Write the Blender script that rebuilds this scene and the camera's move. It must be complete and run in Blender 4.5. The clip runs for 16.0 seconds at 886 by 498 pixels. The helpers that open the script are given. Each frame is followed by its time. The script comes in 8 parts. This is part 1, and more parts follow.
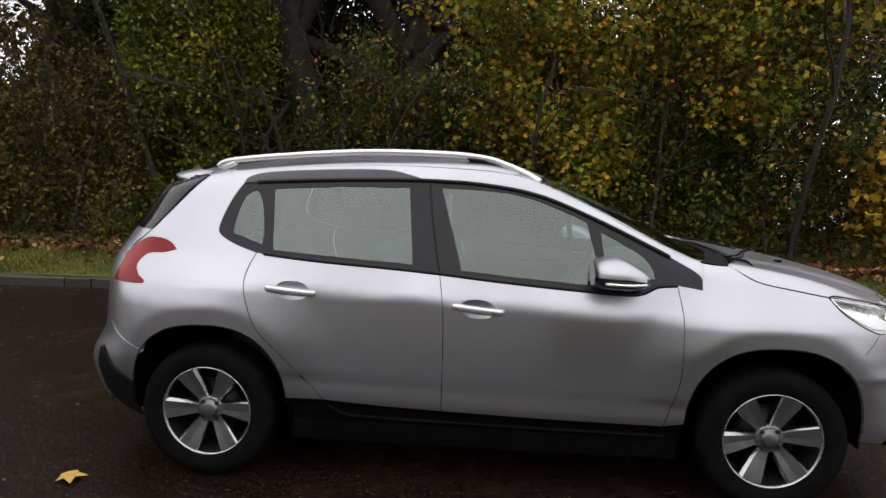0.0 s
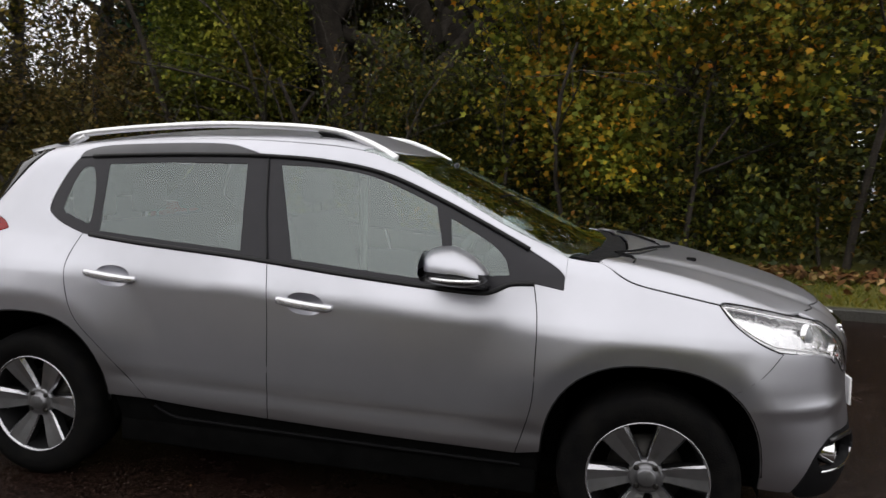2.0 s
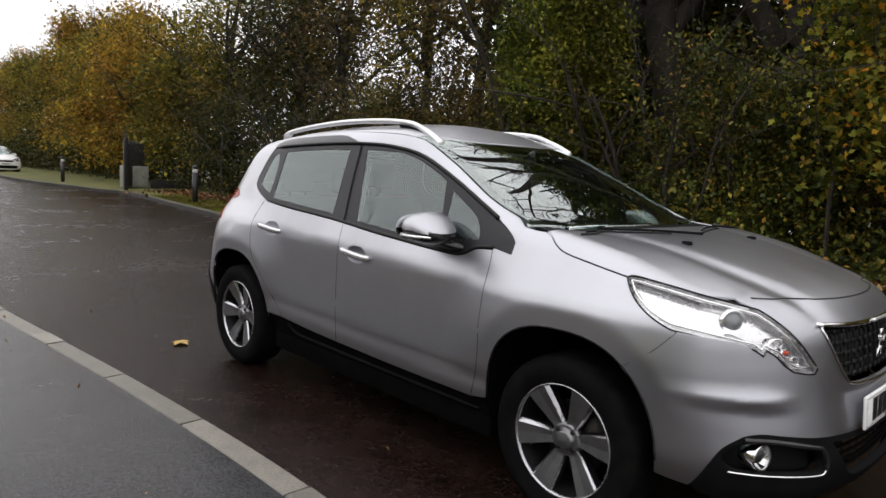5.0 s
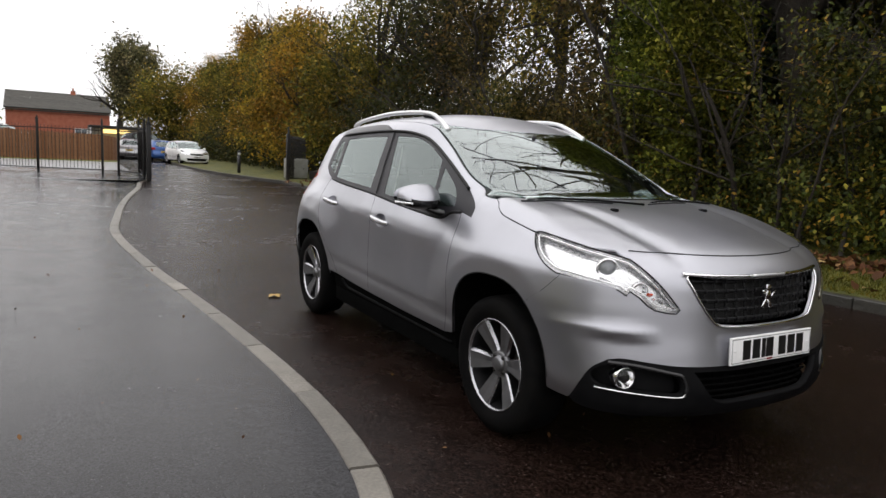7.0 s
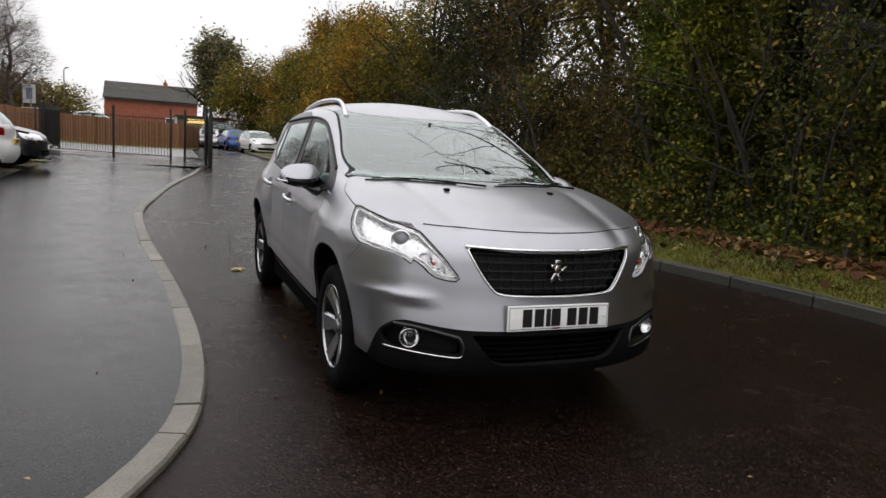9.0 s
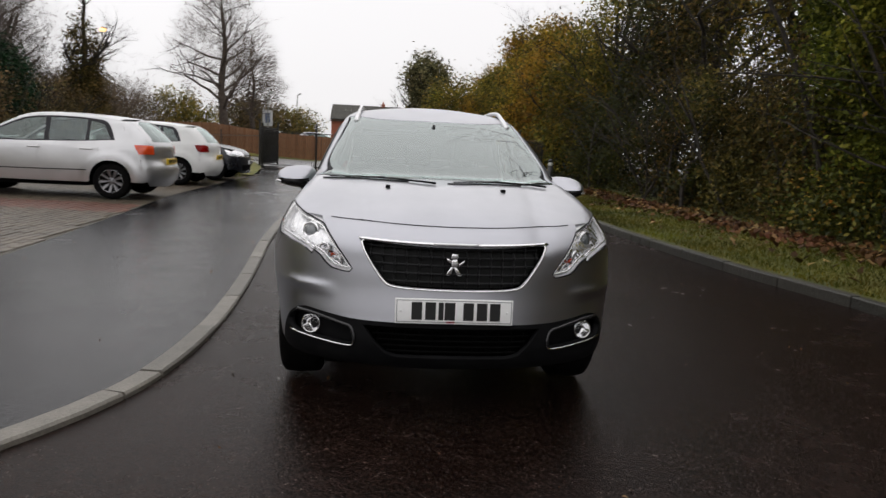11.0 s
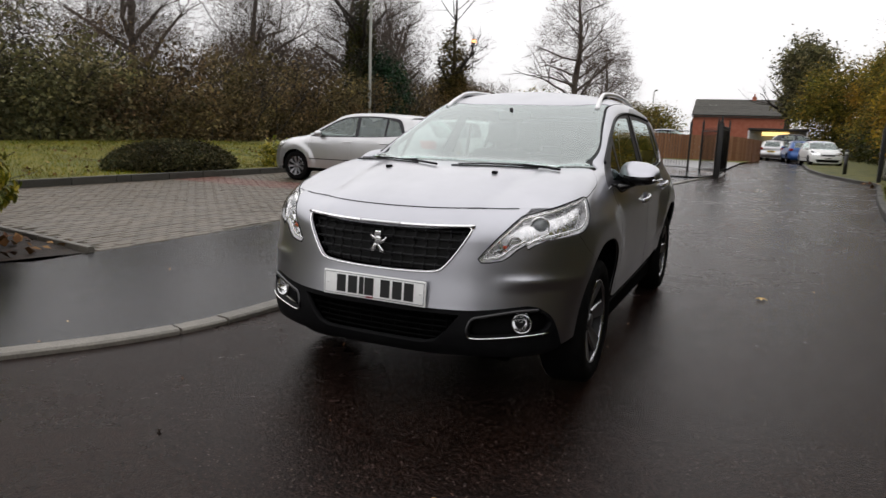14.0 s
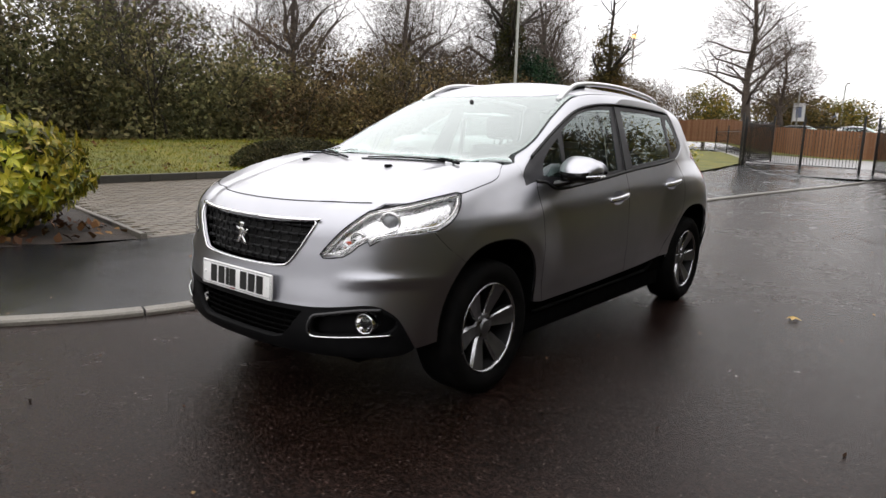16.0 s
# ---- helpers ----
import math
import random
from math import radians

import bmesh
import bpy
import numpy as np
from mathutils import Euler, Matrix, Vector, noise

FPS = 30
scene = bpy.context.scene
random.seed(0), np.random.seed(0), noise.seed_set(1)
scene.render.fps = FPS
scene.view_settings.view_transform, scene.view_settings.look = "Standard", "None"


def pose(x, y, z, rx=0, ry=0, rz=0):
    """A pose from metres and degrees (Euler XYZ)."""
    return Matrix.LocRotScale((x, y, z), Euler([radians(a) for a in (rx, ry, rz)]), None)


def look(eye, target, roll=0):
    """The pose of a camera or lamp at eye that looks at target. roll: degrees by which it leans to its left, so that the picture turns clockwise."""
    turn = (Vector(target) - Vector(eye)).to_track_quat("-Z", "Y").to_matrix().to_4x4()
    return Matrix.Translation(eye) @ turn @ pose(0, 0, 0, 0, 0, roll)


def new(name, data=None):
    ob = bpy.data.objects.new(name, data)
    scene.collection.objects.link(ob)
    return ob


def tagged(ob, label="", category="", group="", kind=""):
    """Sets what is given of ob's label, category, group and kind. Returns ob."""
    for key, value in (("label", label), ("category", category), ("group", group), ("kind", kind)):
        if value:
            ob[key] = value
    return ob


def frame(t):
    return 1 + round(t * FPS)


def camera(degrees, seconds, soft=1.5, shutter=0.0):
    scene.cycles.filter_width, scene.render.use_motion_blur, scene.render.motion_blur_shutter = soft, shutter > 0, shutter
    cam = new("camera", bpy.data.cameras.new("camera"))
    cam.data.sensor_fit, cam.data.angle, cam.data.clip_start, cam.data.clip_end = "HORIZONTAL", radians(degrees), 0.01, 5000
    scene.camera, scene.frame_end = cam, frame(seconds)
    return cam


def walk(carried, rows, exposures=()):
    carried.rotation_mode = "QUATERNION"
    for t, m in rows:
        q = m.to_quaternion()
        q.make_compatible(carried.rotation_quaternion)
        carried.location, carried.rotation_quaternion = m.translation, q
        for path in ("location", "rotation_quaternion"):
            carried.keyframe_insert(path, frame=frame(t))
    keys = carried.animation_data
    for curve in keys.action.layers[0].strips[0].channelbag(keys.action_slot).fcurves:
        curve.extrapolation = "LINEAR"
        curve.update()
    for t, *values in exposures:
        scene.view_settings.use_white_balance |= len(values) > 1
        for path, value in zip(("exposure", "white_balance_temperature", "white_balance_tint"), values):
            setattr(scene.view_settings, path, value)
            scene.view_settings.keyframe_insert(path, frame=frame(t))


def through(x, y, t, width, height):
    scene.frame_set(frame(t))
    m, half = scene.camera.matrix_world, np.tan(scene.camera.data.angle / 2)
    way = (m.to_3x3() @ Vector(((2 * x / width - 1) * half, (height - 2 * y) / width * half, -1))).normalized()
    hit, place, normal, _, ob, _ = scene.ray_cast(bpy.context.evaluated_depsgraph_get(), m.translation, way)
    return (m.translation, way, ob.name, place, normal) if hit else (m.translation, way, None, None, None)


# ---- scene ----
cam = camera(66.9, 16.0, shutter=0.3)
PATH = [
    (0, (0.08, -3.718, 1.459), (-0.099, -1.741, 1.222), 1.4),
    (0.5, (0.358, -3.603, 1.452), (0.113, -1.634, 1.206), 1.5),
    (1, (0.633, -3.475, 1.43), (0.337, -1.511, 1.194), 1.7),
    (1.5, (0.827, -3.293, 1.418), (0.512, -1.334, 1.169), 1.9),
    (2, (1.025, -3.15, 1.394), (0.598, -1.213, 1.144), 2.0),
    (2.5, (1.272, -3.058, 1.346), (0.565, -1.205, 1.094), 2.1),
    (3, (1.531, -2.971, 1.289), (0.563, -1.239, 1.035), 2.2),
    (3.5, (1.735, -2.889, 1.303), (0.678, -1.209, 1.058), 2.5),
    (4, (2.023, -2.903, 1.345), (0.806, -1.333, 1.107), 2.6),
    (4.2, (2.144, -2.888, 1.335), (0.869, -1.367, 1.093), 2.6),
    (6.3, (3.428, -2.631, 1.239), (1.819, -1.468, 0.997), 3.0),
    (6.5, (3.52, -2.648, 1.276), (1.884, -1.526, 1.017), 2.9),
    (7, (3.713, -2.528, 1.251), (1.998, -1.535, 0.98), 2.8),
    (7.5, (3.956, -2.303, 1.273), (2.223, -1.341, 1.005), 2.9),
    (8, (4.242, -2.072, 1.228), (2.498, -1.129, 0.966), 2.7),
    (8.2, (4.32, -1.976, 1.234), (2.562, -1.058, 0.968), 2.7),
    (10.3, (4.777, -0.81, 1.266), (2.853, -0.354, 0.959), 3.6),
    (10.5, (4.838, -0.613, 1.254), (2.897, -0.232, 0.961), 2.9),
    (11, (4.922, -0.341, 1.252), (2.954, -0.149, 0.957), 2.8),
    (11.5, (4.928, -0.074, 1.249), (2.953, -0.062, 0.936), 2.8),
    (12, (4.889, 0.25, 1.259), (2.916, 0.144, 0.946), 2.8),
    (12.5, (4.883, 0.577, 1.249), (2.934, 0.262, 0.929), 2.5),
    (13, (4.776, 0.891, 1.216), (2.87, 0.381, 0.888), 2.2),
    (13.5, (4.681, 1.2, 1.227), (2.818, 0.55, 0.896), 2.2),
    (14, (4.57, 1.494, 1.235), (2.784, 0.663, 0.892), 2.0),
    (14.5, (4.356, 1.77, 1.238), (2.626, 0.829, 0.891), 1.8),
    (15, (4.197, 2.053, 1.236), (2.493, 1.064, 0.893), 1.8),
    (15.5, (4.018, 2.321, 1.221), (2.409, 1.186, 0.872), 1.9),
    (16, (3.751, 2.54, 1.238), (2.223, 1.299, 0.879), 1.7),
]
EXPOSURE = [(0, -0.05), (2, -0.08), (4, -0.03), (6.5, -0.06), (8, -0.22), (10.5, -0.45), (12, -0.54), (13.5, -0.44), (14.5, -0.20), (16, 0.17)]
walk(cam, [(t, look(eye, target, roll)) for t, eye, target, roll in PATH], EXPOSURE)

# ---- light: an overcast autumn afternoon ----
world = bpy.data.worlds.new("overcast_sky")
scene.world = world
world.use_nodes = True
wn = world.node_tree
wn.nodes.clear()
sky = wn.nodes.new("ShaderNodeTexSky")
sky.sky_type, sky.sun_disc, sky.sun_elevation, sky.sun_rotation = "NISHITA", False, radians(38), radians(200)
sky.dust_density, sky.air_density, sky.ozone_density = 1.0, 1.0, 1.0
pale = wn.nodes.new("ShaderNodeHueSaturation")
pale.inputs["Saturation"].default_value = 0.10
wbg = wn.nodes.new("ShaderNodeBackground")
wbg.inputs["Strength"].default_value = 0.14
wout = wn.nodes.new("ShaderNodeOutputWorld")
wn.links.new(sky.outputs[0], pale.inputs["Color"])
veil = wn.nodes.new("ShaderNodeMix")
veil.data_type = "RGBA"
veil.inputs[0].default_value = 0.80
# Cloud veil: brightest overhead, as under an overcast sky.
cloud = wn.nodes.new("ShaderNodeTexGradient")
dome = wn.nodes.new("ShaderNodeMapping")
dome.inputs["Rotation"].default_value = (0, radians(90), 0)
aim = wn.nodes.new("ShaderNodeTexCoord")
wn.links.new(aim.outputs["Generated"], dome.inputs["Vector"])
wn.links.new(dome.outputs[0], cloud.inputs["Vector"])
tone = wn.nodes.new("ShaderNodeValToRGB")
tone.color_ramp.elements[0].position, tone.color_ramp.elements[0].color = 0.0, (9.8, 9.58, 9.7, 1)
tone.color_ramp.elements[1].position, tone.color_ramp.elements[1].color = 1.0, (15.6, 15.3, 15.5, 1)
wn.links.new(cloud.outputs[0], tone.inputs[0])
wn.links.new(tone.outputs[0], veil.inputs[7])
wn.links.new(pale.outputs[0], veil.inputs[6])
wn.links.new(veil.outputs[2], wbg.inputs["Color"])
wn.links.new(wbg.outputs[0], wout.inputs["Surface"])
sun = new("sun", bpy.data.lights.new("sun", "SUN"))
sun.data.energy, sun.data.angle, sun.data.color = 0.5, radians(130), (1.0, 0.97, 0.93)
sun.matrix_world = look((0, 0, 30), (8, 12, 0))

# ---- mesh tools ----
from mathutils.geometry import delaunay_2d_cdt


def link(name, bm, material, parent=None, smooth=True, label=""):
    """One bmesh as one mesh object, under a parent if given."""
    me = bpy.data.meshes.new(name)
    bm.to_mesh(me)
    bm.free()
    return dress(name, me, material, parent, smooth, label)


def dress(name, me, material, parent=None, smooth=True, label=""):
    for m in material if isinstance(material, (list, tuple)) else [material]:
        me.materials.append(m)
    if smooth:
        me.shade_smooth()
    ob = new(name, me)
    if parent is not None:
        ob.parent = parent
    if label:
        ob["label"] = label
    return ob


def part(name, bm, material, parent, label="", smooth=True):
    return link(name, bm, material, parent, smooth, label)


def raw(name, verts, faces, material, parent=None, smooth=False, label=""):
    me = bpy.data.meshes.new(name)
    me.from_pydata([tuple(v) for v in verts], [], faces)
    me.update()
    return dress(name, me, material, parent, smooth, label)


def empty(name, m=None):
    ob = new(name)
    ob.empty_display_size = 0.2
    if m is not None:
        ob.matrix_world = m
    return ob


def bm_box(lo, hi, bevel=0.0, bm=None, seg=2, m=None):
    bm = bm or bmesh.new()
    vs = bmesh.ops.create_cube(bm, size=1)["verts"]
    for v in vs:
        v.co = Vector([(a + b) / 2 + (b - a) * c for a, b, c in zip(lo, hi, v.co)])
    if m is not None:
        bmesh.ops.transform(bm, matrix=m, verts=vs)
    if bevel:
        es = {e for v in vs for e in v.link_edges}
        bmesh.ops.bevel(bm, geom=list(es), offset=bevel, segments=seg, affect="EDGES", profile=0.6)
    return bm


def bm_tube(points, radius, sides=8, bm=None, flat=1.0, caps=True, up=(0, 0, 1)):
    """A tube along points; radius a number or one per point; flat squeezes it across."""
    bm = bm or bmesh.new()
    pts = [Vector(p) for p in points]
    rr = [float(r) for r in radius] if isinstance(radius, (list, tuple)) else [float(radius)] * len(pts)
    rings = []
    for i, p in enumerate(pts):
        d = (pts[min(i + 1, len(pts) - 1)] - pts[max(i - 1, 0)]).normalized()
        a = d.cross(Vector(up))
        a = a.normalized() if a.length > 1e-4 else d.orthogonal().normalized()
        b = a.cross(d).normalized()
        rings.append([bm.verts.new(p + rr[i] * (a * math.cos(q) + b * flat * math.sin(q))) for q in [2 * math.pi * k / sides for k in range(sides)]])
    for r0, r1 in zip(rings, rings[1:]):
        for k in range(sides):
            bm.faces.new((r0[k], r0[(k + 1) % sides], r1[(k + 1) % sides], r1[k]))
    if caps:
        bm.faces.new(rings[0][::-1])
        bm.faces.new(rings[-1])
    return bm


def bm_lathe(profile, sides=48, bm=None, close=False):
    """Turns (radius, y) pairs round the y axis."""
    bm = bm or bmesh.new()
    rings = []
    for r, h in profile:
        rings.append([bm.verts.new((r * math.cos(2 * math.pi * k / sides), h, r * math.sin(2 * math.pi * k / sides))) for k in range(sides)])
    for r0, r1 in zip(rings, rings[1:]):
        for k in range(sides):
            bm.faces.new((r0[k], r1[k], r1[(k + 1) % sides], r0[(k + 1) % sides]))
    if close:
        bm.faces.new(rings[-1])
    return bm


def bm_prism(outline, lo, hi, axis="y", bm=None, bevel=0.0):
    """A flat outline (a, b), drawn out along an axis."""
    bm = bm or bmesh.new()

    def at(a, b, c):
        return {"x": (c, a, b), "y": (a, c, b), "z": (a, b, c)}[axis]
    v0 = [bm.verts.new(at(a, b, lo)) for a, b in outline]
    v1 = [bm.verts.new(at(a, b, hi)) for a, b in outline]
    n = len(outline)
    fs = [bm.faces.new(v0), bm.faces.new(v1[::-1])]
    fs += [bm.faces.new((v0[i], v1[i], v1[(i + 1) % n], v0[(i + 1) % n])) for i in range(n)]
    bmesh.ops.recalc_face_normals(bm, faces=fs)
    if bevel:
        es = {e for f in fs[:2] for e in f.edges}
        bmesh.ops.bevel(bm, geom=list(es), offset=bevel, segments=2, affect="EDGES", profile=0.6)
    return bm


def curve(points, n=8, closed=False):
    """A smooth line through the points (Catmull-Rom), n steps between neighbours."""
    p = np.array(points, float)
    m = len(p)
    out = []
    for i in range(m if closed else m - 1):
        g = [p[j % m] if closed else p[min(max(j, 0), m - 1)] for j in (i - 1, i, i + 1, i + 2)]
        for t in np.arange(n) / n:
            out.append(0.5 * (2 * g[1] + (g[2] - g[0]) * t + (2 * g[0] - 5 * g[1] + 4 * g[2] - g[3]) * t * t + (3 * g[1] - g[0] - 3 * g[2] + g[3]) * t ** 3))
    if not closed:
        out.append(p[-1])
    return np.array(out)


def spline(xs, ys):
    """A smooth function through (xs, ys), straight beyond the ends."""
    xs, ys = np.array(xs, float), np.array(ys, float)
    d = np.gradient(ys, xs)

    def f(x):
        x = np.asarray(x, float)
        i = np.clip(np.searchsorted(xs, x) - 1, 0, len(xs) - 2)
        h = xs[i + 1] - xs[i]
        t = (np.clip(x, xs[0], xs[-1]) - xs[i]) / h
        y = (1 + 2 * t) * (1 - t) ** 2 * ys[i] + t * (1 - t) ** 2 * h * d[i] + t * t * (3 - 2 * t) * ys[i + 1] + t * t * (t - 1) * h * d[i + 1]
        return y + np.where(x < xs[0], (x - xs[0]) * d[0], 0) + np.where(x > xs[-1], (x - xs[-1]) * d[-1], 0)
    return f


def smax(a, b, k):
    h = np.maximum(k - np.abs(a - b), 0) / k
    return np.maximum(a, b) + h * h * k * 0.25


def smin(a, b, k):
    return -smax(-a, -b, k)


def step(a, b, x):
    t = np.clip((x - a) / (b - a), 0, 1)
    return t * t * (3 - 2 * t)


def inside(poly, pts):
    x, y = pts[:, 0], pts[:, 1]
    res = np.zeros(len(pts), bool)
    for (x0, y0), (x1, y1) in zip(poly, np.roll(poly, -1, axis=0)):
        hit = (y0 > y) != (y1 > y)
        if hit.any():
            res[hit] ^= x[hit] < (x1 - x0) * (y[hit] - y0) / (y1 - y0) + x0
    return res


def dense(poly, gap):
    out = []
    for a, b in zip(poly, np.roll(poly, -1, axis=0)):
        n = max(1, int(np.ceil(np.linalg.norm(b - a) / gap)))
        out += [a + (b - a) * i / n for i in range(n)]
    return np.array(out)


def inset(poly, d):
    """The outline moved inwards by d."""
    p = np.array(poly, float)
    area = np.sum(p[:, 0] * np.roll(p[:, 1], -1) - p[:, 1] * np.roll(p[:, 0], -1))
    e = np.roll(p, -1, axis=0) - p
    n = np.stack([-e[:, 1], e[:, 0]], 1) / (np.linalg.norm(e, axis=1)[:, None] + 1e-9) * np.sign(area)
    m = n + np.roll(n, 1, axis=0)
    m /= np.maximum(np.linalg.norm(m, axis=1)[:, None], 0.7)
    return p + m * d


class Shape:
    """A car body as an implicit surface, on which panels are laid: plan and side outlines are cast onto it along an axis."""

    def __init__(self, field):
        self.f = field

    def cast(self, q, way, off=0.0):
        """Points (a, b) of a side ('y'), front ('x'), rear ('-x'), top ('z') or corner ('c') outline, cast onto the surface."""
        q = np.asarray(q, float)
        a, b = q[:, 0], q[:, 1]
        o = np.zeros(len(q))
        s = math.sqrt(0.5)
        base, d, far = {
            "y": (np.stack([a, o, b], 1), (0, 1, 0), 1.05), "x": (np.stack([o, a, b], 1), (1, 0, 0), 2.5), "-x": (np.stack([o, a, b], 1), (-1, 0, 0), 2.6),
            "z": (np.stack([a, b, o], 1), (0, 0, 1), 1.75), "c": (np.stack([a * s, -a * s, b], 1), (s, s, 0), 2.4)}[way]
        d = np.array(d)
        hi = np.full(len(q), far)
        lo = hi.copy()
        done = np.zeros(len(q), bool)
        while not done.all() and lo.min() > 0:
            nxt = lo - 0.02
            v = self.f(*(base + nxt[:, None] * d).T) - off
            step_on = ~done
            hi = np.where(step_on, lo, hi)
            lo = np.where(step_on, nxt, lo)
            done |= v < 0
            if lo[~done].size and lo[~done].min() < 0.02:
                break
        for _ in range(16):
            mid = (lo + hi) / 2
            v = self.f(*(base + mid[:, None] * d).T) - off
            lo, hi = np.where(v < 0, mid, lo), np.where(v < 0, hi, mid)
        return base + ((lo + hi) / 2)[:, None] * d

    def flat(self, p, way):
        """Back from places to outline points."""
        s = math.sqrt(0.5)
        p = np.asarray(p)
        return {"y": p[:, [0, 2]], "x": p[:, [1, 2]], "-x": p[:, [1, 2]], "z": p[:, [0, 1]], "c": np.stack([(p[:, 0] - p[:, 1]) * s, p[:, 2]], 1)}[way]

    def normal(self, p):
        e = 0.002
        g = np.stack([self.f(*(p + d).T) - self.f(*(p - d).T) for d in np.eye(3) * e], 1)
        return g / (np.linalg.norm(g, axis=1)[:, None] + 1e-9)

    def sheet(self, outline, way, off=0.0, gap=0.0, holes=(), grid=0.03, skirt=0.012):
        """Vertices, normals and faces of one panel with turned-in edges."""
        out = inset(outline, gap) if gap else np.array(outline, float)
        loops = [dense(out, grid * 0.8)] + [dense(np.array(h, float), grid * 0.8) for h in holes]
        lo, hi = out.min(0), out.max(0)
        gx, gy = np.meshgrid(np.arange(lo[0], hi[0], grid), np.arange(lo[1], hi[1], grid))
        gx = gx + (np.arange(gy.shape[0]) % 2)[:, None] * grid / 2
        g = np.stack([gx.ravel(), gy.ravel()], 1)
        g = g[inside(loops[0], g)]
        for h in loops[1:]:
            g = g[~inside(h, g)]
        every = np.concatenate(loops)
        if len(g):
            near = np.min(np.linalg.norm(g[:, None] - every[None], axis=2), axis=1)
            g = g[near > grid * 0.45]
        pts = np.concatenate([every, g])
        edges, n = [], 0
        for h in loops:
            edges += [(n + i, n + (i + 1) % len(h)) for i in range(len(h))]
            n += len(h)
        vs, _, fs, *_ = delaunay_2d_cdt([Vector(p) for p in pts], edges, [], 0, 1e-6)
        q = np.array([tuple(v) for v in vs])
        fs = np.array([f for f in fs if len(f) == 3])
        c = q[fs].mean(1)
        ok = inside(loops[0], c)
        for h in loops[1:]:
            ok &= ~inside(h, c)
        fs = fs[ok]
        p = self.cast(q, way, off)
        nor = self.normal(p)
        flip = np.einsum("ij,ij->i", np.cross(p[fs[:, 1]] - p[fs[:, 0]], p[fs[:, 2]] - p[fs[:, 0]]), nor[fs[:, 0]]) < 0
        fs[flip] = fs[flip][:, ::-1]
        verts, norms, faces = [p], [nor], [tuple(f) for f in fs]
        if skirt:
            seen = {}
            for f in faces:
                for i in range(3):
                    seen[(f[i], f[(i + 1) % 3])] = True
            rim = [(a, b) for a, b in seen if (b, a) not in seen]
            ids = {v: i for i, v in enumerate(sorted({v for e in rim for v in e}))}
            idx = np.array(sorted(ids))
            n0 = len(p)
            tang = np.zeros((len(idx), 3))
            for a, b in rim:
                t = np.cross(p[b] - p[a], nor[a])
                tang[ids[a]] += t
                tang[ids[b]] += t
            tang /= np.linalg.norm(tang, axis=1)[:, None] + 1e-9
            round_n = tang * 0.7 + nor[idx] * 0.7
            verts += [p[idx] - nor[idx] * 0.0015 + tang * 0.0015, p[idx] - nor[idx] * skirt]
            norms += [round_n, tang]
            k = len(idx)
            for a, b in rim:
                A, B = n0 + ids[a], n0 + ids[b]
                faces += [(b, a, A), (b, A, B), (B, A, A + k), (B, A + k, B + k)]
        return np.concatenate(verts), np.concatenate(norms), faces


def mirrored(sheet):
    v, n, f = sheet
    return v * (1, -1, 1), n * (1, -1, 1), [t[::-1] for t in f]


def joined(*sheets):
    vs, ns, fs, k = [], [], [], 0
    for v, n, f in sheets:
        vs.append(v)
        ns.append(n)
        fs += [tuple(i + k for i in t) for t in f]
        k += len(v)
    return np.concatenate(vs), np.concatenate(ns), fs


def panel(name, sheet, material, parent, label=""):
    v, n, f = sheet
    me = bpy.data.meshes.new(name)
    me.from_pydata(v.tolist(), [], f)
    me.update()
    me.shade_smooth()
    n = n / (np.linalg.norm(n, axis=1)[:, None] + 1e-9)
    me.normals_split_custom_set_from_vertices(n.tolist())
    ob = dress(name, me, material, parent, False, label)
    if material.name in ("car_glass", "clear_lens"):
        ob.visible_shadow = False
    return ob


def both(name, sheet, material, parent, label=""):
    return panel(name, mirrored(sheet), material, parent, label), panel(name, sheet, material, parent, label)

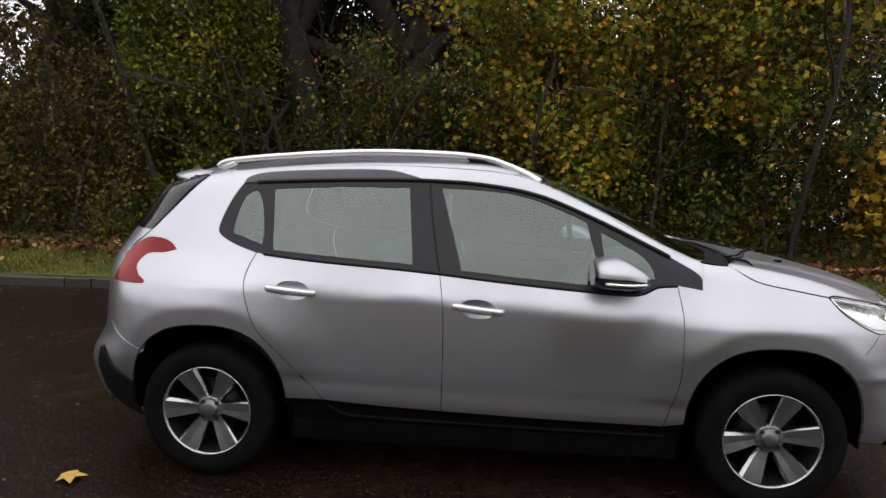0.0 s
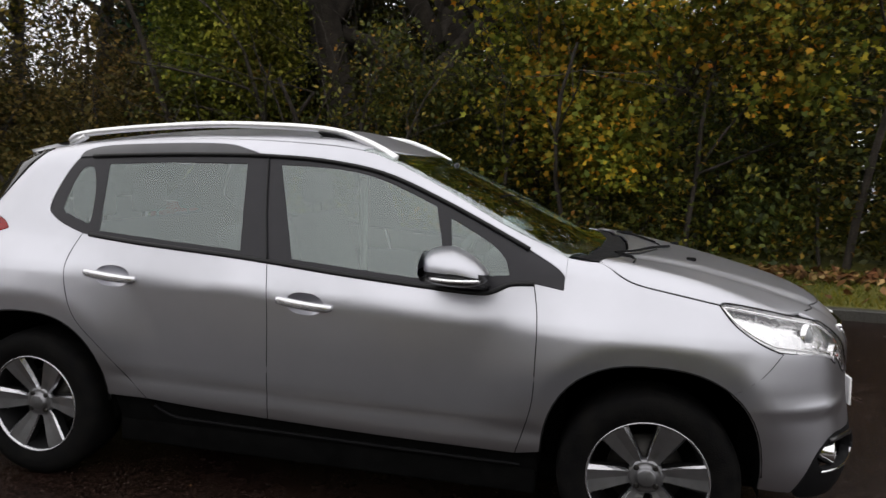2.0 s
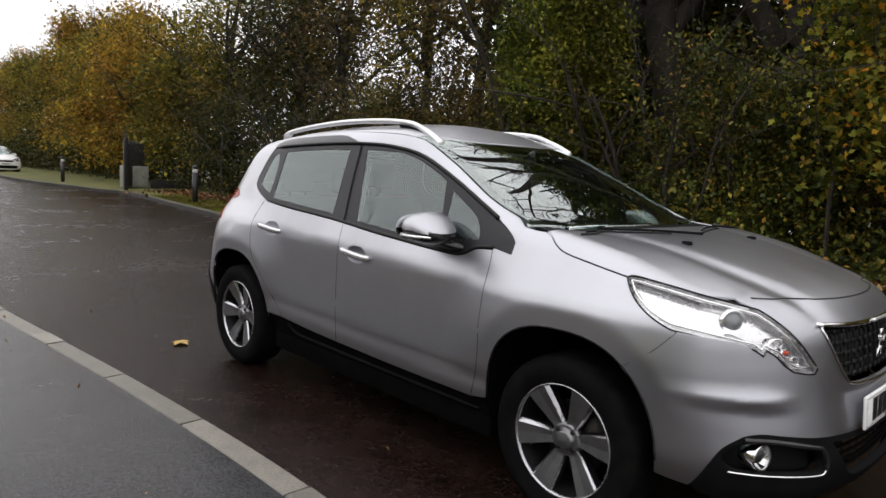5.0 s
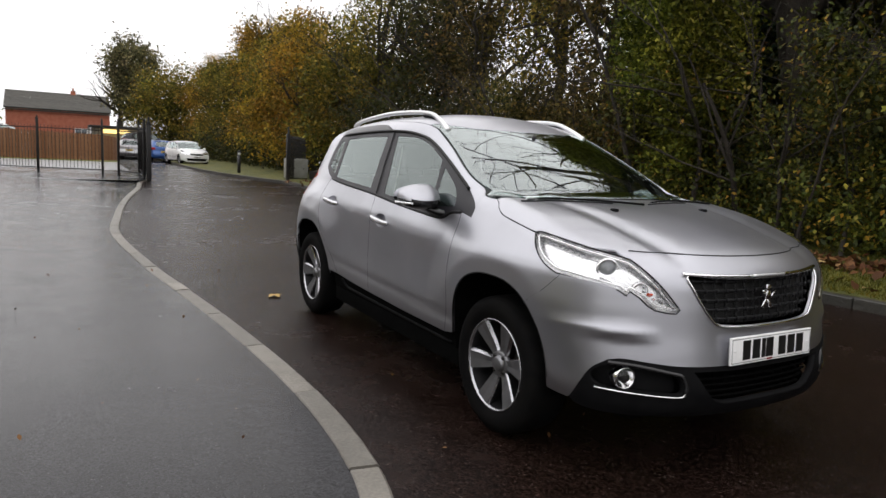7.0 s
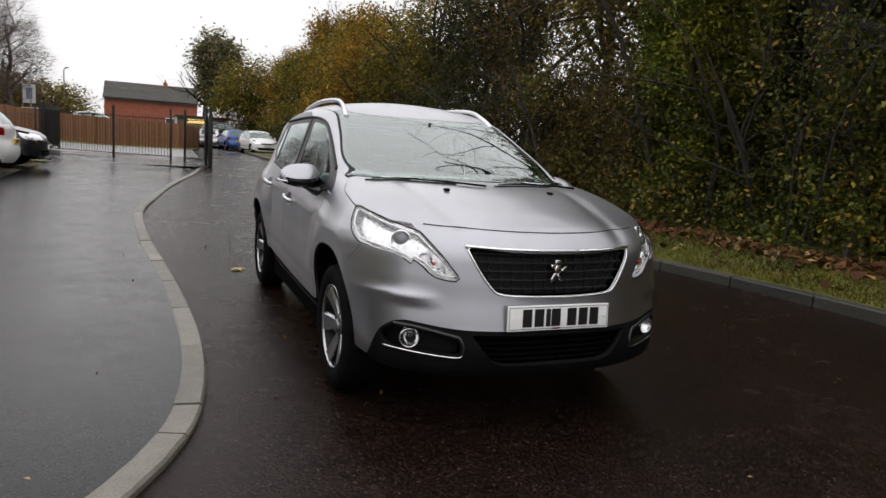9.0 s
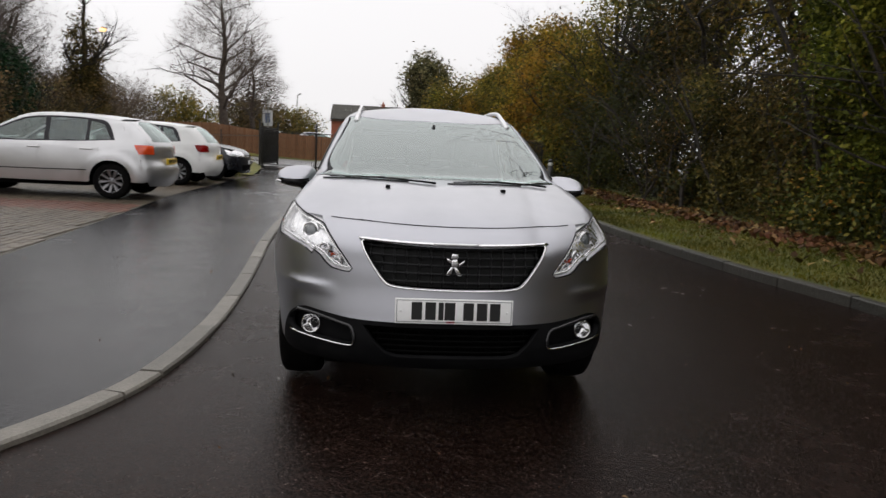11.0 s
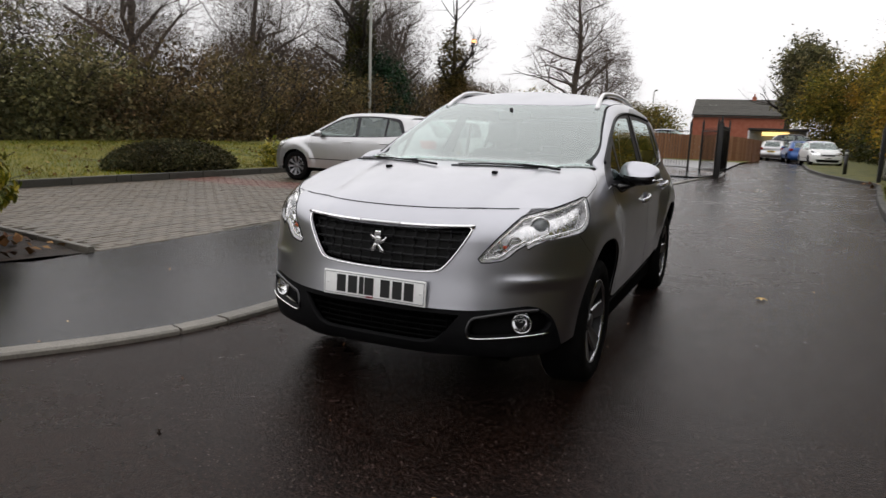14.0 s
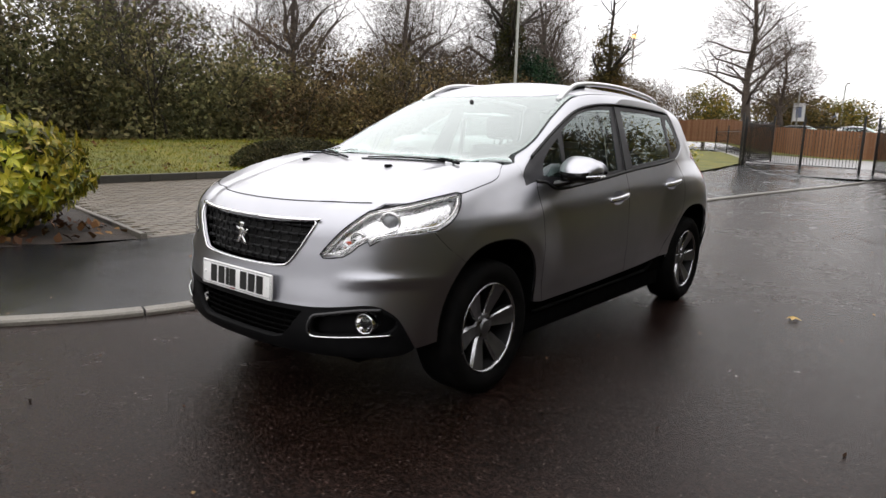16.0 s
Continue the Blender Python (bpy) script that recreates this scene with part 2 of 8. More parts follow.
# ---- materials ----
def surf(name, col, col2=None, rough=0.5, rough2=None, metal=0.0, scale=8.0, bump=0.0, bump_scale=None, detail=6.0, coat=0.0, spec=0.5, mix=(0.35, 0.65), fine=None):
    """A noise-varied surface: two colours at a coarse scale, grain at a fine one, relief from the fine grain."""
    m = bpy.data.materials.new(name)
    m.use_nodes = True
    nt = m.node_tree
    b = nt.nodes["Principled BSDF"]
    b.inputs["Metallic"].default_value = metal
    b.inputs["Specular IOR Level"].default_value = spec
    b.inputs["Coat Weight"].default_value = coat
    b.inputs["Coat Roughness"].default_value = 0.04
    co = nt.nodes.new("ShaderNodeTexCoord")
    n1 = nt.nodes.new("ShaderNodeTexNoise")
    n1.inputs["Scale"].default_value, n1.inputs["Detail"].default_value = scale, detail
    nt.links.new(co.outputs["Object"], n1.inputs["Vector"])
    ramp = nt.nodes.new("ShaderNodeValToRGB")
    c2 = col2 or col
    ramp.color_ramp.elements[0].position, ramp.color_ramp.elements[0].color = mix[0], (*col, 1)
    ramp.color_ramp.elements[1].position, ramp.color_ramp.elements[1].color = mix[1], (*c2, 1)
    nt.links.new(n1.outputs[0], ramp.inputs[0])
    n2 = nt.nodes.new("ShaderNodeTexNoise")
    n2.inputs["Scale"].default_value, n2.inputs["Detail"].default_value = bump_scale or scale * 12, 4.0
    nt.links.new(co.outputs["Object"], n2.inputs["Vector"])
    out = ramp.outputs[0]
    if fine:
        mx = nt.nodes.new("ShaderNodeMix")
        mx.data_type, mx.blend_type = "RGBA", "MULTIPLY"
        mx.inputs[0].default_value = 1.0
        r2 = nt.nodes.new("ShaderNodeValToRGB")
        r2.color_ramp.elements[0].position, r2.color_ramp.elements[0].color = 0.3, (fine[0],) * 3 + (1,)
        r2.color_ramp.elements[1].position, r2.color_ramp.elements[1].color = 0.7, (fine[1],) * 3 + (1,)
        nt.links.new(n2.outputs[0], r2.inputs[0])
        nt.links.new(out, mx.inputs[6])
        nt.links.new(r2.outputs[0], mx.inputs[7])
        out = mx.outputs[2]
    nt.links.new(out, b.inputs["Base Color"])
    if rough2 is None:
        b.inputs["Roughness"].default_value = rough
    else:
        mr = nt.nodes.new("ShaderNodeMapRange")
        mr.inputs["From Min"].default_value, mr.inputs["From Max"].default_value = 0.35, 0.65
        mr.inputs["To Min"].default_value, mr.inputs["To Max"].default_value = rough, rough2
        nt.links.new(n1.outputs[0], mr.inputs[0])
        nt.links.new(mr.outputs[0], b.inputs["Roughness"])
    if bump:
        bp = nt.nodes.new("ShaderNodeBump")
        bp.inputs["Strength"].default_value, bp.inputs["Distance"].default_value = bump, 0.01
        nt.links.new(n2.outputs[0], bp.inputs["Height"])
        nt.links.new(bp.outputs[0], b.inputs["Normal"])
    return m


def glazing(name, tint, gloss=(1, 1, 1), ior=1.5):
    """Clear sheet glass: see-through with a tint, and a sharp sheen that grows at a slant."""
    m = bpy.data.materials.new(name)
    m.use_nodes = True
    nt = m.node_tree
    nt.nodes.clear()
    tr = nt.nodes.new("ShaderNodeBsdfTransparent")
    tr.inputs[0].default_value = (*tint, 1)
    gl = nt.nodes.new("ShaderNodeBsdfGlossy")
    gl.inputs["Roughness"].default_value = 0.015
    gl.inputs[0].default_value = (*gloss, 1)
    lw = nt.nodes.new("ShaderNodeLayerWeight")
    lw.inputs[0].default_value = 0.5
    sl = nt.nodes.new("ShaderNodeMath")
    sl.operation = "POWER"
    sl.inputs[1].default_value = 4.0
    nt.links.new(lw.outputs["Facing"], sl.inputs[0])
    fr = nt.nodes.new("ShaderNodeMapRange")
    fr.inputs["To Min"].default_value, fr.inputs["To Max"].default_value = ((ior - 1) / (ior + 1)) ** 2, 1.0
    nt.links.new(sl.outputs[0], fr.inputs[0])
    mx = nt.nodes.new("ShaderNodeMixShader")
    out = nt.nodes.new("ShaderNodeOutputMaterial")
    nt.links.new(fr.outputs[0], mx.inputs[0])
    nt.links.new(tr.outputs[0], mx.inputs[1])
    nt.links.new(gl.outputs[0], mx.inputs[2])
    nt.links.new(mx.outputs[0], out.inputs[0])
    return m


def leafy(name, stops, rough=0.6, through=0.25, gloss=0.12):
    """Leaves: one colour a leaf, chosen along a ramp, some light passing through."""
    m = bpy.data.materials.new(name)
    m.use_nodes = True
    nt = m.node_tree
    b = nt.nodes["Principled BSDF"]
    geo = nt.nodes.new("ShaderNodeNewGeometry")
    ramp = nt.nodes.new("ShaderNodeValToRGB")
    els = ramp.color_ramp.elements
    while len(els) < len(stops):
        els.new(0.5)
    for e, (p, c) in zip(els, stops):
        e.position, e.color = p, (*c, 1)
    nt.links.new(geo.outputs["Random Per Island"], ramp.inputs[0])
    co = nt.nodes.new("ShaderNodeTexCoord")
    no = nt.nodes.new("ShaderNodeTexNoise")
    no.inputs["Scale"].default_value = 0.9
    nt.links.new(co.outputs["Object"], no.inputs["Vector"])
    mr = nt.nodes.new("ShaderNodeMapRange")
    mr.inputs["From Min"].default_value, mr.inputs["From Max"].default_value = 0.3, 0.7
    mr.inputs["To Min"].default_value, mr.inputs["To Max"].default_value = 0.45, 1.55
    nt.links.new(no.outputs[0], mr.inputs[0])
    hs = nt.nodes.new("ShaderNodeHueSaturation")
    tint = nt.nodes.new("ShaderNodeTexNoise")
    tint.inputs["Scale"].default_value, tint.inputs["Detail"].default_value = 0.5, 3.0
    nt.links.new(co.outputs["Object"], tint.inputs["Vector"])
    turn = nt.nodes.new("ShaderNodeMapRange")
    turn.inputs["From Min"].default_value, turn.inputs["From Max"].default_value = 0.35, 0.65
    turn.inputs["To Min"].default_value, turn.inputs["To Max"].default_value = 0.475, 0.515
    nt.links.new(tint.outputs[0], turn.inputs[0])
    nt.links.new(turn.outputs[0], hs.inputs["Hue"])
    nt.links.new(ramp.outputs[0], hs.inputs["Color"])
    nt.links.new(mr.outputs[0], hs.inputs["Value"])
    nt.links.new(hs.outputs[0], b.inputs["Base Color"])
    b.inputs["Roughness"].default_value = rough
    b.inputs["Specular IOR Level"].default_value = gloss
    tl = nt.nodes.new("ShaderNodeBsdfTranslucent")
    nt.links.new(hs.outputs[0], tl.inputs[0])
    mx = nt.nodes.new("ShaderNodeMixShader")
    mx.inputs[0].default_value = through
    out = nt.nodes["Material Output"]
    nt.links.new(b.outputs[0], mx.inputs[1])
    nt.links.new(tl.outputs[0], mx.inputs[2])
    nt.links.new(mx.outputs[0], out.inputs[0])
    return m


def pieces(name, a, b, rough=0.6, bump=0.3, grain=60.0):
    """Stone or brick pieces: each its own shade between two colours, with grain."""
    m = surf(name, (1, 1, 1), (0.8, 0.8, 0.8), rough, None, scale=grain * 0.15, bump=bump, bump_scale=grain, fine=(0.75, 1.1))
    nt = m.node_tree
    bs = nt.nodes["Principled BSDF"]
    src = bs.inputs["Base Color"].links[0].from_socket
    oi = nt.nodes.new("ShaderNodeObjectInfo")
    gi = nt.nodes.new("ShaderNodeNewGeometry")
    ad = nt.nodes.new("ShaderNodeMath")
    ad.operation = "ADD"
    nt.links.new(oi.outputs["Random"], ad.inputs[0])
    nt.links.new(gi.outputs["Random Per Island"], ad.inputs[1])
    fr = nt.nodes.new("ShaderNodeMath")
    fr.operation = "FRACT"
    nt.links.new(ad.outputs[0], fr.inputs[0])
    rp = nt.nodes.new("ShaderNodeValToRGB")
    rp.color_ramp.elements[0].color, rp.color_ramp.elements[1].color = (*a, 1), (*b, 1)
    nt.links.new(fr.outputs[0], rp.inputs[0])
    mx = nt.nodes.new("ShaderNodeMix")
    mx.data_type, mx.blend_type = "RGBA", "MULTIPLY"
    mx.inputs[0].default_value = 1.0
    nt.links.new(rp.outputs[0], mx.inputs[6])
    nt.links.new(src, mx.inputs[7])
    nt.links.new(mx.outputs[2], bs.inputs["Base Color"])
    return m


def paint(name, col, metal=0.75, rough=0.30, lacquer=0.6):
    """Metallic base under a clear lacquer, with a faint film of road dirt and water."""
    m = surf(name, col, tuple(c * 0.90 for c in col), rough, rough + 0.07, metal, 2.2, coat=lacquer)
    m.node_tree.nodes["Principled BSDF"].inputs["Coat Roughness"].default_value = 0.06
    return m


def tarmac(name, dark, pale, grit, rough, rough2, spec, relief, stone=115.0, tint=(1.0, 0.93, 0.89)):
    """Wet tarmac: rounded stones in a dark binder, some of them pale, with damp and drier patches."""
    m = bpy.data.materials.new(name)
    m.use_nodes = True
    nt = m.node_tree
    bs = nt.nodes["Principled BSDF"]
    bs.inputs["Specular IOR Level"].default_value = spec
    bs.inputs["Specular Tint"].default_value = (*tint, 1)
    co = nt.nodes.new("ShaderNodeTexCoord")

    def node(kind, **values):
        nd = nt.nodes.new("ShaderNode" + kind)
        for key, val in values.items():
            nd.inputs[key.replace("_", " ")].default_value = val
        return nd

    def span(source, a, b, c, d):
        nd = node("MapRange", From_Min=a, From_Max=b, To_Min=c, To_Max=d)
        nt.links.new(source, nd.inputs[0])
        return nd.outputs[0]

    def mixed(fac, x, y, how="MIX"):
        nd = nt.nodes.new("ShaderNodeMix")
        nd.data_type, nd.blend_type = "RGBA", how
        for k, v in ((0, fac), (6, x), (7, y)):
            if isinstance(v, (int, float, tuple)):
                nd.inputs[k].default_value = v
            else:
                nt.links.new(v, nd.inputs[k])
        return nd.outputs[2]

    patch = node("TexNoise", Scale=0.45, Detail=7.0, Roughness=0.6)
    blotch = node("TexNoise", Scale=5.0, Detail=5.0, Roughness=0.65)
    cells = node("TexVoronoi", Scale=stone, Randomness=1.0)
    fine = node("TexNoise", Scale=stone * 3.0, Detail=3.0)
    for nd in (patch, blotch, cells, fine):
        nt.links.new(co.outputs["Object"], nd.inputs["Vector"])
    tones = nt.nodes.new("ShaderNodeSeparateColor")
    nt.links.new(cells.outputs["Color"], tones.inputs[0])
    base = mixed(span(patch.outputs[0], 0.35, 0.66, 0.0, 1.0), (*dark, 1), (*pale, 1))
    base = mixed(1.0, base, mixed(span(blotch.outputs[0], 0.3, 0.7, 0.0, 1.0), (0.72, 0.72, 0.72, 1), (1.25, 1.25, 1.25, 1)), "MULTIPLY")
    base = mixed(1.0, base, mixed(tones.outputs[1], (0.30, 0.30, 0.30, 1), (1.9, 1.9, 1.9, 1)), "MULTIPLY")
    pick = nt.nodes.new("ShaderNodeMath")
    pick.operation = "MULTIPLY"
    nt.links.new(span(tones.outputs[0], 0.945, 1.0, 0.0, 1.0), pick.inputs[0])
    nt.links.new(span(cells.outputs["Distance"], 0.50, 0.25, 0.0, 1.0), pick.inputs[1])
    base = mixed(pick.outputs[0], base, (*grit, 1))
    nt.links.new(base, bs.inputs["Base Color"])
    wet = nt.nodes.new("ShaderNodeMath")
    wet.operation = "ADD"
    nt.links.new(span(patch.outputs[0], 0.36, 0.64, rough, rough2), wet.inputs[0])
    nt.links.new(span(blotch.outputs[0], 0.3, 0.7, -0.06, 0.06), wet.inputs[1])
    nt.links.new(wet.outputs[0], bs.inputs["Roughness"])
    rise = nt.nodes.new("ShaderNodeMath")
    rise.operation = "ADD"
    nt.links.new(span(cells.outputs["Distance"], 0.0, 0.7, 1.0, 0.0), rise.inputs[0])
    nt.links.new(span(fine.outputs[0], 0.3, 0.7, 0.0, 0.35), rise.inputs[1])
    bp = node("Bump", Strength=relief, Distance=0.0022)
    nt.links.new(rise.outputs[0], bp.inputs["Height"])
    nt.links.new(bp.outputs[0], bs.inputs["Normal"])
    return m


PAINT = paint("silver_metallic_paint", (0.452, 0.455, 0.492), 1.0, 0.31, 0.55)
CHROME = surf("chrome", (0.82, 0.82, 0.83), None, 0.07, None, 1.0)
CHROME_SATIN = surf("satin_silver", (0.62, 0.62, 0.64), None, 0.22, None, 0.85, coat=0.4)
RAIL_SILVER = surf("anodised_aluminium", (0.74, 0.74, 0.75), (0.68, 0.68, 0.69), 0.30, None, 0.75, 20.0)
LENS_RED = surf("red_lens", (0.24, 0.007, 0.006), (0.17, 0.005, 0.005), 0.14, None, spec=0.22)
LENS_AMBER = surf("orange_lens", (0.75, 0.10, 0.02), (0.6, 0.05, 0.015), 0.1, None, coat=1.0)
BLACK_PLASTIC = surf("black_textured_plastic", (0.004, 0.004, 0.0045), (0.007, 0.007, 0.0075), 0.55, 0.65, 0, 14.0, bump=0.12, bump_scale=500.0, spec=0.07)
DARK_TRIM = surf("dark_grey_satin_trim", (0.035, 0.035, 0.04), (0.045, 0.045, 0.05), 0.32, None, 0, 10.0)
FRAME_BLACK = surf("window_frame_black", (0.014, 0.0135, 0.017), (0.019, 0.018, 0.022), 0.32, 0.42, 0, 6.0, spec=0.26)
RUBBER = surf("black_rubber", (0.006, 0.006, 0.0065), None, 0.55, None, spec=0.3)
BLACK_GLOSS = surf("gloss_black", (0.012, 0.012, 0.013), None, 0.16, None)
BLACK_VOID = surf("matt_black", (0.004, 0.004, 0.004), None, 0.8, None)
BLACK_INK = surf("black_ink", (0.008, 0.008, 0.008), None, 0.4, None)
PLATE_WHITE = surf("white_reflective_sheet", (0.90, 0.90, 0.89), (0.86, 0.86, 0.85), 0.25, None, 0, 30.0)
PLATE_LINE = surf("grey_line", (0.25, 0.25, 0.26), None, 0.4, None)
LAMP_SILVER = surf("lamp_silver", (0.86, 0.86, 0.87), (0.70, 0.70, 0.72), 0.12, 0.34, 0.9, 38.0)
LAMP_GLASS = surf("dark_projector_glass", (0.10, 0.11, 0.12), None, 0.03, None, 0.3, coat=1.0)
ARCH_BLACK = surf("underbody_black", (0.003, 0.003, 0.003), (0.005, 0.005, 0.005), 0.9, None, 0, 20.0, spec=0.01)
CABIN_DARK = surf("cabin_dark_plastic", (0.022, 0.022, 0.024), (0.03, 0.03, 0.032), 0.6, None, 0, 20.0)
SEAT_CLOTH = surf("dark_seat_cloth", (0.018, 0.018, 0.020), (0.03, 0.03, 0.032), 0.9, None, 0, 60.0, bump=0.2)
HEADLINING = surf("pale_cloth", (0.42, 0.42, 0.41), (0.36, 0.36, 0.35), 0.9, None, 0, 40.0)
MIRROR = surf("mirror", (0.85, 0.85, 0.86), None, 0.02, None, 1.0)
TYRE = surf("tyre_rubber", (0.004, 0.004, 0.0043), (0.008, 0.0076, 0.0072), 0.6, 0.8, 0, 18.0, bump=0.25, bump_scale=160.0, spec=0.03)
ALLOY_BRIGHT = surf("bright_alloy", (0.46, 0.46, 0.48), (0.40, 0.40, 0.42), 0.20, 0.28, 0.95, 12.0)
ALLOY_DARK = surf("dark_grey_alloy", (0.25, 0.25, 0.26), (0.20, 0.20, 0.21), 0.30, 0.40, 0.9, 12.0)
BRAKE = surf("brake_steel", (0.05, 0.047, 0.044), (0.03, 0.028, 0.026), 0.5, None, 0.8, 25.0)
# Alloy with the shade inside the wheel put into its colour.
ALLOY_SHADE = surf("alloy_painted_shade", (0.020, 0.020, 0.021), (0.014, 0.014, 0.015), 0.5, None, 0.6, 20.0)
GLASS = glazing("car_glass", (0.62, 0.71, 0.68), (0.90, 1.0, 0.98), 2.02)
GLASS_TINTED = surf("tinted_rear_glass", (0.008, 0.008, 0.009), None, 0.05, None, spec=0.35)
SCREEN = glazing("windscreen_glass", (0.60, 0.70, 0.66), (0.93, 1.0, 0.99), 2.9)
LAMP_WHITE = surf("white_lamp_lining", (0.95, 0.95, 0.96), (0.90, 0.90, 0.91), 0.2, 0.3, 0.0, 30.0, coat=0.6)
BAR_BLACK = surf("satin_black_bars", (0.008, 0.008, 0.009), (0.012, 0.012, 0.013), 0.4, None, 0, 20.0, spec=0.2)
CLEAR = glazing("clear_lens", (0.95, 0.95, 0.95))
ROAD = tarmac("wet_brown_tarmac", (0.0070, 0.0036, 0.0028), (0.0135, 0.0078, 0.0062), (0.12, 0.10, 0.088), 0.13, 0.29, 0.10, 0.58, tint=(1.0, 0.89, 0.84))
FORECOURT = tarmac("wet_dark_tarmac", (0.0115, 0.0115, 0.0125), (0.023, 0.023, 0.025), (0.09, 0.09, 0.09), 0.11, 0.27, 0.16, 0.20, 150.0, (1.0, 0.96, 0.94))
KERB = pieces("concrete_kerb", (0.145, 0.133, 0.112), (0.23, 0.21, 0.178), 0.5, 0.35, 70.0)
KERB_MOSSY = pieces("mossy_kerb", (0.020, 0.019, 0.014), (0.050, 0.046, 0.036), 0.6, 1.0, 34.0)
PAVER_BUFF = pieces("buff_paver", (0.085, 0.068, 0.048), (0.15, 0.120, 0.084), 0.42, 0.3, 90.0)
PAVER_RED = pieces("red_paver", (0.125, 0.050, 0.034), (0.19, 0.083, 0.055), 0.42, 0.3, 90.0)
JOINT = surf("paver_joint", (0.05, 0.045, 0.035), (0.08, 0.07, 0.05), 0.7, None, 0, 9.0, bump=0.3)
LAWN_TURF = surf("lawn_turf", (0.070, 0.082, 0.0060), (0.150, 0.135, 0.0110), 0.8, None, 0, 1.1, bump=1.0, bump_scale=70.0, fine=(0.5, 1.4))
TURF = surf("autumn_turf", (0.050, 0.062, 0.005), (0.115, 0.105, 0.010), 0.8, None, 0, 1.3, bump=1.0, bump_scale=90.0, fine=(0.5, 1.4))
SOIL = surf("dark_bark_soil", (0.012, 0.0075, 0.005), (0.030, 0.018, 0.011), 0.8, None, 0, 6.0, bump=1.0, bump_scale=60.0, fine=(0.4, 1.5))
PATH_GREY = surf("grey_path", (0.16, 0.16, 0.165), (0.22, 0.22, 0.22), 0.4, None, 0, 1.5, bump=0.2)
IRON = surf("black_iron", (0.012, 0.012, 0.013), (0.02, 0.018, 0.016), 0.45, None, 0.2, 12.0)
FENCE_WOOD = pieces("fence_board", (0.20, 0.085, 0.035), (0.30, 0.15, 0.075), 0.75, 0.3, 30.0)
BRICK_FAR = surf("red_brick", (0.30, 0.09, 0.05), (0.36, 0.12, 0.07), 0.85, None, 0, 2.0, bump=0.2)
ROOF_TILE = pieces("brown_roof_tile", (0.052, 0.050, 0.042), (0.080, 0.074, 0.062), 0.7, 0.3, 10.0)
WHITE_TRIM = surf("white_trim", (0.65, 0.65, 0.64), None, 0.5, None)
BARK = surf("dark_bark", (0.022, 0.017, 0.013), (0.045, 0.036, 0.028), 0.9, None, 0, 5.0, bump=1.0, bump_scale=40.0, fine=(0.6, 1.3))
TWIG = surf("twig_brown", (0.06, 0.045, 0.035), (0.10, 0.08, 0.065), 0.9, None, 0, 5.0)
IVY = leafy("ivy_leaves", [(0.0, (0.028, 0.040, 0.005)), (0.5, (0.088, 0.108, 0.012)), (0.85, (0.180, 0.195, 0.022)), (1.0, (0.31, 0.30, 0.055))])
DARKGREEN = leafy("dark_hedge_leaves", [(0.0, (0.012, 0.015, 0.0028)), (0.6, (0.034, 0.040, 0.0060)), (0.9, (0.070, 0.066, 0.0100)), (1.0, (0.130, 0.075, 0.013))], gloss=0.25)
MIDGREEN = leafy("green_hedge_leaves", [(0.0, (0.018, 0.024, 0.0040)), (0.45, (0.054, 0.069, 0.0092)), (0.8, (0.115, 0.120, 0.016)), (0.94, (0.25, 0.195, 0.026)), (1.0, (0.34, 0.18, 0.024))], gloss=0.3)
BROWNGREEN = leafy("brown_hedge_leaves", [(0.0, (0.034, 0.031, 0.010)), (0.5, (0.080, 0.068, 0.019)), (0.85, (0.145, 0.103, 0.029)), (1.0, (0.22, 0.150, 0.042))])
MAPLE = leafy("maple_leaves", [(0.0, (0.058, 0.080, 0.014)), (0.45, (0.140, 0.160, 0.022)), (0.78, (0.255, 0.230, 0.026)), (0.94, (0.46, 0.310, 0.025)), (1.0, (0.58, 0.27, 0.02))], through=0.35)
ORANGE = leafy("orange_autumn_leaves", [(0.0, (0.075, 0.066, 0.014)), (0.4, (0.205, 0.145, 0.021)), (0.8, (0.350, 0.215, 0.026)), (1.0, (0.46, 0.29, 0.04))], through=0.35)
GOLDGREEN = leafy("golden_green_leaves", [(0.0, (0.050, 0.062, 0.014)), (0.5, (0.130, 0.122, 0.023)), (0.85, (0.260, 0.195, 0.029)), (1.0, (0.38, 0.28, 0.045))], through=0.3)
HOLLY = leafy("holly_leaves", [(0.0, (0.008, 0.020, 0.010)), (0.7, (0.016, 0.045, 0.022)), (1.0, (0.03, 0.07, 0.03))], 0.35)
LAUREL = leafy("spotted_laurel_leaves", [(0.0, (0.060, 0.090, 0.008)), (0.35, (0.20, 0.22, 0.016)), (0.75, (0.42, 0.39, 0.030)), (1.0, (0.62, 0.54, 0.085))], 0.32, 0.25, 0.45)
BOX = leafy("clipped_bush_leaves", [(0.0, (0.016, 0.018, 0.008)), (0.6, (0.040, 0.042, 0.016)), (1.0, (0.105, 0.088, 0.04))])
LITTER = leafy("fallen_leaves", [(0.0, (0.040, 0.018, 0.008)), (0.5, (0.095, 0.043, 0.016)), (0.85, (0.165, 0.088, 0.032)), (1.0, (0.36, 0.25, 0.11))], through=0.0)
LAWN_BLADES = leafy("lawn_blades", [(0.0, (0.055, 0.075, 0.003)), (0.6, (0.130, 0.130, 0.005)), (1.0, (0.22, 0.175, 0.010))], through=0.2)
DULLGREEN = leafy("dull_evergreen_leaves", [(0.0, (0.056, 0.060, 0.028)), (0.6, (0.130, 0.124, 0.056)), (1.0, (0.27, 0.235, 0.110))])
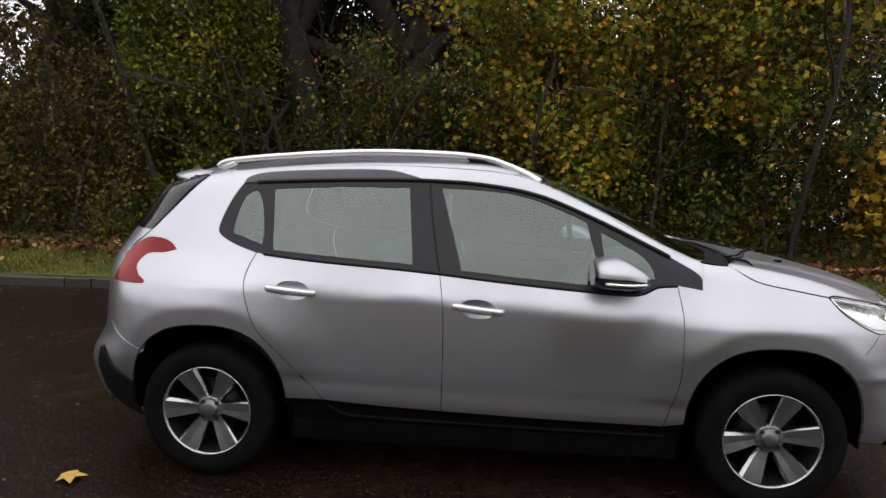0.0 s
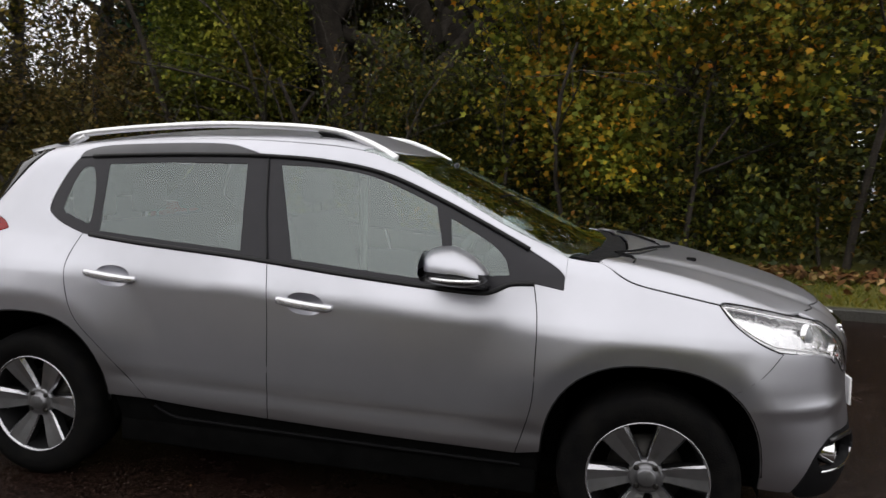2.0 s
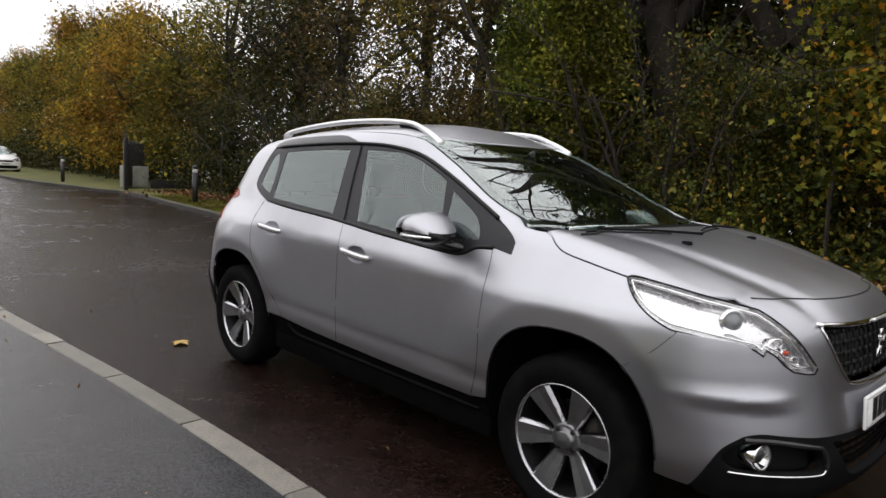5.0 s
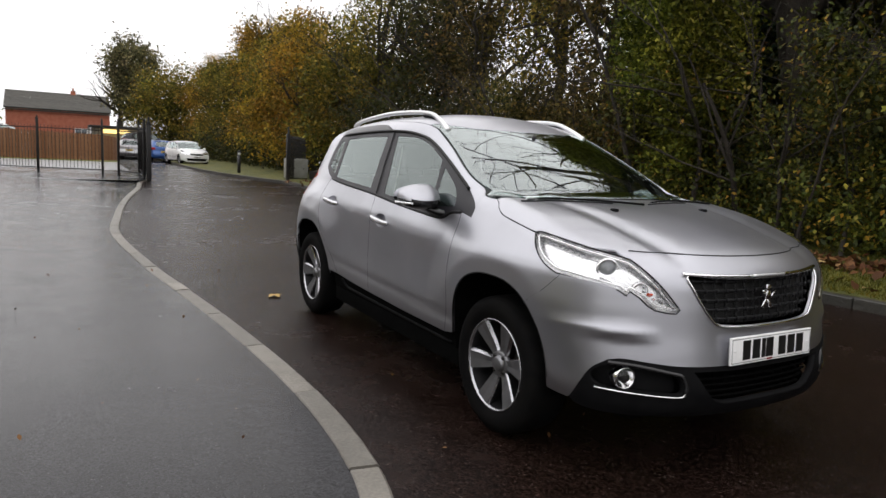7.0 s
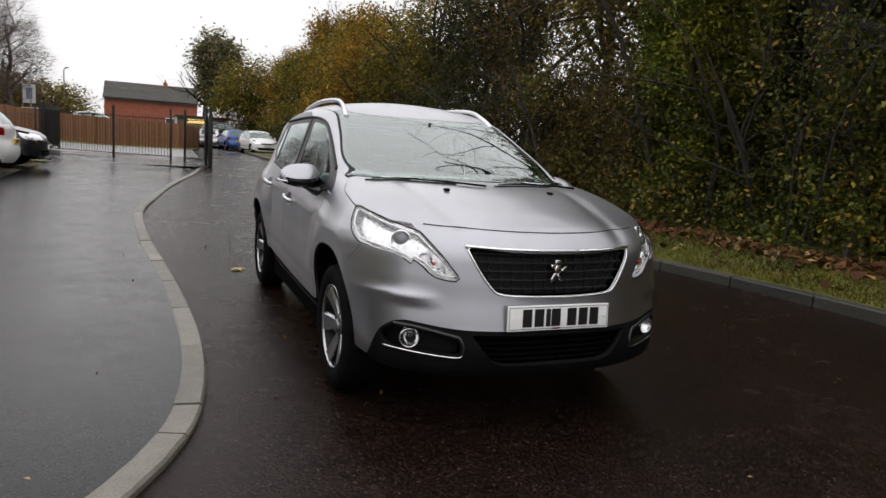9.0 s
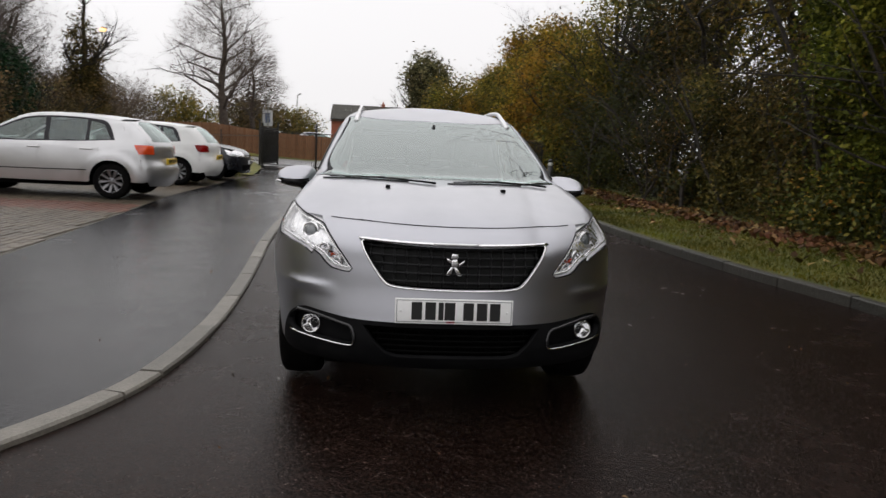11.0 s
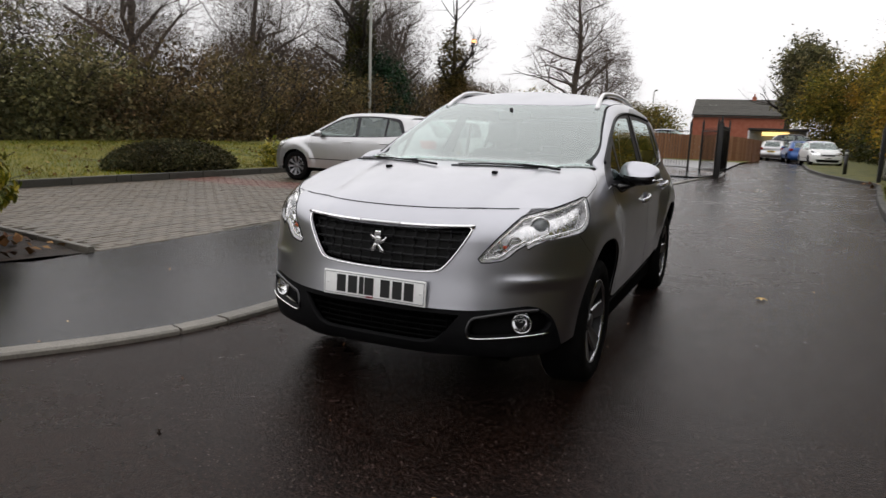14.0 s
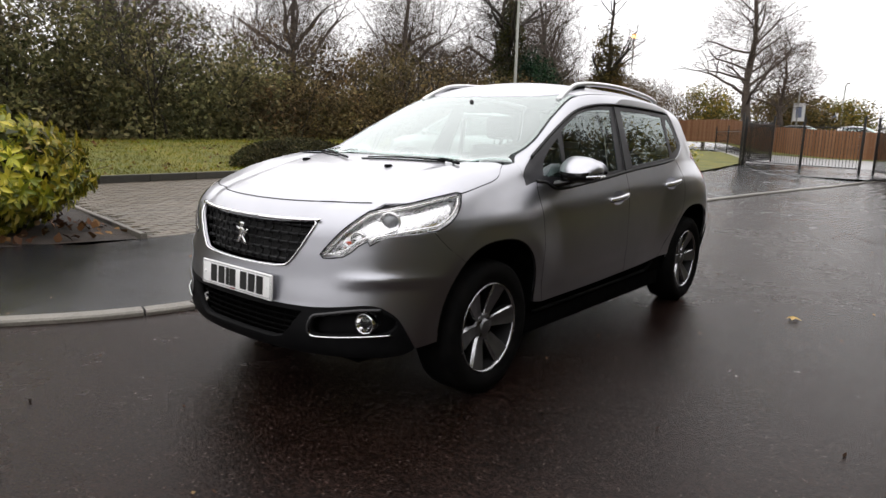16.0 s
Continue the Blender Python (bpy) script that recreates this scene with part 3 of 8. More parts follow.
DULLBROWN = leafy("dull_brown_leaves", [(0.0, (0.052, 0.042, 0.021)), (0.5, (0.115, 0.090, 0.042)), (1.0, (0.22, 0.160, 0.070))])
GRASS = leafy("grass_blades", [(0.0, (0.034, 0.045, 0.0037)), (0.6, (0.082, 0.086, 0.0075)), (1.0, (0.150, 0.120, 0.0165))], through=0.2)

# ---- ground ----
KERB_R = curve([(6.8, -5.9), (4.6, -3.75), (3.2, -2.45), (2.43, -1.88), (1.85, -1.56), (1.25, -1.42), (0.3, -1.385), (-1.0, -1.455), (-2.2, -1.56), (-3.8, -1.70), (-6.3, -1.80), (-8.5, -1.62), (-10.6, -1.40), (-13.0, -1.08), (-16.4, -0.55), (-18.8, -0.28), (-20.4, -0.02), (-20.95, 0.22)], 10)
KERB_L = curve([(60.0, 6.5), (30.0, 5.2), (12.0, 4.4), (4.5, 4.10), (0.9, 4.10), (-0.6, 3.98), (-2.0, 3.75), (-3.5, 3.60), (-5.4, 3.50), (-8.0, 3.48), (-11.0, 3.70), (-15.5, 4.22), (-18.0, 4.55), (-20.5, 4.80), (-22.5, 4.40), (-25.0, 4.05), (-28.0, 3.70), (-36.0, 3.6), (-60.0, 4.6), (-90.0, 8.0)], 10)
BORDER = curve([(1.2, -3.80), (-1.5, -3.82), (-5.0, -4.12), (-9.0, -4.45), (-13.0, -4.52), (-19.0, -4.50)], 8)
border_y = spline(BORDER[::-1, 0], BORDER[::-1, 1])


def strip(name, left, right, material, steps=6, z=lambda x, y: 0.0):
    """A sheet between two lines with the same number of points."""
    n = len(left)
    vs, fs = [], []
    for a, b in zip(left, right):
        for k in range(steps + 1):
            x, y = a + (b - a) * k / steps
            vs.append((x, y, z(x, y)))
    for i in range(n - 1):
        for k in range(steps):
            j = i * (steps + 1) + k
            fs.append((j, j + 1, j + steps + 2, j + steps + 1))
    me = bpy.data.meshes.new(name)
    me.from_pydata(vs, [], fs)
    bm = bmesh.new()
    bm.from_mesh(me)
    bmesh.ops.recalc_face_normals(bm, faces=bm.faces[:])
    if sum(f.normal.z for f in bm.faces) < 0:
        bmesh.ops.reverse_faces(bm, faces=bm.faces[:])
    bm.to_mesh(me)
    bm.free()
    return tagged(dress(name, me, material), kind="structure")


big = bmesh.new()
bmesh.ops.create_grid(big, x_segments=40, y_segments=40, size=400)
for v in big.verts:
    v.co.z = -0.004
ground = link("road", big, ROAD)
tagged(ground, "dark brown wet tarmac road", "road", kind="structure")


def court_z(x, y):
    d = np.clip((np.interp(x, KERB_R[::-1, 0], KERB_R[::-1, 1]) - 0.1 - y) / 2.5, 0, 1)
    return 0.022 + 0.058 * d


def paving_z(x, y):
    return 0.08 + 0.02 * step(0.0, 1.5, border_y(x) - y)


kr = KERB_R[::-1]
xs = np.interp(np.linspace(0, 1, 120), np.linspace(0, 1, len(kr)), kr[:, 0])
ys = np.interp(np.linspace(0, 1, 120), np.linspace(0, 1, len(kr)), kr[:, 1])
edge_l = np.stack([xs, ys], 1) - (0, 0.06)
far_l = np.stack([np.minimum(xs, 6.6), np.where(xs < 1.1, border_y(np.clip(xs, -19, 1.1)), -3.78 - 0.9 * np.maximum(0, xs - 1.1))], 1)
far_l[:, 1] = np.minimum(far_l[:, 1], edge_l[:, 1] - 0.02)
court = strip("forecourt", edge_l, far_l, FORECOURT, 8, court_z)
tagged(court, "smooth dark wet tarmac forecourt", "pavement")
# Wide apron before the gates and the grey drive beyond them.
ap = strip("gate_apron", np.array([(-19.0, -4.5), (-20.9, -4.9), (-27.0, -5.6)]), np.array([(-19.0, -0.3), (-20.9, 0.1), (-27.0, 0.1)]), FORECOURT, 6, lambda x, y: 0.078)
tagged(ap, "wet tarmac apron before the gates", "pavement")
dr = strip("drive", np.array([(-27.0, -5.8), (-31.0, -6.9), (-37.0, -9.3), (-43.0, -11.7), (-56.0, -17.2)]), np.array([(-27.0, 0.1), (-38.5, 0.4), (-39.2, -4.8), (-43.6, -9.6), (-56.0, -16.2)]), PATH_GREY, 4, lambda x, y: 0.074)
tagged(dr, "pale grey drive behind the gates", "road")
FENCE = curve([(-49.0, 1.3), (-43.0, 0.5), (-41.9, -2.6), (-41.8, -4.9), (-43.6, -7.6), (-46.6, -10.6), (-50.5, -13.6), (-53.6, -17.2), (-55.4, -21.5)], 6)
fence_z = spline([-21.5, -17.2, -13.6, -10.6, -7.6, -4.9, -2.6, 0.5, 1.3], [0.55, 0.62, 0.60, 0.28, 0.0, -0.12, -0.18, -0.28, -0.42])
foot = np.array([(-38.5, 0.4), (-39.0, -2.2), (-39.2, -4.8), (-43.6, -9.6), (-47.6, -13.2), (-52.0, -20.0)])
head = np.array([(-43.3, 0.9), (-42.2, -2.4), (-42.2, -5.0), (-46.0, -9.8), (-51.0, -13.6), (-56.0, -21.0)])
gv = strip("fence_verge", foot, head, LAWN_TURF, 6, lambda x, y: 0.07 + max(0.0, float(fence_z(y))) * float(np.clip((-x - 39.0 + 0.5 * y) / 2.5 + 0.3, 0, 1)))
tagged(gv, "strip of green turf along a fence", "grass")


def kerb_run(name, line, width, z0, z1, material, label, side=1, length=0.9, count=999):
    """Kerb stones laid end to end along a line, each a bevelled block of its own."""
    seg = np.linalg.norm(np.diff(line, axis=0), axis=1)
    s = np.concatenate([[0], np.cumsum(seg)])
    root = empty(name)
    tagged(root, label, "kerb", kind="structure")
    rnd = random.Random(5)
    d, k = 0.0, 0
    while d < s[-1] - 0.1 and k < count:
        L = length if rnd.random() > 0.12 else length * 0.35
        a = np.array([np.interp(d + 0.007, s, line[:, i]) for i in (0, 1)])
        e = min(d + L, s[-1])
        b = np.array([np.interp(e - 0.007, s, line[:, i]) for i in (0, 1)])
        mid = np.array([np.interp((d + e) / 2, s, line[:, i]) for i in (0, 1)])
        t = (b - a) / np.linalg.norm(b - a)
        n = np.array((-t[1], t[0])) * side
        dz = rnd.uniform(-0.003, 0.003)
        bm = bmesh.new()
        rows = []
        for f in (0.0, 0.25, 0.5, 0.75, 1.0):
            dd = d + 0.008 + (e - d - 0.016) * f
            p, q0, q1 = [np.array([np.interp(g, s, line[:, i]) for i in (0, 1)]) for g in (dd, dd - 0.12, dd + 0.12)]
            t = (q1 - q0) / np.linalg.norm(q1 - q0)
            n = np.array((-t[1], t[0])) * side
            rows.append([bm.verts.new((*(p + n * w), h)) for w, h in ((0, z0), (0, z1 - 0.012 + dz), (0.012, z1 + dz), (width - 0.006, z1 + dz), (width, z1 - 0.006 + dz), (width, z0))])
        for r0, r1 in zip(rows, rows[1:]):
            for i in range(5):
                bm.faces.new((r0[i], r0[i + 1], r1[i + 1], r1[i]))
        bm.faces.new(rows[0])
        bm.faces.new(rows[-1][::-1])
        bmesh.ops.recalc_face_normals(bm, faces=bm.faces[:])
        part("kerb_stone", bm, material, root, smooth=False)
        d, k = e, k + 1
    return root


kerb_run("kerb_1", KERB_R, 0.125, -0.10, 0.030, KERB, "pale concrete flush kerb between road and forecourt", 1, 0.915)
kerb_run("kerb_2", KERB_L[np.abs(KERB_L[:, 0]) < 42], 0.13, -0.10, 0.105, KERB_MOSSY, "dark mossy raised kerb along the verge", -1, 0.915)
vl = KERB_L[:, :]
verge_in = vl + (0, 0.10)
verge_out = np.stack([vl[:, 0], np.maximum(vl[:, 1] + 3.0, 14.0)], 1)
verge = strip("verge", verge_in, verge_out, TURF, 14, lambda x, y: 0.105 + 0.05 * step(4.5, 7.5, y) + 0.012 * noise.noise((x * 0.7, y * 0.7, 0)))
tagged(verge, "mossy autumn grass verge below the hedge", "grass")
lawn_near = np.array([(-30.0, -9.5), (-20.0, -9.5), (-10.0, -9.5), (-5.0, -9.47), (0.0, -9.45), (6.0, -9.45), (16.0, -9.45), (40.0, -9.45)])
lawn = strip("lawn", lawn_near, lawn_near * (1, 0) + (0, -40), LAWN_TURF, 20, lambda x, y: 0.21 + 0.39 * step(-9.45, -18.0, y))
tagged(lawn, "sloping mown lawn scattered with leaves", "grass")
kerb_run("kerb_3", np.array([(16.0, -9.45), (-20.0, -9.45)]), 0.13, 0.0, 0.235, KERB_MOSSY, "raised dark kerb at the foot of the lawn", -1, 0.915)
side_lawn = strip("side_lawn", np.array([(-17.2, -4.45), (-20.6, -4.85), (-24.9, -5.5), (-30.0, -6.7), (-37.0, -9.4), (-43.0, -11.8)]), np.array([(-18.6, -11.0), (-24.0, -13.0), (-28.0, -15.0), (-33.0, -17.0), (-40.0, -19.0), (-48.0, -22.0)]), LAWN_TURF, 6, lambda x, y: 0.125)
tagged(side_lawn, "grass beside the gates", "grass")
# Planting bed with an edging kerb.
bed = strip("planting_bed", np.array([(0.62, -3.86), (2.0, -4.2), (6.0, -7.6)]), np.array([(-0.55, -9.45), (2.0, -9.45), (6.0, -9.45)]), SOIL, 8, lambda x, y: 0.085 + 0.025 * noise.noise((x, y, 3)))
tagged(bed, "dark soil bed strewn with bark and leaves", "soil")
kerb_run("kerb_4", np.array([(0.55, -3.80), (-0.35, -9.45)]), 0.06, 0.0, 0.125, KERB, "narrow concrete edging of the planting bed", 1, 0.915)
base = strip("paving_bed", np.stack([np.linspace(0.55, -19, 40), border_y(np.linspace(0.55, -19, 40)) - 0.01], 1), np.stack([np.linspace(-0.55, -19, 40), np.full(40, -9.45)], 1), JOINT, 14, lambda x, y: float(paving_z(x, y)) - 0.012)
tagged(base, "sandy joints of the block paving", "paving")

# ---- the silver crossover ----
def arch(n=28, a=0.372, b=0.405, zc=0.330, cx=1.265, power=2.5, z0=0.30):
    """The wheel opening, from its front foot over the top to its rear foot."""
    q = []
    for t in np.linspace(-0.06, math.pi + 0.06, n):
        c, s = math.cos(t), math.sin(t)
        q.append((cx + a * np.sign(c) * abs(c) ** (2 / power), zc + b * np.sign(s) * abs(s) ** (2 / power)))
    return np.array(q)


HOOD_Z = spline([0.9, 1.19, 1.43, 1.68, 1.86, 1.97, 2.06, 2.12], [1.100, 1.075, 1.045, 0.992, 0.940, 0.893, 0.830, 0.76])
HOOD_C = spline([0.9, 1.1, 1.45, 1.75, 2.1], [0.02, 0.03, 0.08, 0.155, 0.20])
ROOF_Z = spline([-1.75, -1.45, -1.08, -0.46, 0.0, 0.25, 0.5], [1.40, 1.455, 1.505, 1.543, 1.528, 1.474, 1.40])
SCREEN_X = spline([0.95, 1.02, 1.10, 1.20, 1.30, 1.40, 1.50], [1.28, 1.16, 1.01, 0.815, 0.60, 0.37, 0.12])
NOSE_X = spline([0.15, 0.22, 0.29, 0.37, 0.50, 0.60, 0.72, 0.80, 0.9, 1.0], [1.90, 2.00, 2.065, 2.085, 2.070, 2.055, 2.042, 2.030, 1.99, 1.93])
TAIL_X = spline([0.2, 0.35, 0.55, 0.64, 0.8, 1.0, 1.1, 1.2, 1.35, 1.45], [-1.92, -2.01, -2.045, -1.985, -1.96, -1.935, -1.87, -1.79, -1.69, -1.64])


def crossover_field(x, y, z):
    y = np.abs(y)
    zs = 0.868 - 0.045 * np.clip(x, -1.7, 0.9)
    zl = np.minimum(z, zs)
    w = 0.829 - np.where(zl < 0.56, 0.42, 0.10) * (zl - 0.56) ** 2 - 0.375 * smax(z - zs, 0 * z, 0.03)
    w = w - 0.15 * np.maximum(0, -x - 0.95) ** 2 * step(0.8, 1.1, z) - 0.16 * np.maximum(0, -x - 1.3) ** 2
    w = w - 0.03 * np.maximum(0, x - 1.1) ** 2
    for cx in (-1.265, 1.265):
        r = ((np.abs(x - cx) / 0.372) ** 2.5 + (np.maximum(z - 0.33, 0) / 0.405) ** 2.5 + 1e-9) ** 0.4
        d = (r - 1) * 0.39
        w = w + 0.034 * smin(np.maximum(0.30 - d, 0) ** 1.3 / 0.147, 1 + 0 * d, 0.12) * step(0.42, 0.72, z)
    w = w - 0.004 * np.exp(-((z - 0.47 + 0.03 * x) / 0.03) ** 2) * step(1.0, 0.75, np.abs(x))
    side = y - w
    nose = x - (NOSE_X(z) - 0.505 * y ** 2.6)
    nose = nose - 0.014 * np.exp(-((z - 0.605 - 0.05 * (y - 0.6)) / 0.025) ** 2) * step(0.50, 0.66, y)
    tail = TAIL_X(z) + 0.32 * y ** 2.4 - x
    hood = z - (HOOD_Z(x) - HOOD_C(x) * y ** 2 - 0.010 * np.exp(-((y - 0.47 + 0.10 * (x - 1.2)) / 0.05) ** 2))
    cabin = smax(z - (ROOF_Z(x) - (0.10 + 0.085 * step(0.3, -0.2, x)) * y ** 2), (x - (SCREEN_X(z) - 0.29 * y ** 2)) * 0.5, 0.05)
    top = smin(hood, cabin, 0.02)
    body = smax(side, nose * 0.9, 0.16)
    body = smax(body, tail * 0.9, 0.22)
    body = smax(body, top, 0.075)
    return smax(body, 0.16 - z, 0.05)


car = Shape(crossover_field)
crossover = empty("silver_crossover")
tagged(crossover, "silver metallic crossover car with roof rails, parked on wet tarmac", "car")
# Lines of the side view (x, z), shared by the panels on their two sides.
BELT = curve([(-1.04, 1.062), (-0.77, 1.036), (-0.401, 1.012), (-0.195, 0.996), (0.109, 0.968), (0.48, 0.941), (0.638, 0.934), (0.698, 0.942), (0.758, 0.970), (0.842, 0.977)], 5)
BELT_REAR, BELT_FRONT = BELT[:16], BELT[15:]
B_LINE = curve([(-0.195, 0.996), (-0.173, 0.83), (-0.170, 0.60), (-0.173, 0.375)], 6)
R_LINE = curve([(-1.04, 1.062), (-1.070, 0.996), (-1.080, 0.92), (-1.055, 0.82), (-1.007, 0.72), (-0.903, 0.61), (-0.712, 0.402)], 5)
F_LINE = curve([(0.842, 0.977), (0.862, 0.86), (0.864, 0.72), (0.856, 0.55), (0.803, 0.357)], 6)
SILL_REAR = curve([(-0.712, 0.402), (-0.45, 0.385), (-0.173, 0.375)], 4)
SILL_FRONT = curve([(-0.173, 0.375), (0.30, 0.362), (0.803, 0.357)], 4)
DLO_REAR = curve([(-1.04, 1.062), (-1.14, 1.094), (-1.213, 1.130), (-1.238, 1.170), (-1.197, 1.286), (-1.141, 1.378)], 5)
TRIM = curve([(-1.141, 1.378), (-1.119, 1.408), (-1.012, 1.432), (-0.711, 1.448), (-0.467, 1.450), (-0.36, 1.430), (-0.280, 1.406)], 5)
DLO_TOP = curve([(-0.280, 1.406), (-0.036, 1.394), (0.225, 1.352), (0.479, 1.255), (0.749, 1.128), (0.845, 1.078), (0.925, 1.032), (0.953, 0.995), (0.946, 0.962)], 5)
DLO_OVER = curve([(-1.141, 1.378), (-0.976, 1.388), (-0.703, 1.400), (-0.45, 1.406), (-0.280, 1.406)], 4)
A_LINE = curve([(0.955, 1.072), (0.905, 1.094), (0.726, 1.172), (0.479, 1.298), (0.235, 1.408), (0.12, 1.440)], 5)
CANT = curve([(0.12, 1.440), (-0.05, 1.458), (-0.47, 1.472), (-0.9, 1.455), (-1.12, 1.436), (-1.335, 1.408)], 5)
TAIL_LINE = curve([(-1.335, 1.408), (-1.46, 1.280), (-1.60, 1.145), (-1.72, 1.06), (-1.76, 0.95), (-1.78, 0.80), (-1.80, 0.62)], 5)
HOOD_LINE = curve([(1.065, 1.062), (1.103, 1.046), (1.142, 1.020), (1.200, 0.996), (1.33, 0.972), (1.468, 0.948)], 4)
WING_TOP = curve([(1.068, 1.062), (1.02, 1.064), (0.955, 1.072)], 3)
LAMP_LOW = curve([(1.468, 0.948), (1.515, 0.891), (1.593, 0.838), (1.672, 0.803)], 4)
CUT_LINE = curve([(1.672, 0.803), (1.608, 0.729), (1.516, 0.664)], 3)
front_arch, rear_arch = arch(), arch(cx=-1.262)
# Front view (y, z) of the nearside half.
LAMP_IN = curve([(0.452, 0.702), (0.500, 0.765), (0.545, 0.822), (0.600, 0.896)], 4)
LAMP_UNDER = np.array([(0.690, 0.790), (0.665, 0.768), (0.640, 0.748), (0.630, 0.766), (0.600, 0.746), (0.572, 0.715), (0.545, 0.697), (0.500, 0.688), (0.466, 0.686), (0.452, 0.702)])
HOOD_NOSE = curve([(0.605, 0.912), (0.50, 0.907), (0.36, 0.903), (0.18, 0.898), (0.0, 0.896)], 4)


def ring(*lines):
    return np.concatenate([np.asarray(l)[:-1] for l in lines])


G = 0.0022
fd = ring(BELT_FRONT, F_LINE, SILL_FRONT[::-1], B_LINE[::-1])
rd = ring(BELT_REAR, B_LINE, SILL_REAR[::-1], R_LINE[::-1])


def handle_hole(x, z, tilt):
    """The hollow behind a door handle."""
    return np.array([(x + 0.078 * math.cos(t) * abs(math.cos(t)) ** -0.2, z + 0.042 * math.sin(t) - tilt * 0.078 * math.cos(t)) for t in np.linspace(0.01, 2 * math.pi + 0.01, 24, endpoint=False)])


fh, rh = handle_hole(-0.018, 0.850, 0.055), handle_hole(-0.858, 0.903, 0.055)
front_doors = both("front_door", car.sheet(fd, "y", gap=G, holes=[fh]), PAINT, crossover)
rear_doors = both("rear_door", car.sheet(rd, "y", gap=G, holes=[rh]), PAINT, crossover)
for doors, hole, x0 in ((front_doors, fh, -0.130), (rear_doors, rh, -0.975)):
    for ob, sgn in zip(doors, (-1, 1)):
        c = hole.mean(0)
        v, n, f = car.sheet(hole, "y", grid=0.012, skirt=0)
        q = v[:, [0, 2]] - c
        r = np.clip((q[:, 0] / 0.085) ** 2 + (q[:, 1] / 0.045) ** 2, 0, 1)
        v = v.copy()
        v[:, 1] -= 0.022 * np.sqrt(1 - r * 0.999) * (1 - 0.4 * r)
        bowl = (v, np.zeros_like(v), f)
        if sgn < 0:
            bowl = mirrored(bowl)
        raw("handle_recess", bowl[0], bowl[2], PAINT, ob, smooth=True)
        ys = car.cast([(x0, c[1] + 0.006), (x0 + 0.11, c[1]), (x0 + 0.225, c[1] - 0.008)], "y")
        pts = curve([ys[0] + (0, 0.004, 0.006), ys[0] + (0.02, 0.020, 0.004), ys[1] + (0, 0.026, 0), ys[2] + (-0.03, 0.018, 0.0), ys[2] + (0, 0.002, 0)], 5) * (1, sgn, 1)
        n = len(pts)
        part("handle", bm_tube(pts, [0.012 + 0.006 * math.sin(math.pi * i / (n - 1)) for i in range(n)], 10, flat=0.62, up=(0, 1, 0)), CHROME_SATIN, ob, "satin silver door handle")
tail_cut = curve([(-1.441, 1.064), (-1.475, 1.092), (-1.53, 1.108), (-1.62, 1.106), (-1.70, 1.062), (-1.735, 1.035)], 4)
tail_low = curve([(-1.775, 0.905), (-1.70, 0.904), (-1.57, 0.912), (-1.615, 0.945), (-1.640, 0.985), (-1.620, 1.020), (-1.58, 1.042), (-1.50, 1.048), (-1.441, 1.064)], 4)
ra = rear_arch[::-1]
quarter = ring(R_LINE[::-1], DLO_REAR, TRIM, DLO_TOP[:-2], np.array([DLO_TOP[-3], (0.955, 1.072)]), A_LINE, CANT, TAIL_LINE[:12], tail_cut[::-1][-len(tail_cut):][::-1][::-1][3:], tail_low[::-1], np.array([(-1.775, 0.905), (-1.790, 0.72), (-1.70, 0.66), (-1.56, 0.60), (-1.56, 0.60)]), ra[[i for i in range(len(ra)) if ra[i][0] > -1.552]], np.array([(-0.888, 0.402), (-0.712, 0.402), (-0.712, 0.402)]))
both("body_side", car.sheet(quarter, "y", gap=G, grid=0.02), PAINT, crossover)
lamp_t = ring(tail_cut, np.array([tail_cut[-1], (-1.775, 0.905), (-1.775, 0.905)]), tail_low)
both("tail_light", car.sheet(lamp_t, "y", off=0.004, gap=0.001), LENS_RED, crossover, "glossy red claw-shaped tail light")
rear_b = np.array([(-1.556, 0.598), (-1.70, 0.66), (-1.790, 0.72), (-1.82, 0.60), (-1.80, 0.585), (-1.74, 0.50), (-1.634, 0.44)] + [(-1.262 - 0.372 * (1 - ((z - 0.33) / 0.405) ** 2.5) ** 0.4, z) for z in (0.455, 0.48, 0.50, 0.52, 0.54, 0.56, 0.58)])
both("rear_bumper", car.sheet(rear_b, "y", gap=G), PAINT, crossover)
low_r = np.array([(-1.80, 0.583), (-1.83, 0.585), (-1.84, 0.50), (-1.80, 0.38), (-1.70, 0.31), (-1.60, 0.27), (-1.632, 0.33), (-1.634, 0.436), (-1.74, 0.498)])
both("bumper_skirt", car.sheet(low_r, "y", off=0.010, gap=0.001), BLACK_PLASTIC, crossover, "black plastic lower rear bumper")
seam = car.cast(ring(TAIL_LINE, np.array([(-1.80, 0.62), (-1.83, 0.50), (-1.80, 0.30), (-1.80, 0.30)])), "y")[:, [1, 2]] - (0.004, 0)
seam_up, seam_low = seam[:11], seam[10:]
rear_face = np.concatenate([seam_low, (seam_low * (-1, 1))[::-1]])
rear_glass = np.concatenate([seam_up, (seam_up * (-1, 1))[::-1]])
panel("rear_window", car.sheet(rear_glass, "-x", off=0.001, gap=0.001, grid=0.05), GLASS_TINTED, crossover, "dark tinted rear window")
panel("tailgate", car.sheet(rear_face, "-x", grid=0.05), PAINT, crossover)
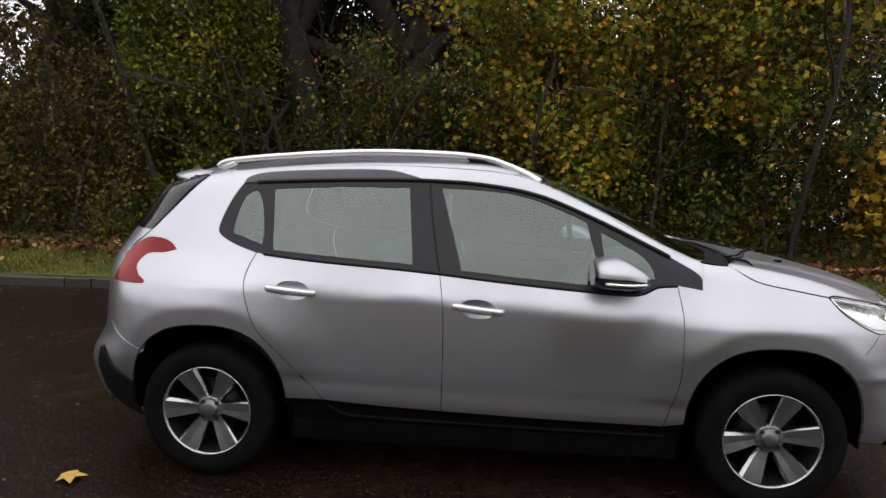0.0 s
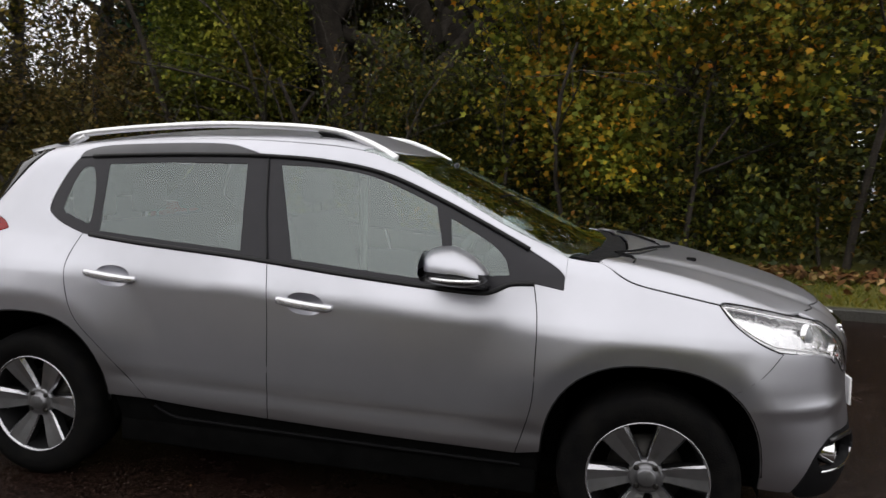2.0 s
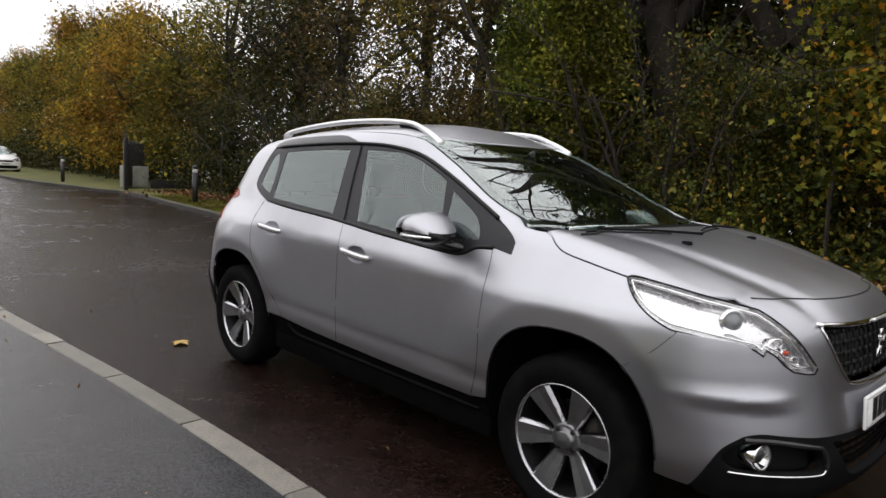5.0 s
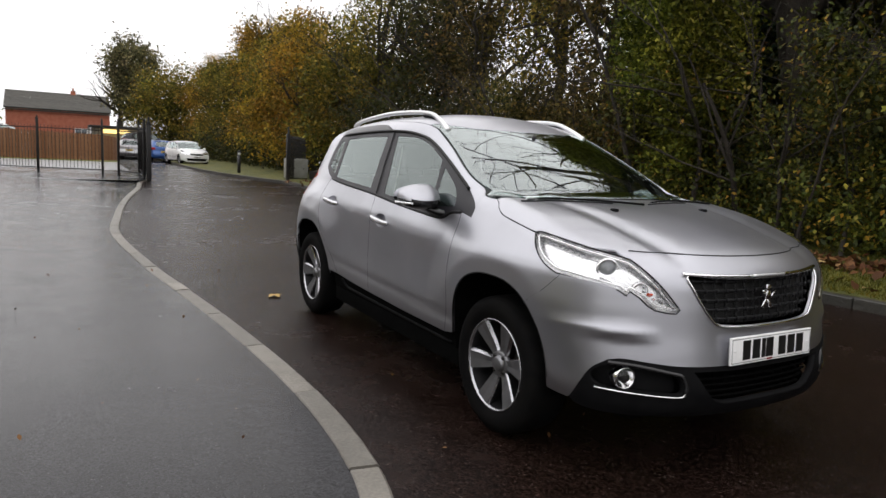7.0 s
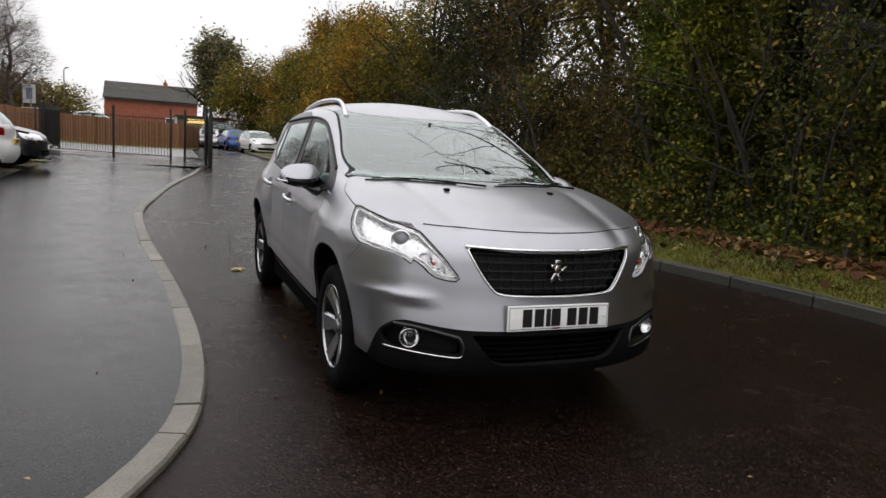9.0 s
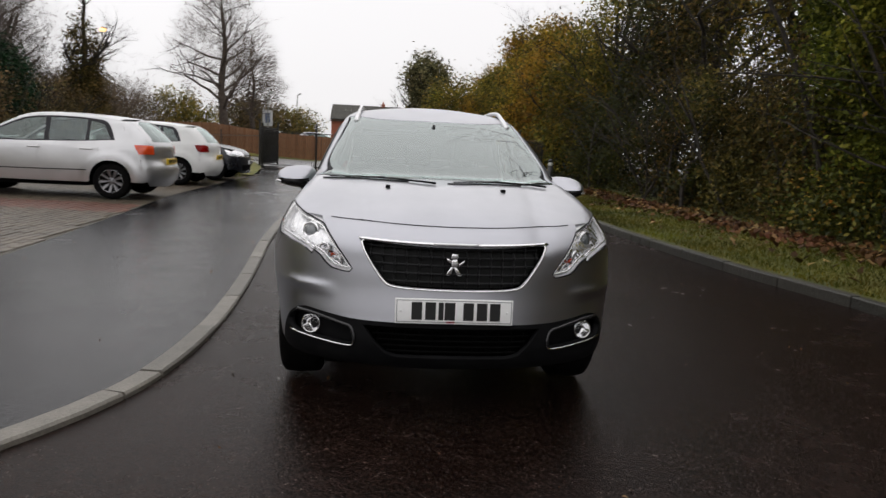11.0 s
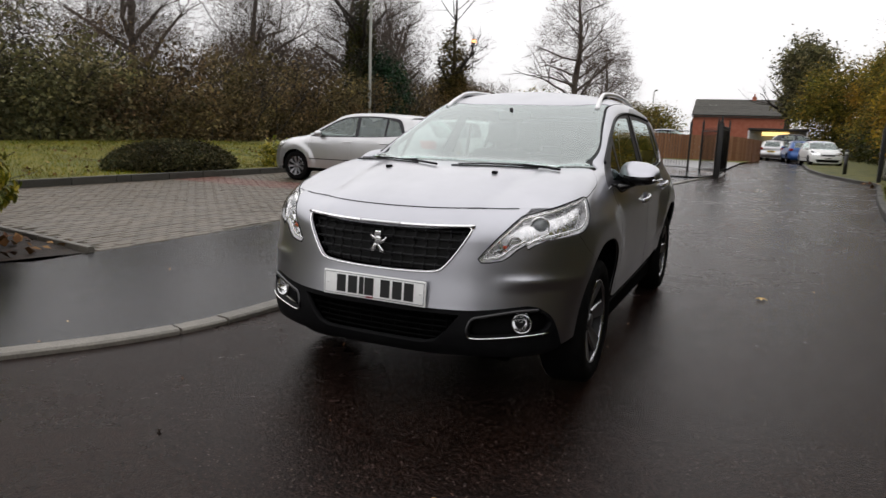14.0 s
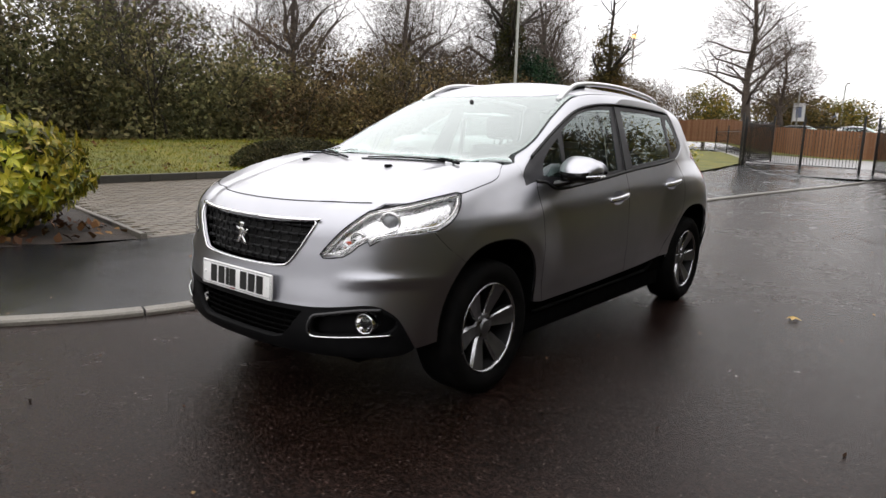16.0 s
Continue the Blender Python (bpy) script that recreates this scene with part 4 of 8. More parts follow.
# Dark windscreen-pillar trims, glass and frames.
trim = ring(TRIM, DLO_OVER[::-1])
both("window_arch_trim", car.sheet(trim, "y", off=0.003, gap=0.001), DARK_TRIM, crossover, "satin dark grey trim over the rear window")
dlo = ring(BELT, np.array([BELT[-1], (0.946, 0.962), (0.946, 0.962)]), DLO_TOP[::-1], DLO_OVER[::-1], DLO_REAR[::-1])
q_glass = curve([(-1.168, 1.160), (-1.140, 1.285), (-1.110, 1.330), (-1.062, 1.335), (-1.030, 1.250), (-1.018, 1.110), (-1.060, 1.112), (-1.13, 1.135)], 3, True)
r_glass = ring(curve([(-0.968, 1.075), (-0.70, 1.055), (-0.318, 1.030)], 3), np.array([(-0.318, 1.030), (-0.352, 1.372), (-0.352, 1.372)]), curve([(-0.352, 1.372), (-0.70, 1.368), (-0.99, 1.352)], 3), np.array([(-0.99, 1.352), (-0.968, 1.075)]))
f_glass = ring(curve([(-0.098, 1.010), (0.2, 0.985), (0.503, 0.962)], 3), curve([(0.503, 0.962), (0.500, 1.06), (0.455, 1.236)], 3), curve([(0.455, 1.236), (0.255, 1.318), (0.10, 1.356), (-0.05, 1.368), (-0.205, 1.372)], 3), np.array([(-0.205, 1.372), (-0.098, 1.010)]))
s_glass = ring(curve([(0.540, 0.985), (0.66, 0.992), (0.752, 1.000)], 3), curve([(0.752, 1.000), (0.73, 1.062), (0.66, 1.118), (0.515, 1.195)], 4), np.array([(0.515, 1.195), (0.540, 0.985)]))
both("window_frame", car.sheet(dlo, "y", off=-0.004, gap=0.001, holes=[q_glass, r_glass, f_glass, s_glass], grid=0.035), FRAME_BLACK, crossover, "satin black window frames and pillar covers")
both("quarter_window", car.sheet(q_glass, "y", off=-0.006, skirt=0), GLASS, crossover)
both("rear_door_window", car.sheet(r_glass, "y", off=-0.007, skirt=0), GLASS, crossover)
both("front_door_window", car.sheet(f_glass, "y", off=-0.007, skirt=0), GLASS, crossover)
both("corner_window", car.sheet(s_glass, "y", off=-0.006, skirt=0), GLASS, crossover)
for sgn in (-1, 1):
    for name, line in (("belt_strip", BELT[1:46]), ("roof_gutter", ring(DLO_OVER, DLO_TOP)[2:40])):
        p = car.cast(line, "y", 0.0) * (1, sgn, 1)
        part(name, bm_tube(p, 0.0095, 6), RUBBER, crossover, "black rubber window seal")
    p = car.cast(curve([(-0.262, 1.40), (-0.235, 1.2), (-0.195, 0.998)], 6), "y", 0.001) * (1, sgn, 1)
    part("pillar_gap", bm_tube(p, 0.0035, 5), RUBBER, crossover)
    for line in (B_LINE, F_LINE, R_LINE):
        part("door_gap", bm_tube(car.cast(line, "y", -0.0035) * (1, sgn, 1), 0.0042, 5), RUBBER, crossover)
    for line in (HOOD_LINE, CUT_LINE):
        part("panel_gap", bm_tube(car.cast(line, "y", -0.0035) * (1, sgn, 1), 0.0042, 5), RUBBER, crossover)
# Roof, windscreen, bonnet.
cant3 = car.cast(CANT, "y")
front_roof = np.array([(0.292, 0.0), (0.280, 0.20), (0.245, 0.36), (0.190, 0.46)])
edge = np.concatenate([front_roof, cant3[:, :2] - (0, 0.003)])
edge = np.concatenate([edge, [(-1.47, 0.40), (-1.54, 0.0)]])
roof = np.concatenate([edge, (edge * (1, -1))[::-1][1:-1]])
panel("roof", car.sheet(roof, "z", gap=0.001, grid=0.05), PAINT, crossover)
a3 = car.cast(A_LINE, "y", -0.004)
ws_side = a3[:, :2] - (0, 0.005)
ws_low = [(1.100, 0.0), (1.075, 0.30), (1.015, 0.55), (0.975, 0.64)]
half = np.concatenate([ws_low, ws_side, front_roof[::-1] + (0.006, 0)])
screen = np.concatenate([half, (half * (1, -1))[::-1][1:-1]])
panel("windscreen", car.sheet(screen, "z", off=-0.004, grid=0.04), SCREEN, crossover, "windscreen with pale sky and branch reflections")
hl3 = car.cast(HOOD_LINE, "y")
nose3 = car.cast(HOOD_NOSE, "x")
lamp_top = curve([(1.468, 0.948), (1.495, 0.955), (1.60, 0.938), (1.70, 0.915)], 4)
lt3 = car.cast(lamp_top, "y")
hood_half = np.concatenate([[(1.195, 0.0), (1.185, 0.3), (1.14, 0.58)], hl3[:, :2], lt3[2:, :2], nose3[:, :2]])
hood = np.concatenate([hood_half, (hood_half * (1, -1))[::-1][1:-1]])
panel("bonnet", car.sheet(hood, "z", gap=G, grid=0.035), PAINT, crossover)
wing_arch = front_arch[::-1]
fa = np.array([p for p in wing_arch if p[0] < 1.516 and p[1] > 0.34])
wing = ring(F_LINE[::-1], np.array([F_LINE[0], (0.946, 0.962), (0.946, 0.962)]), DLO_TOP[::-1][:3], np.array([DLO_TOP[-3], (0.955, 1.072), (0.955, 1.072)]), WING_TOP[::-1], HOOD_LINE, LAMP_LOW, CUT_LINE, np.array([(1.516, 0.664), (1.516, 0.664)]), fa[::-1], np.array([fa[0], (0.803, 0.357), (0.803, 0.357)]))
both("front_wing", car.sheet(wing, "y", gap=G, grid=0.016), PAINT, crossover)
# Front bumper: the middle from the front, the corners from the side.
SKIRT_TOP = curve([(0.0, 0.482), (0.30, 0.480), (0.46, 0.484), (0.58, 0.498), (0.655, 0.508), (0.70, 0.500)], 4)
seam_f = np.array([(0.70, z) for z in np.linspace(0.500, 0.786, 12)])
grille_open = curve([(0.0, 0.816), (0.22, 0.820), (0.40, 0.832), (0.412, 0.815), (0.375, 0.745), (0.315, 0.665), (0.268, 0.640), (0.14, 0.632), (0.0, 0.630), (-0.14, 0.632), (-0.268, 0.640), (-0.315, 0.665), (-0.375, 0.745), (-0.412, 0.815), (-0.40, 0.832), (-0.22, 0.820)], 3, True)
fr_half = np.concatenate([SKIRT_TOP, seam_f[1:], LAMP_UNDER[1:], LAMP_IN[1:], HOOD_NOSE[0:]])
fr = np.concatenate([fr_half, (fr_half * (-1, 1))[::-1][1:-1]])
mid = car.sheet(fr, "x", gap=0.0, holes=[grille_open], grid=0.024)
seam3 = car.cast(seam_f, "x")
sk_side = car.cast(curve([(0.70, 0.500), (0.742, 0.462), (0.765, 0.40), (0.775, 0.32)], 4), "x")
cn = ring(np.array([(1.672, 0.803), (seam3[-1][0], seam3[-1][2]), (seam3[-1][0], seam3[-1][2])]), seam3[::-1][:, [0, 2]], sk_side[:, [0, 2]], np.array([sk_side[-1][[0, 2]], (1.634, 0.33), (1.634, 0.33)]), np.array([p for p in front_arch if p[0] > 1.516 and p[1] > 0.34]), np.array([(1.516, 0.664), (1.516, 0.664)]), CUT_LINE[::-1])
corner = car.sheet(cn, "y", gap=-0.001, grid=0.022)
panel("front_bumper", joined(mid, corner, mirrored(corner)), PAINT, crossover)
# Black lower bumper with its grille opening.
LOW_EDGE = curve([(0.775, 0.32), (0.74, 0.292), (0.60, 0.280), (0.30, 0.274), (0.0, 0.272)], 4)
sk_half = np.concatenate([SKIRT_TOP, car.flat(sk_side, "x")[1:], LOW_EDGE[1:]])
skirt = np.concatenate([sk_half, (sk_half * (-1, 1))[::-1][1:-1]])
low_open = np.array([(-0.40, 0.462), (0.40, 0.462), (0.345, 0.385), (0.30, 0.340), (0.25, 0.326), (-0.25, 0.326), (-0.30, 0.340), (-0.345, 0.385)])
fog_open = curve([(0.745, 0.44), (0.70, 0.482), (0.62, 0.476), (0.52, 0.458), (0.466, 0.446), (0.447, 0.41), (0.452, 0.372), (0.52, 0.372), (0.62, 0.382), (0.72, 0.392)], 3, True)
lower = panel("lower_bumper", car.sheet(skirt, "x", off=0.002, gap=0.001, holes=[low_open, fog_open, (fog_open * (-1, 1))[::-1]], grid=0.03, skirt=0.03), BLACK_PLASTIC, crossover, "textured black plastic lower bumper")
for z0 in np.linspace(0.345, 0.445, 5):
    wd = 0.28 + (z0 - 0.33) * 0.85
    p = car.cast([(y, z0) for y in np.linspace(-wd, wd, 19)], "x", -0.035)
    part("lower_grille_bar", bm_tube(p, 0.006, 5), ARCH_BLACK, lower)
for y0 in np.linspace(-0.33, 0.33, 12):
    p = car.cast([(y0, z) for z in np.linspace(0.33, 0.455, 5)], "x", -0.04)
    part("lower_grille_bar", bm_tube(p, 0.004, 4), ARCH_BLACK, lower)
for sgn in (-1, 1):
    c = np.array([1.882, sgn * 0.632, 0.428])
    bk = car.sheet(fog_open * 1.04 - fog_open.mean(0) * 0.04, "x", off=-0.045, grid=0.04, skirt=0)
    if sgn < 0:
        bk = mirrored(bk)
    panel("fog_pocket", bk, BLACK_PLASTIC, lower)
    line = car.cast(curve([(0.735, 0.388), (0.62, 0.376), (0.52, 0.366), (0.452, 0.364), (0.437, 0.380)], 6), "x", 0.004) * (1, sgn, 1)
    part("chrome_strip", bm_tube(line, 0.0042, 8), CHROME, lower, "bright chrome strip under the fog light")
    line = car.cast(curve([(0.437, 0.380), (0.436, 0.41), (0.452, 0.446), (0.49, 0.458), (0.62, 0.484), (0.70, 0.490)], 6), "x", 0.004) * (1, sgn, 1)
    part("fog_surround", bm_tube(line, 0.009, 8), BLACK_GLOSS, lower)
    m = Matrix.Translation(c) @ Matrix.Rotation(radians(sgn * 12), 4, "Z") @ Matrix.Rotation(radians(-90), 4, "Z")
    lamp = part("fog_light", bm_lathe([(0.045, -0.03), (0.045, 0.022), (0.041, 0.027), (0.038, 0.022), (0.028, 0.0), (0.012, -0.012), (0.001, -0.012)], 28), CHROME, crossover, "round chrome fog light")
    lamp.matrix_basis = m
    part("lens", bm_lathe([(0.042, 0.022), (0.03, 0.030), (0.014, 0.034), (0.0005, 0.035)], 24), CLEAR, lamp)
# Main grille with its chrome frame.
grille = panel("grille", car.sheet(grille_open, "x", off=-0.045, grid=0.04, skirt=0), BLACK_VOID, crossover, "black grille with a lattice of bars and chrome frame")
for k in range(5):
    z0 = 0.655 + k * 0.037
    lim = np.interp(z0, [0.640, 0.665, 0.745, 0.815], [0.27, 0.32, 0.378, 0.412])
    p = car.cast([(y, z0 + 0.02 * y * y) for y in np.linspace(-lim, lim, 25)], "x", -0.026)
    part("grille_bar", bm_tube(p, 0.0055, 6), BAR_BLACK, grille)
for y0 in np.linspace(-0.375, 0.375, 15):
    zb = np.interp(abs(y0), [0.26, 0.32, 0.378, 0.412], [0.636, 0.668, 0.745, 0.81])
    p = car.cast([(y0, z) for z in np.linspace(zb, 0.815, 8)], "x", -0.030)
    part("grille_bar", bm_tube(p, 0.0045, 6), BAR_BLACK, grille)
    for k in range(5):
        z0 = 0.655 + k * 0.037 + 0.02 * y0 * y0
        if z0 > zb + 0.012:
            c = car.cast([(y0, z0)], "x", -0.020)[0]
            part("grille_tab", bm_tube([c - (0, 0, 0.010), c, c + (0, 0, 0.010)], [0.003, 0.0070, 0.003], 6), BAR_BLACK, grille)
p = car.cast(np.concatenate([curve([(0.40, 0.831), (0.413, 0.815), (0.378, 0.745), (0.318, 0.662), (0.27, 0.636), (0.14, 0.628), (0.0, 0.626)], 5), curve([(0.0, 0.626), (0.14, 0.628), (0.27, 0.636), (0.318, 0.662), (0.378, 0.745), (0.413, 0.815), (0.40, 0.831)], 5)[1:] * (-1, 1)]), "x", 0.003)
part("grille_frame", bm_tube(p, 0.0048, 8), CHROME, grille, "thin polished chrome frame")
p = car.cast([(y, 0.826 + 0.06 * y * y) for y in np.linspace(-0.425, 0.425, 41)], "x", 0.004)
part("grille_top_bar", bm_tube(p, 0.011, 8, flat=0.7), CHROME, grille, "polished chrome bar over the grille")
p = car.cast([(y, 0.829) for y in np.linspace(-0.10, 0.10, 12)], "x", 0.016)
part("name_strip", bm_tube(p, 0.0062, 8), RAIL_SILVER, grille, "small pale strip with worn lettering")
bp = car.cast([(0.0, 0.742)], "x", 0.0)[0]
badge = bmesh.new()
for blob in ([(-0.012, 0.046), (0.018, 0.048), (0.022, 0.026), (0.004, 0.020), (-0.010, 0.028)], [(-0.006, 0.024), (0.016, 0.022), (0.020, -0.012), (-0.004, -0.016), (-0.016, 0.0)], [(-0.016, 0.004), (-0.040, 0.022), (-0.038, 0.010), (-0.014, -0.010)], [(-0.002, -0.012), (0.010, -0.010), (-0.010, -0.048), (-0.030, -0.050), (-0.024, -0.038)], [(0.008, -0.010), (0.020, -0.010), (0.040, -0.042), (0.036, -0.050), (0.018, -0.044)], [(0.018, 0.018), (0.040, 0.028), (0.036, 0.014), (0.018, 0.004)]):
    bm_prism([(-a, b) for a, b in blob], -0.004, 0.006, "x", badge, bevel=0.003)
ob = part("badge", badge, CHROME, grille, "plain chrome emblem shape")
ob.location = bp + np.array((-0.002, 0, 0))
# Number plate, characters as plain bars.
plate = part("number_plate", bm_box((-0.006, -0.26, -0.0555), (0.004, 0.26, 0.0555), 0.003), PLATE_WHITE, crossover, "white number plate with black bars")
plate.location = (2.078, 0, 0.540)
plate.rotation_euler = (0, radians(-3), 0)
for y0 in (-0.165, -0.105, -0.059, -0.020, 0.062, 0.122, 0.180):
    wd = 0.011 if y0 == -0.059 else 0.023
    part("character_bar", bm_box((0.0045, y0 - wd, -0.038), (0.0065, y0 + wd, 0.040)), BLACK_INK, plate, smooth=False)
for y0 in (-0.235, 0.235):
    sc = part("screw", bm_lathe([(0.006, 0), (0.005, 0.002), (0.001, 0.003)], 10), PLATE_WHITE, plate)
    sc.location = (0.005, y0, 0)
    sc.rotation_euler = (0, 0, radians(-90))
for k in range(4):
    part("plate_border", bm_box(*[((0.0045, -0.253, 0.046), (0.0052, 0.253, 0.049)), ((0.0045, -0.253, -0.049), (0.0052, 0.253, -0.046)), ((0.0045, -0.254, -0.049), (0.0052, -0.251, 0.049)), ((0.0045, 0.251, -0.049), (0.0052, 0.254, 0.049))][k]), PLATE_LINE, plate, smooth=False)
part("dealer_mark", bm_box((0.0045, -0.034, -0.0505), (0.0055, 0.002, -0.044)), LENS_RED, plate, "small red printed mark", smooth=False)
# Headlights.
lamp3 = np.concatenate([car.cast(LAMP_LOW, "y")[:-1], car.cast(LAMP_UNDER[1:], "x")[:-1], car.cast(LAMP_IN, "x")[:-1], lt3[::-1][:-1]])
lamp2 = car.flat(lamp3, "c")
for sgn in (-1, 1):
    tub_o = inset(lamp2, 0.001)
    tub = car.sheet(tub_o, "c", off=-0.036, grid=0.03, skirt=0)
    cover = car.sheet(lamp2, "c", off=0.001, gap=0.003, grid=0.025, skirt=0.02)
    if sgn < 0:
        tub, cover = mirrored(tub), mirrored(cover)
    light = panel("headlight", tub, LAMP_SILVER, crossover, "clear swept-back headlight with chrome reflectors")
    panel("lens", cover, CLEAR, light).visible_shadow = False
    rim = np.concatenate([lamp3, lamp3[:1]]) * (1, sgn, 1)
    part("seal", bm_tube(rim, 0.0032, 5), RUBBER, light)
    wall = bmesh.new()
    inn = car.cast(tub_o, "c", -0.036) * (1, sgn, 1)
    outr = car.cast(tub_o, "c", -0.006) * (1, sgn, 1)
    va, vb = [wall.verts.new(p) for p in inn], [wall.verts.new(p) for p in outr]
    for i in range(len(va)):
        wall.faces.new((va[i], va[(i + 1) % len(va)], vb[(i + 1) % len(va)], vb[i]))
    part("reflector_wall", wall, LAMP_WHITE, light)
    bulb = car.cast([(0.545, 0.752)], "x", -0.022)[0] * (1, sgn, 1)
    part("indicator_bulb", bm_tube([bulb + (-0.02, 0, 0), bulb, bulb + (0.012, 0, 0.004)], [0.007, 0.008, 0.003], 10), LENS_AMBER, light, "small amber indicator bulb")
    bez = car.cast(inset(lamp2, 0.016), "c", -0.012) * (1, sgn, 1)
    part("lamp_bezel", bm_tube(np.concatenate([bez, bez[:1]]), 0.0055, 6), CHROME, light, "bright chrome bezel inside the lens")
    for (yy, zz, rad, kind) in ((0.648, 0.836, 0.037, 1), (0.575, 0.772, 0.024, 0), (0.515, 0.722, 0.017, 0)):
        c = car.cast([(yy, zz)], "x", -0.046 if kind else -0.030)[0] * (1, sgn, 1)
        m = Matrix.Translation(c) @ Matrix.Rotation(radians(sgn * 32 - 90), 4, "Z")
        r = part("projector_ring" if kind else "reflector_cup", bm_lathe([(rad * 1.25, 0.0), (rad * 1.22, 0.016), (rad * 1.02, 0.018), (rad, 0.006)] + ([] if kind else [(rad * 0.5, -0.01), (0.001, -0.014)]), 28), CHROME, light)
        r.matrix_basis = m
        if kind:
            b = part("projector_lens", bm_lathe([(rad, 0.004), (rad * 0.85, 0.016), (rad * 0.5, 0.026), (0.0005, 0.030)], 28), LAMP_GLASS, light)
            b.matrix_basis = m
    guide = car.cast(curve([(0.70, 0.812), (0.66, 0.790), (0.58, 0.745), (0.50, 0.710)], 6), "x", -0.022) * (1, sgn, 1)
    part("light_guide", bm_tube(guide, 0.005, 6), CHROME, light)
    ws = car.cast(curve([(1.485, 0.942), (1.58, 0.926), (1.70, 0.895)], 6), "y", -0.02) * (1, sgn, 1)
    part("indicator_strip", bm_tube(ws, 0.008, 6), LAMP_SILVER, light)
nose_line = car.cast(np.concatenate([HOOD_NOSE[2:], (HOOD_NOSE[2:] * (-1, 1))[::-1][1:]]), "x", -0.0008)
part("panel_gap", bm_tube(nose_line, 0.0036, 5), RUBBER, crossover)
# Sills, arch liners, floor pan.
sill_o = np.array([(-0.890, 0.398), (-0.712, 0.399), (-0.173, 0.372), (0.30, 0.359), (0.803, 0.354), (0.890, 0.352), (0.885, 0.27), (0.80, 0.235), (-0.70, 0.235), (-0.86, 0.25)])
both("sill", car.sheet(sill_o, "y", off=-0.032, gap=0.001, skirt=0.03), ARCH_BLACK, crossover, "black plastic sill cladding")
for sgn in (-1, 1):
    p = car.cast(curve([(-0.70, 0.365), (-0.62, 0.325), (-0.5, 0.316), (0.2, 0.305), (0.82, 0.300)], 5), "y", -0.026) * (1, sgn, 1)
    part("sill_moulding", bm_tube(p, 0.008, 6), BLACK_PLASTIC, crossover)
for cx in (-1.262, 1.265):
    for sgn in (-1, 1):
        a2 = arch(cx=cx, a=0.376, b=0.409)
        bm = bmesh.new()
        va = [bm.verts.new(p) for p in car.cast(a2, "y", -0.012) * (1, sgn, 1)]
        vb = [bm.verts.new((p[0], sgn * 0.50, p[1])) for p in a2]
        for i in range(len(va) - 1):
            bm.faces.new((va[i], va[i + 1], vb[i + 1], vb[i]))
        bm.faces.new(vb)
        part("arch_liner", bm, ARCH_BLACK, crossover, "black wheel-arch liner")
        lip = car.cast(arch(cx=cx, a=0.3735, b=0.4065), "y", -0.003) * (1, sgn, 1)
        part("arch_lip", bm_tube(lip[1:-1], 0.0045, 5), RUBBER, crossover)
part("floor_pan", bm_box((-0.88, -0.765, 0.185), (0.88, 0.765, 0.30), 0.01), ARCH_BLACK, crossover)
part("chassis_rail", bm_box((-1.75, -0.50, 0.19), (1.75, 0.50, 0.30), 0.03), ARCH_BLACK, crossover)
# Two unseen trays, added low to block light from the ground below.
part("shade_undertray", bm_box((-1.2, -0.60, 0.162), (1.2, 0.60, 0.24), 0.02), ARCH_BLACK, crossover)
part("shade_nose_tray", bm_box((1.60, -0.58, 0.235), (1.88, 0.58, 0.31), 0.02), ARCH_BLACK, crossover)
inner = bm_box((1.62, -0.52, 0.28), (1.90, 0.52, 0.78), 0.02)
bm_box((0.95, -0.50, 0.3), (1.70, 0.50, 0.86), 0.02, inner)
bm_box((-1.92, -0.49, 0.3), (-0.92, 0.49, 0.86), 0.02, inner)
for sgn in (-1, 1):
    bm_box((-0.88, sgn * 0.70 - 0.03, 0.28), (0.88, sgn * 0.70 + 0.03, 0.88), 0.01, inner)
part("inner_structure", inner, ARCH_BLACK, crossover)


def bm_headrest(c, bm=None, s=1.0):
    bm = bm_box((c[0] - 0.05 * s, c[1] - 0.125 * s, c[2] - 0.075), (c[0] + 0.045 * s, c[1] + 0.125 * s, c[2] + 0.095), 0.04, bm, 3)
    for k in (-0.06, 0.06):
        bm_tube([(c[0], c[1] + k, c[2] - 0.16), (c[0], c[1] + k, c[2] - 0.05)], 0.007, 6, bm)
    return bm


# Linings behind the upper doors and rear pillars.
for name, o in (("pillar_lining", quarter), ("door_lining", fd), ("door_lining", rd)):
    for sgn in (-1, 1):
        v, n, f = car.sheet(o, "y", off=-0.022, gap=0.006, grid=0.06, skirt=0)
        raw(name, v * (1, sgn, 1), f, CABIN_DARK, crossover, smooth=True)


# Cabin: dashboard, wheel, seats.
dash = bm_box((0.62, -0.66, 0.70), (0.98, 0.66, 0.985), 0.07, None, 3)
bm_box((0.98, -0.64, 0.86), (1.16, 0.64, 1.02), 0.02, dash)
bm_box((0.62, -0.56, 0.98), (0.78, -0.24, 1.055), 0.03, dash, 3)
part("dashboard", dash, CABIN_DARK, crossover, "dark grey dashboard")
wheel_p = [(0.19 * math.cos(t), 0.19 * math.sin(t), 0) for t in np.linspace(0, 2 * math.pi, 33)]
wb = bm_tube(wheel_p, 0.016, 8, caps=False)
bm_box((-0.07, -0.06, -0.03), (0.07, 0.06, 0.01), 0.02, wb)
bm_box((-0.18, -0.02, -0.015), (0.18, 0.02, 0.0), 0.004, wb)
wh = part("steering_wheel", wb, CABIN_DARK, crossover)
wh.matrix_basis = Matrix.Translation((0.46, -0.36, 0.92)) @ Matrix.Rotation(radians(-65), 4, "Y")
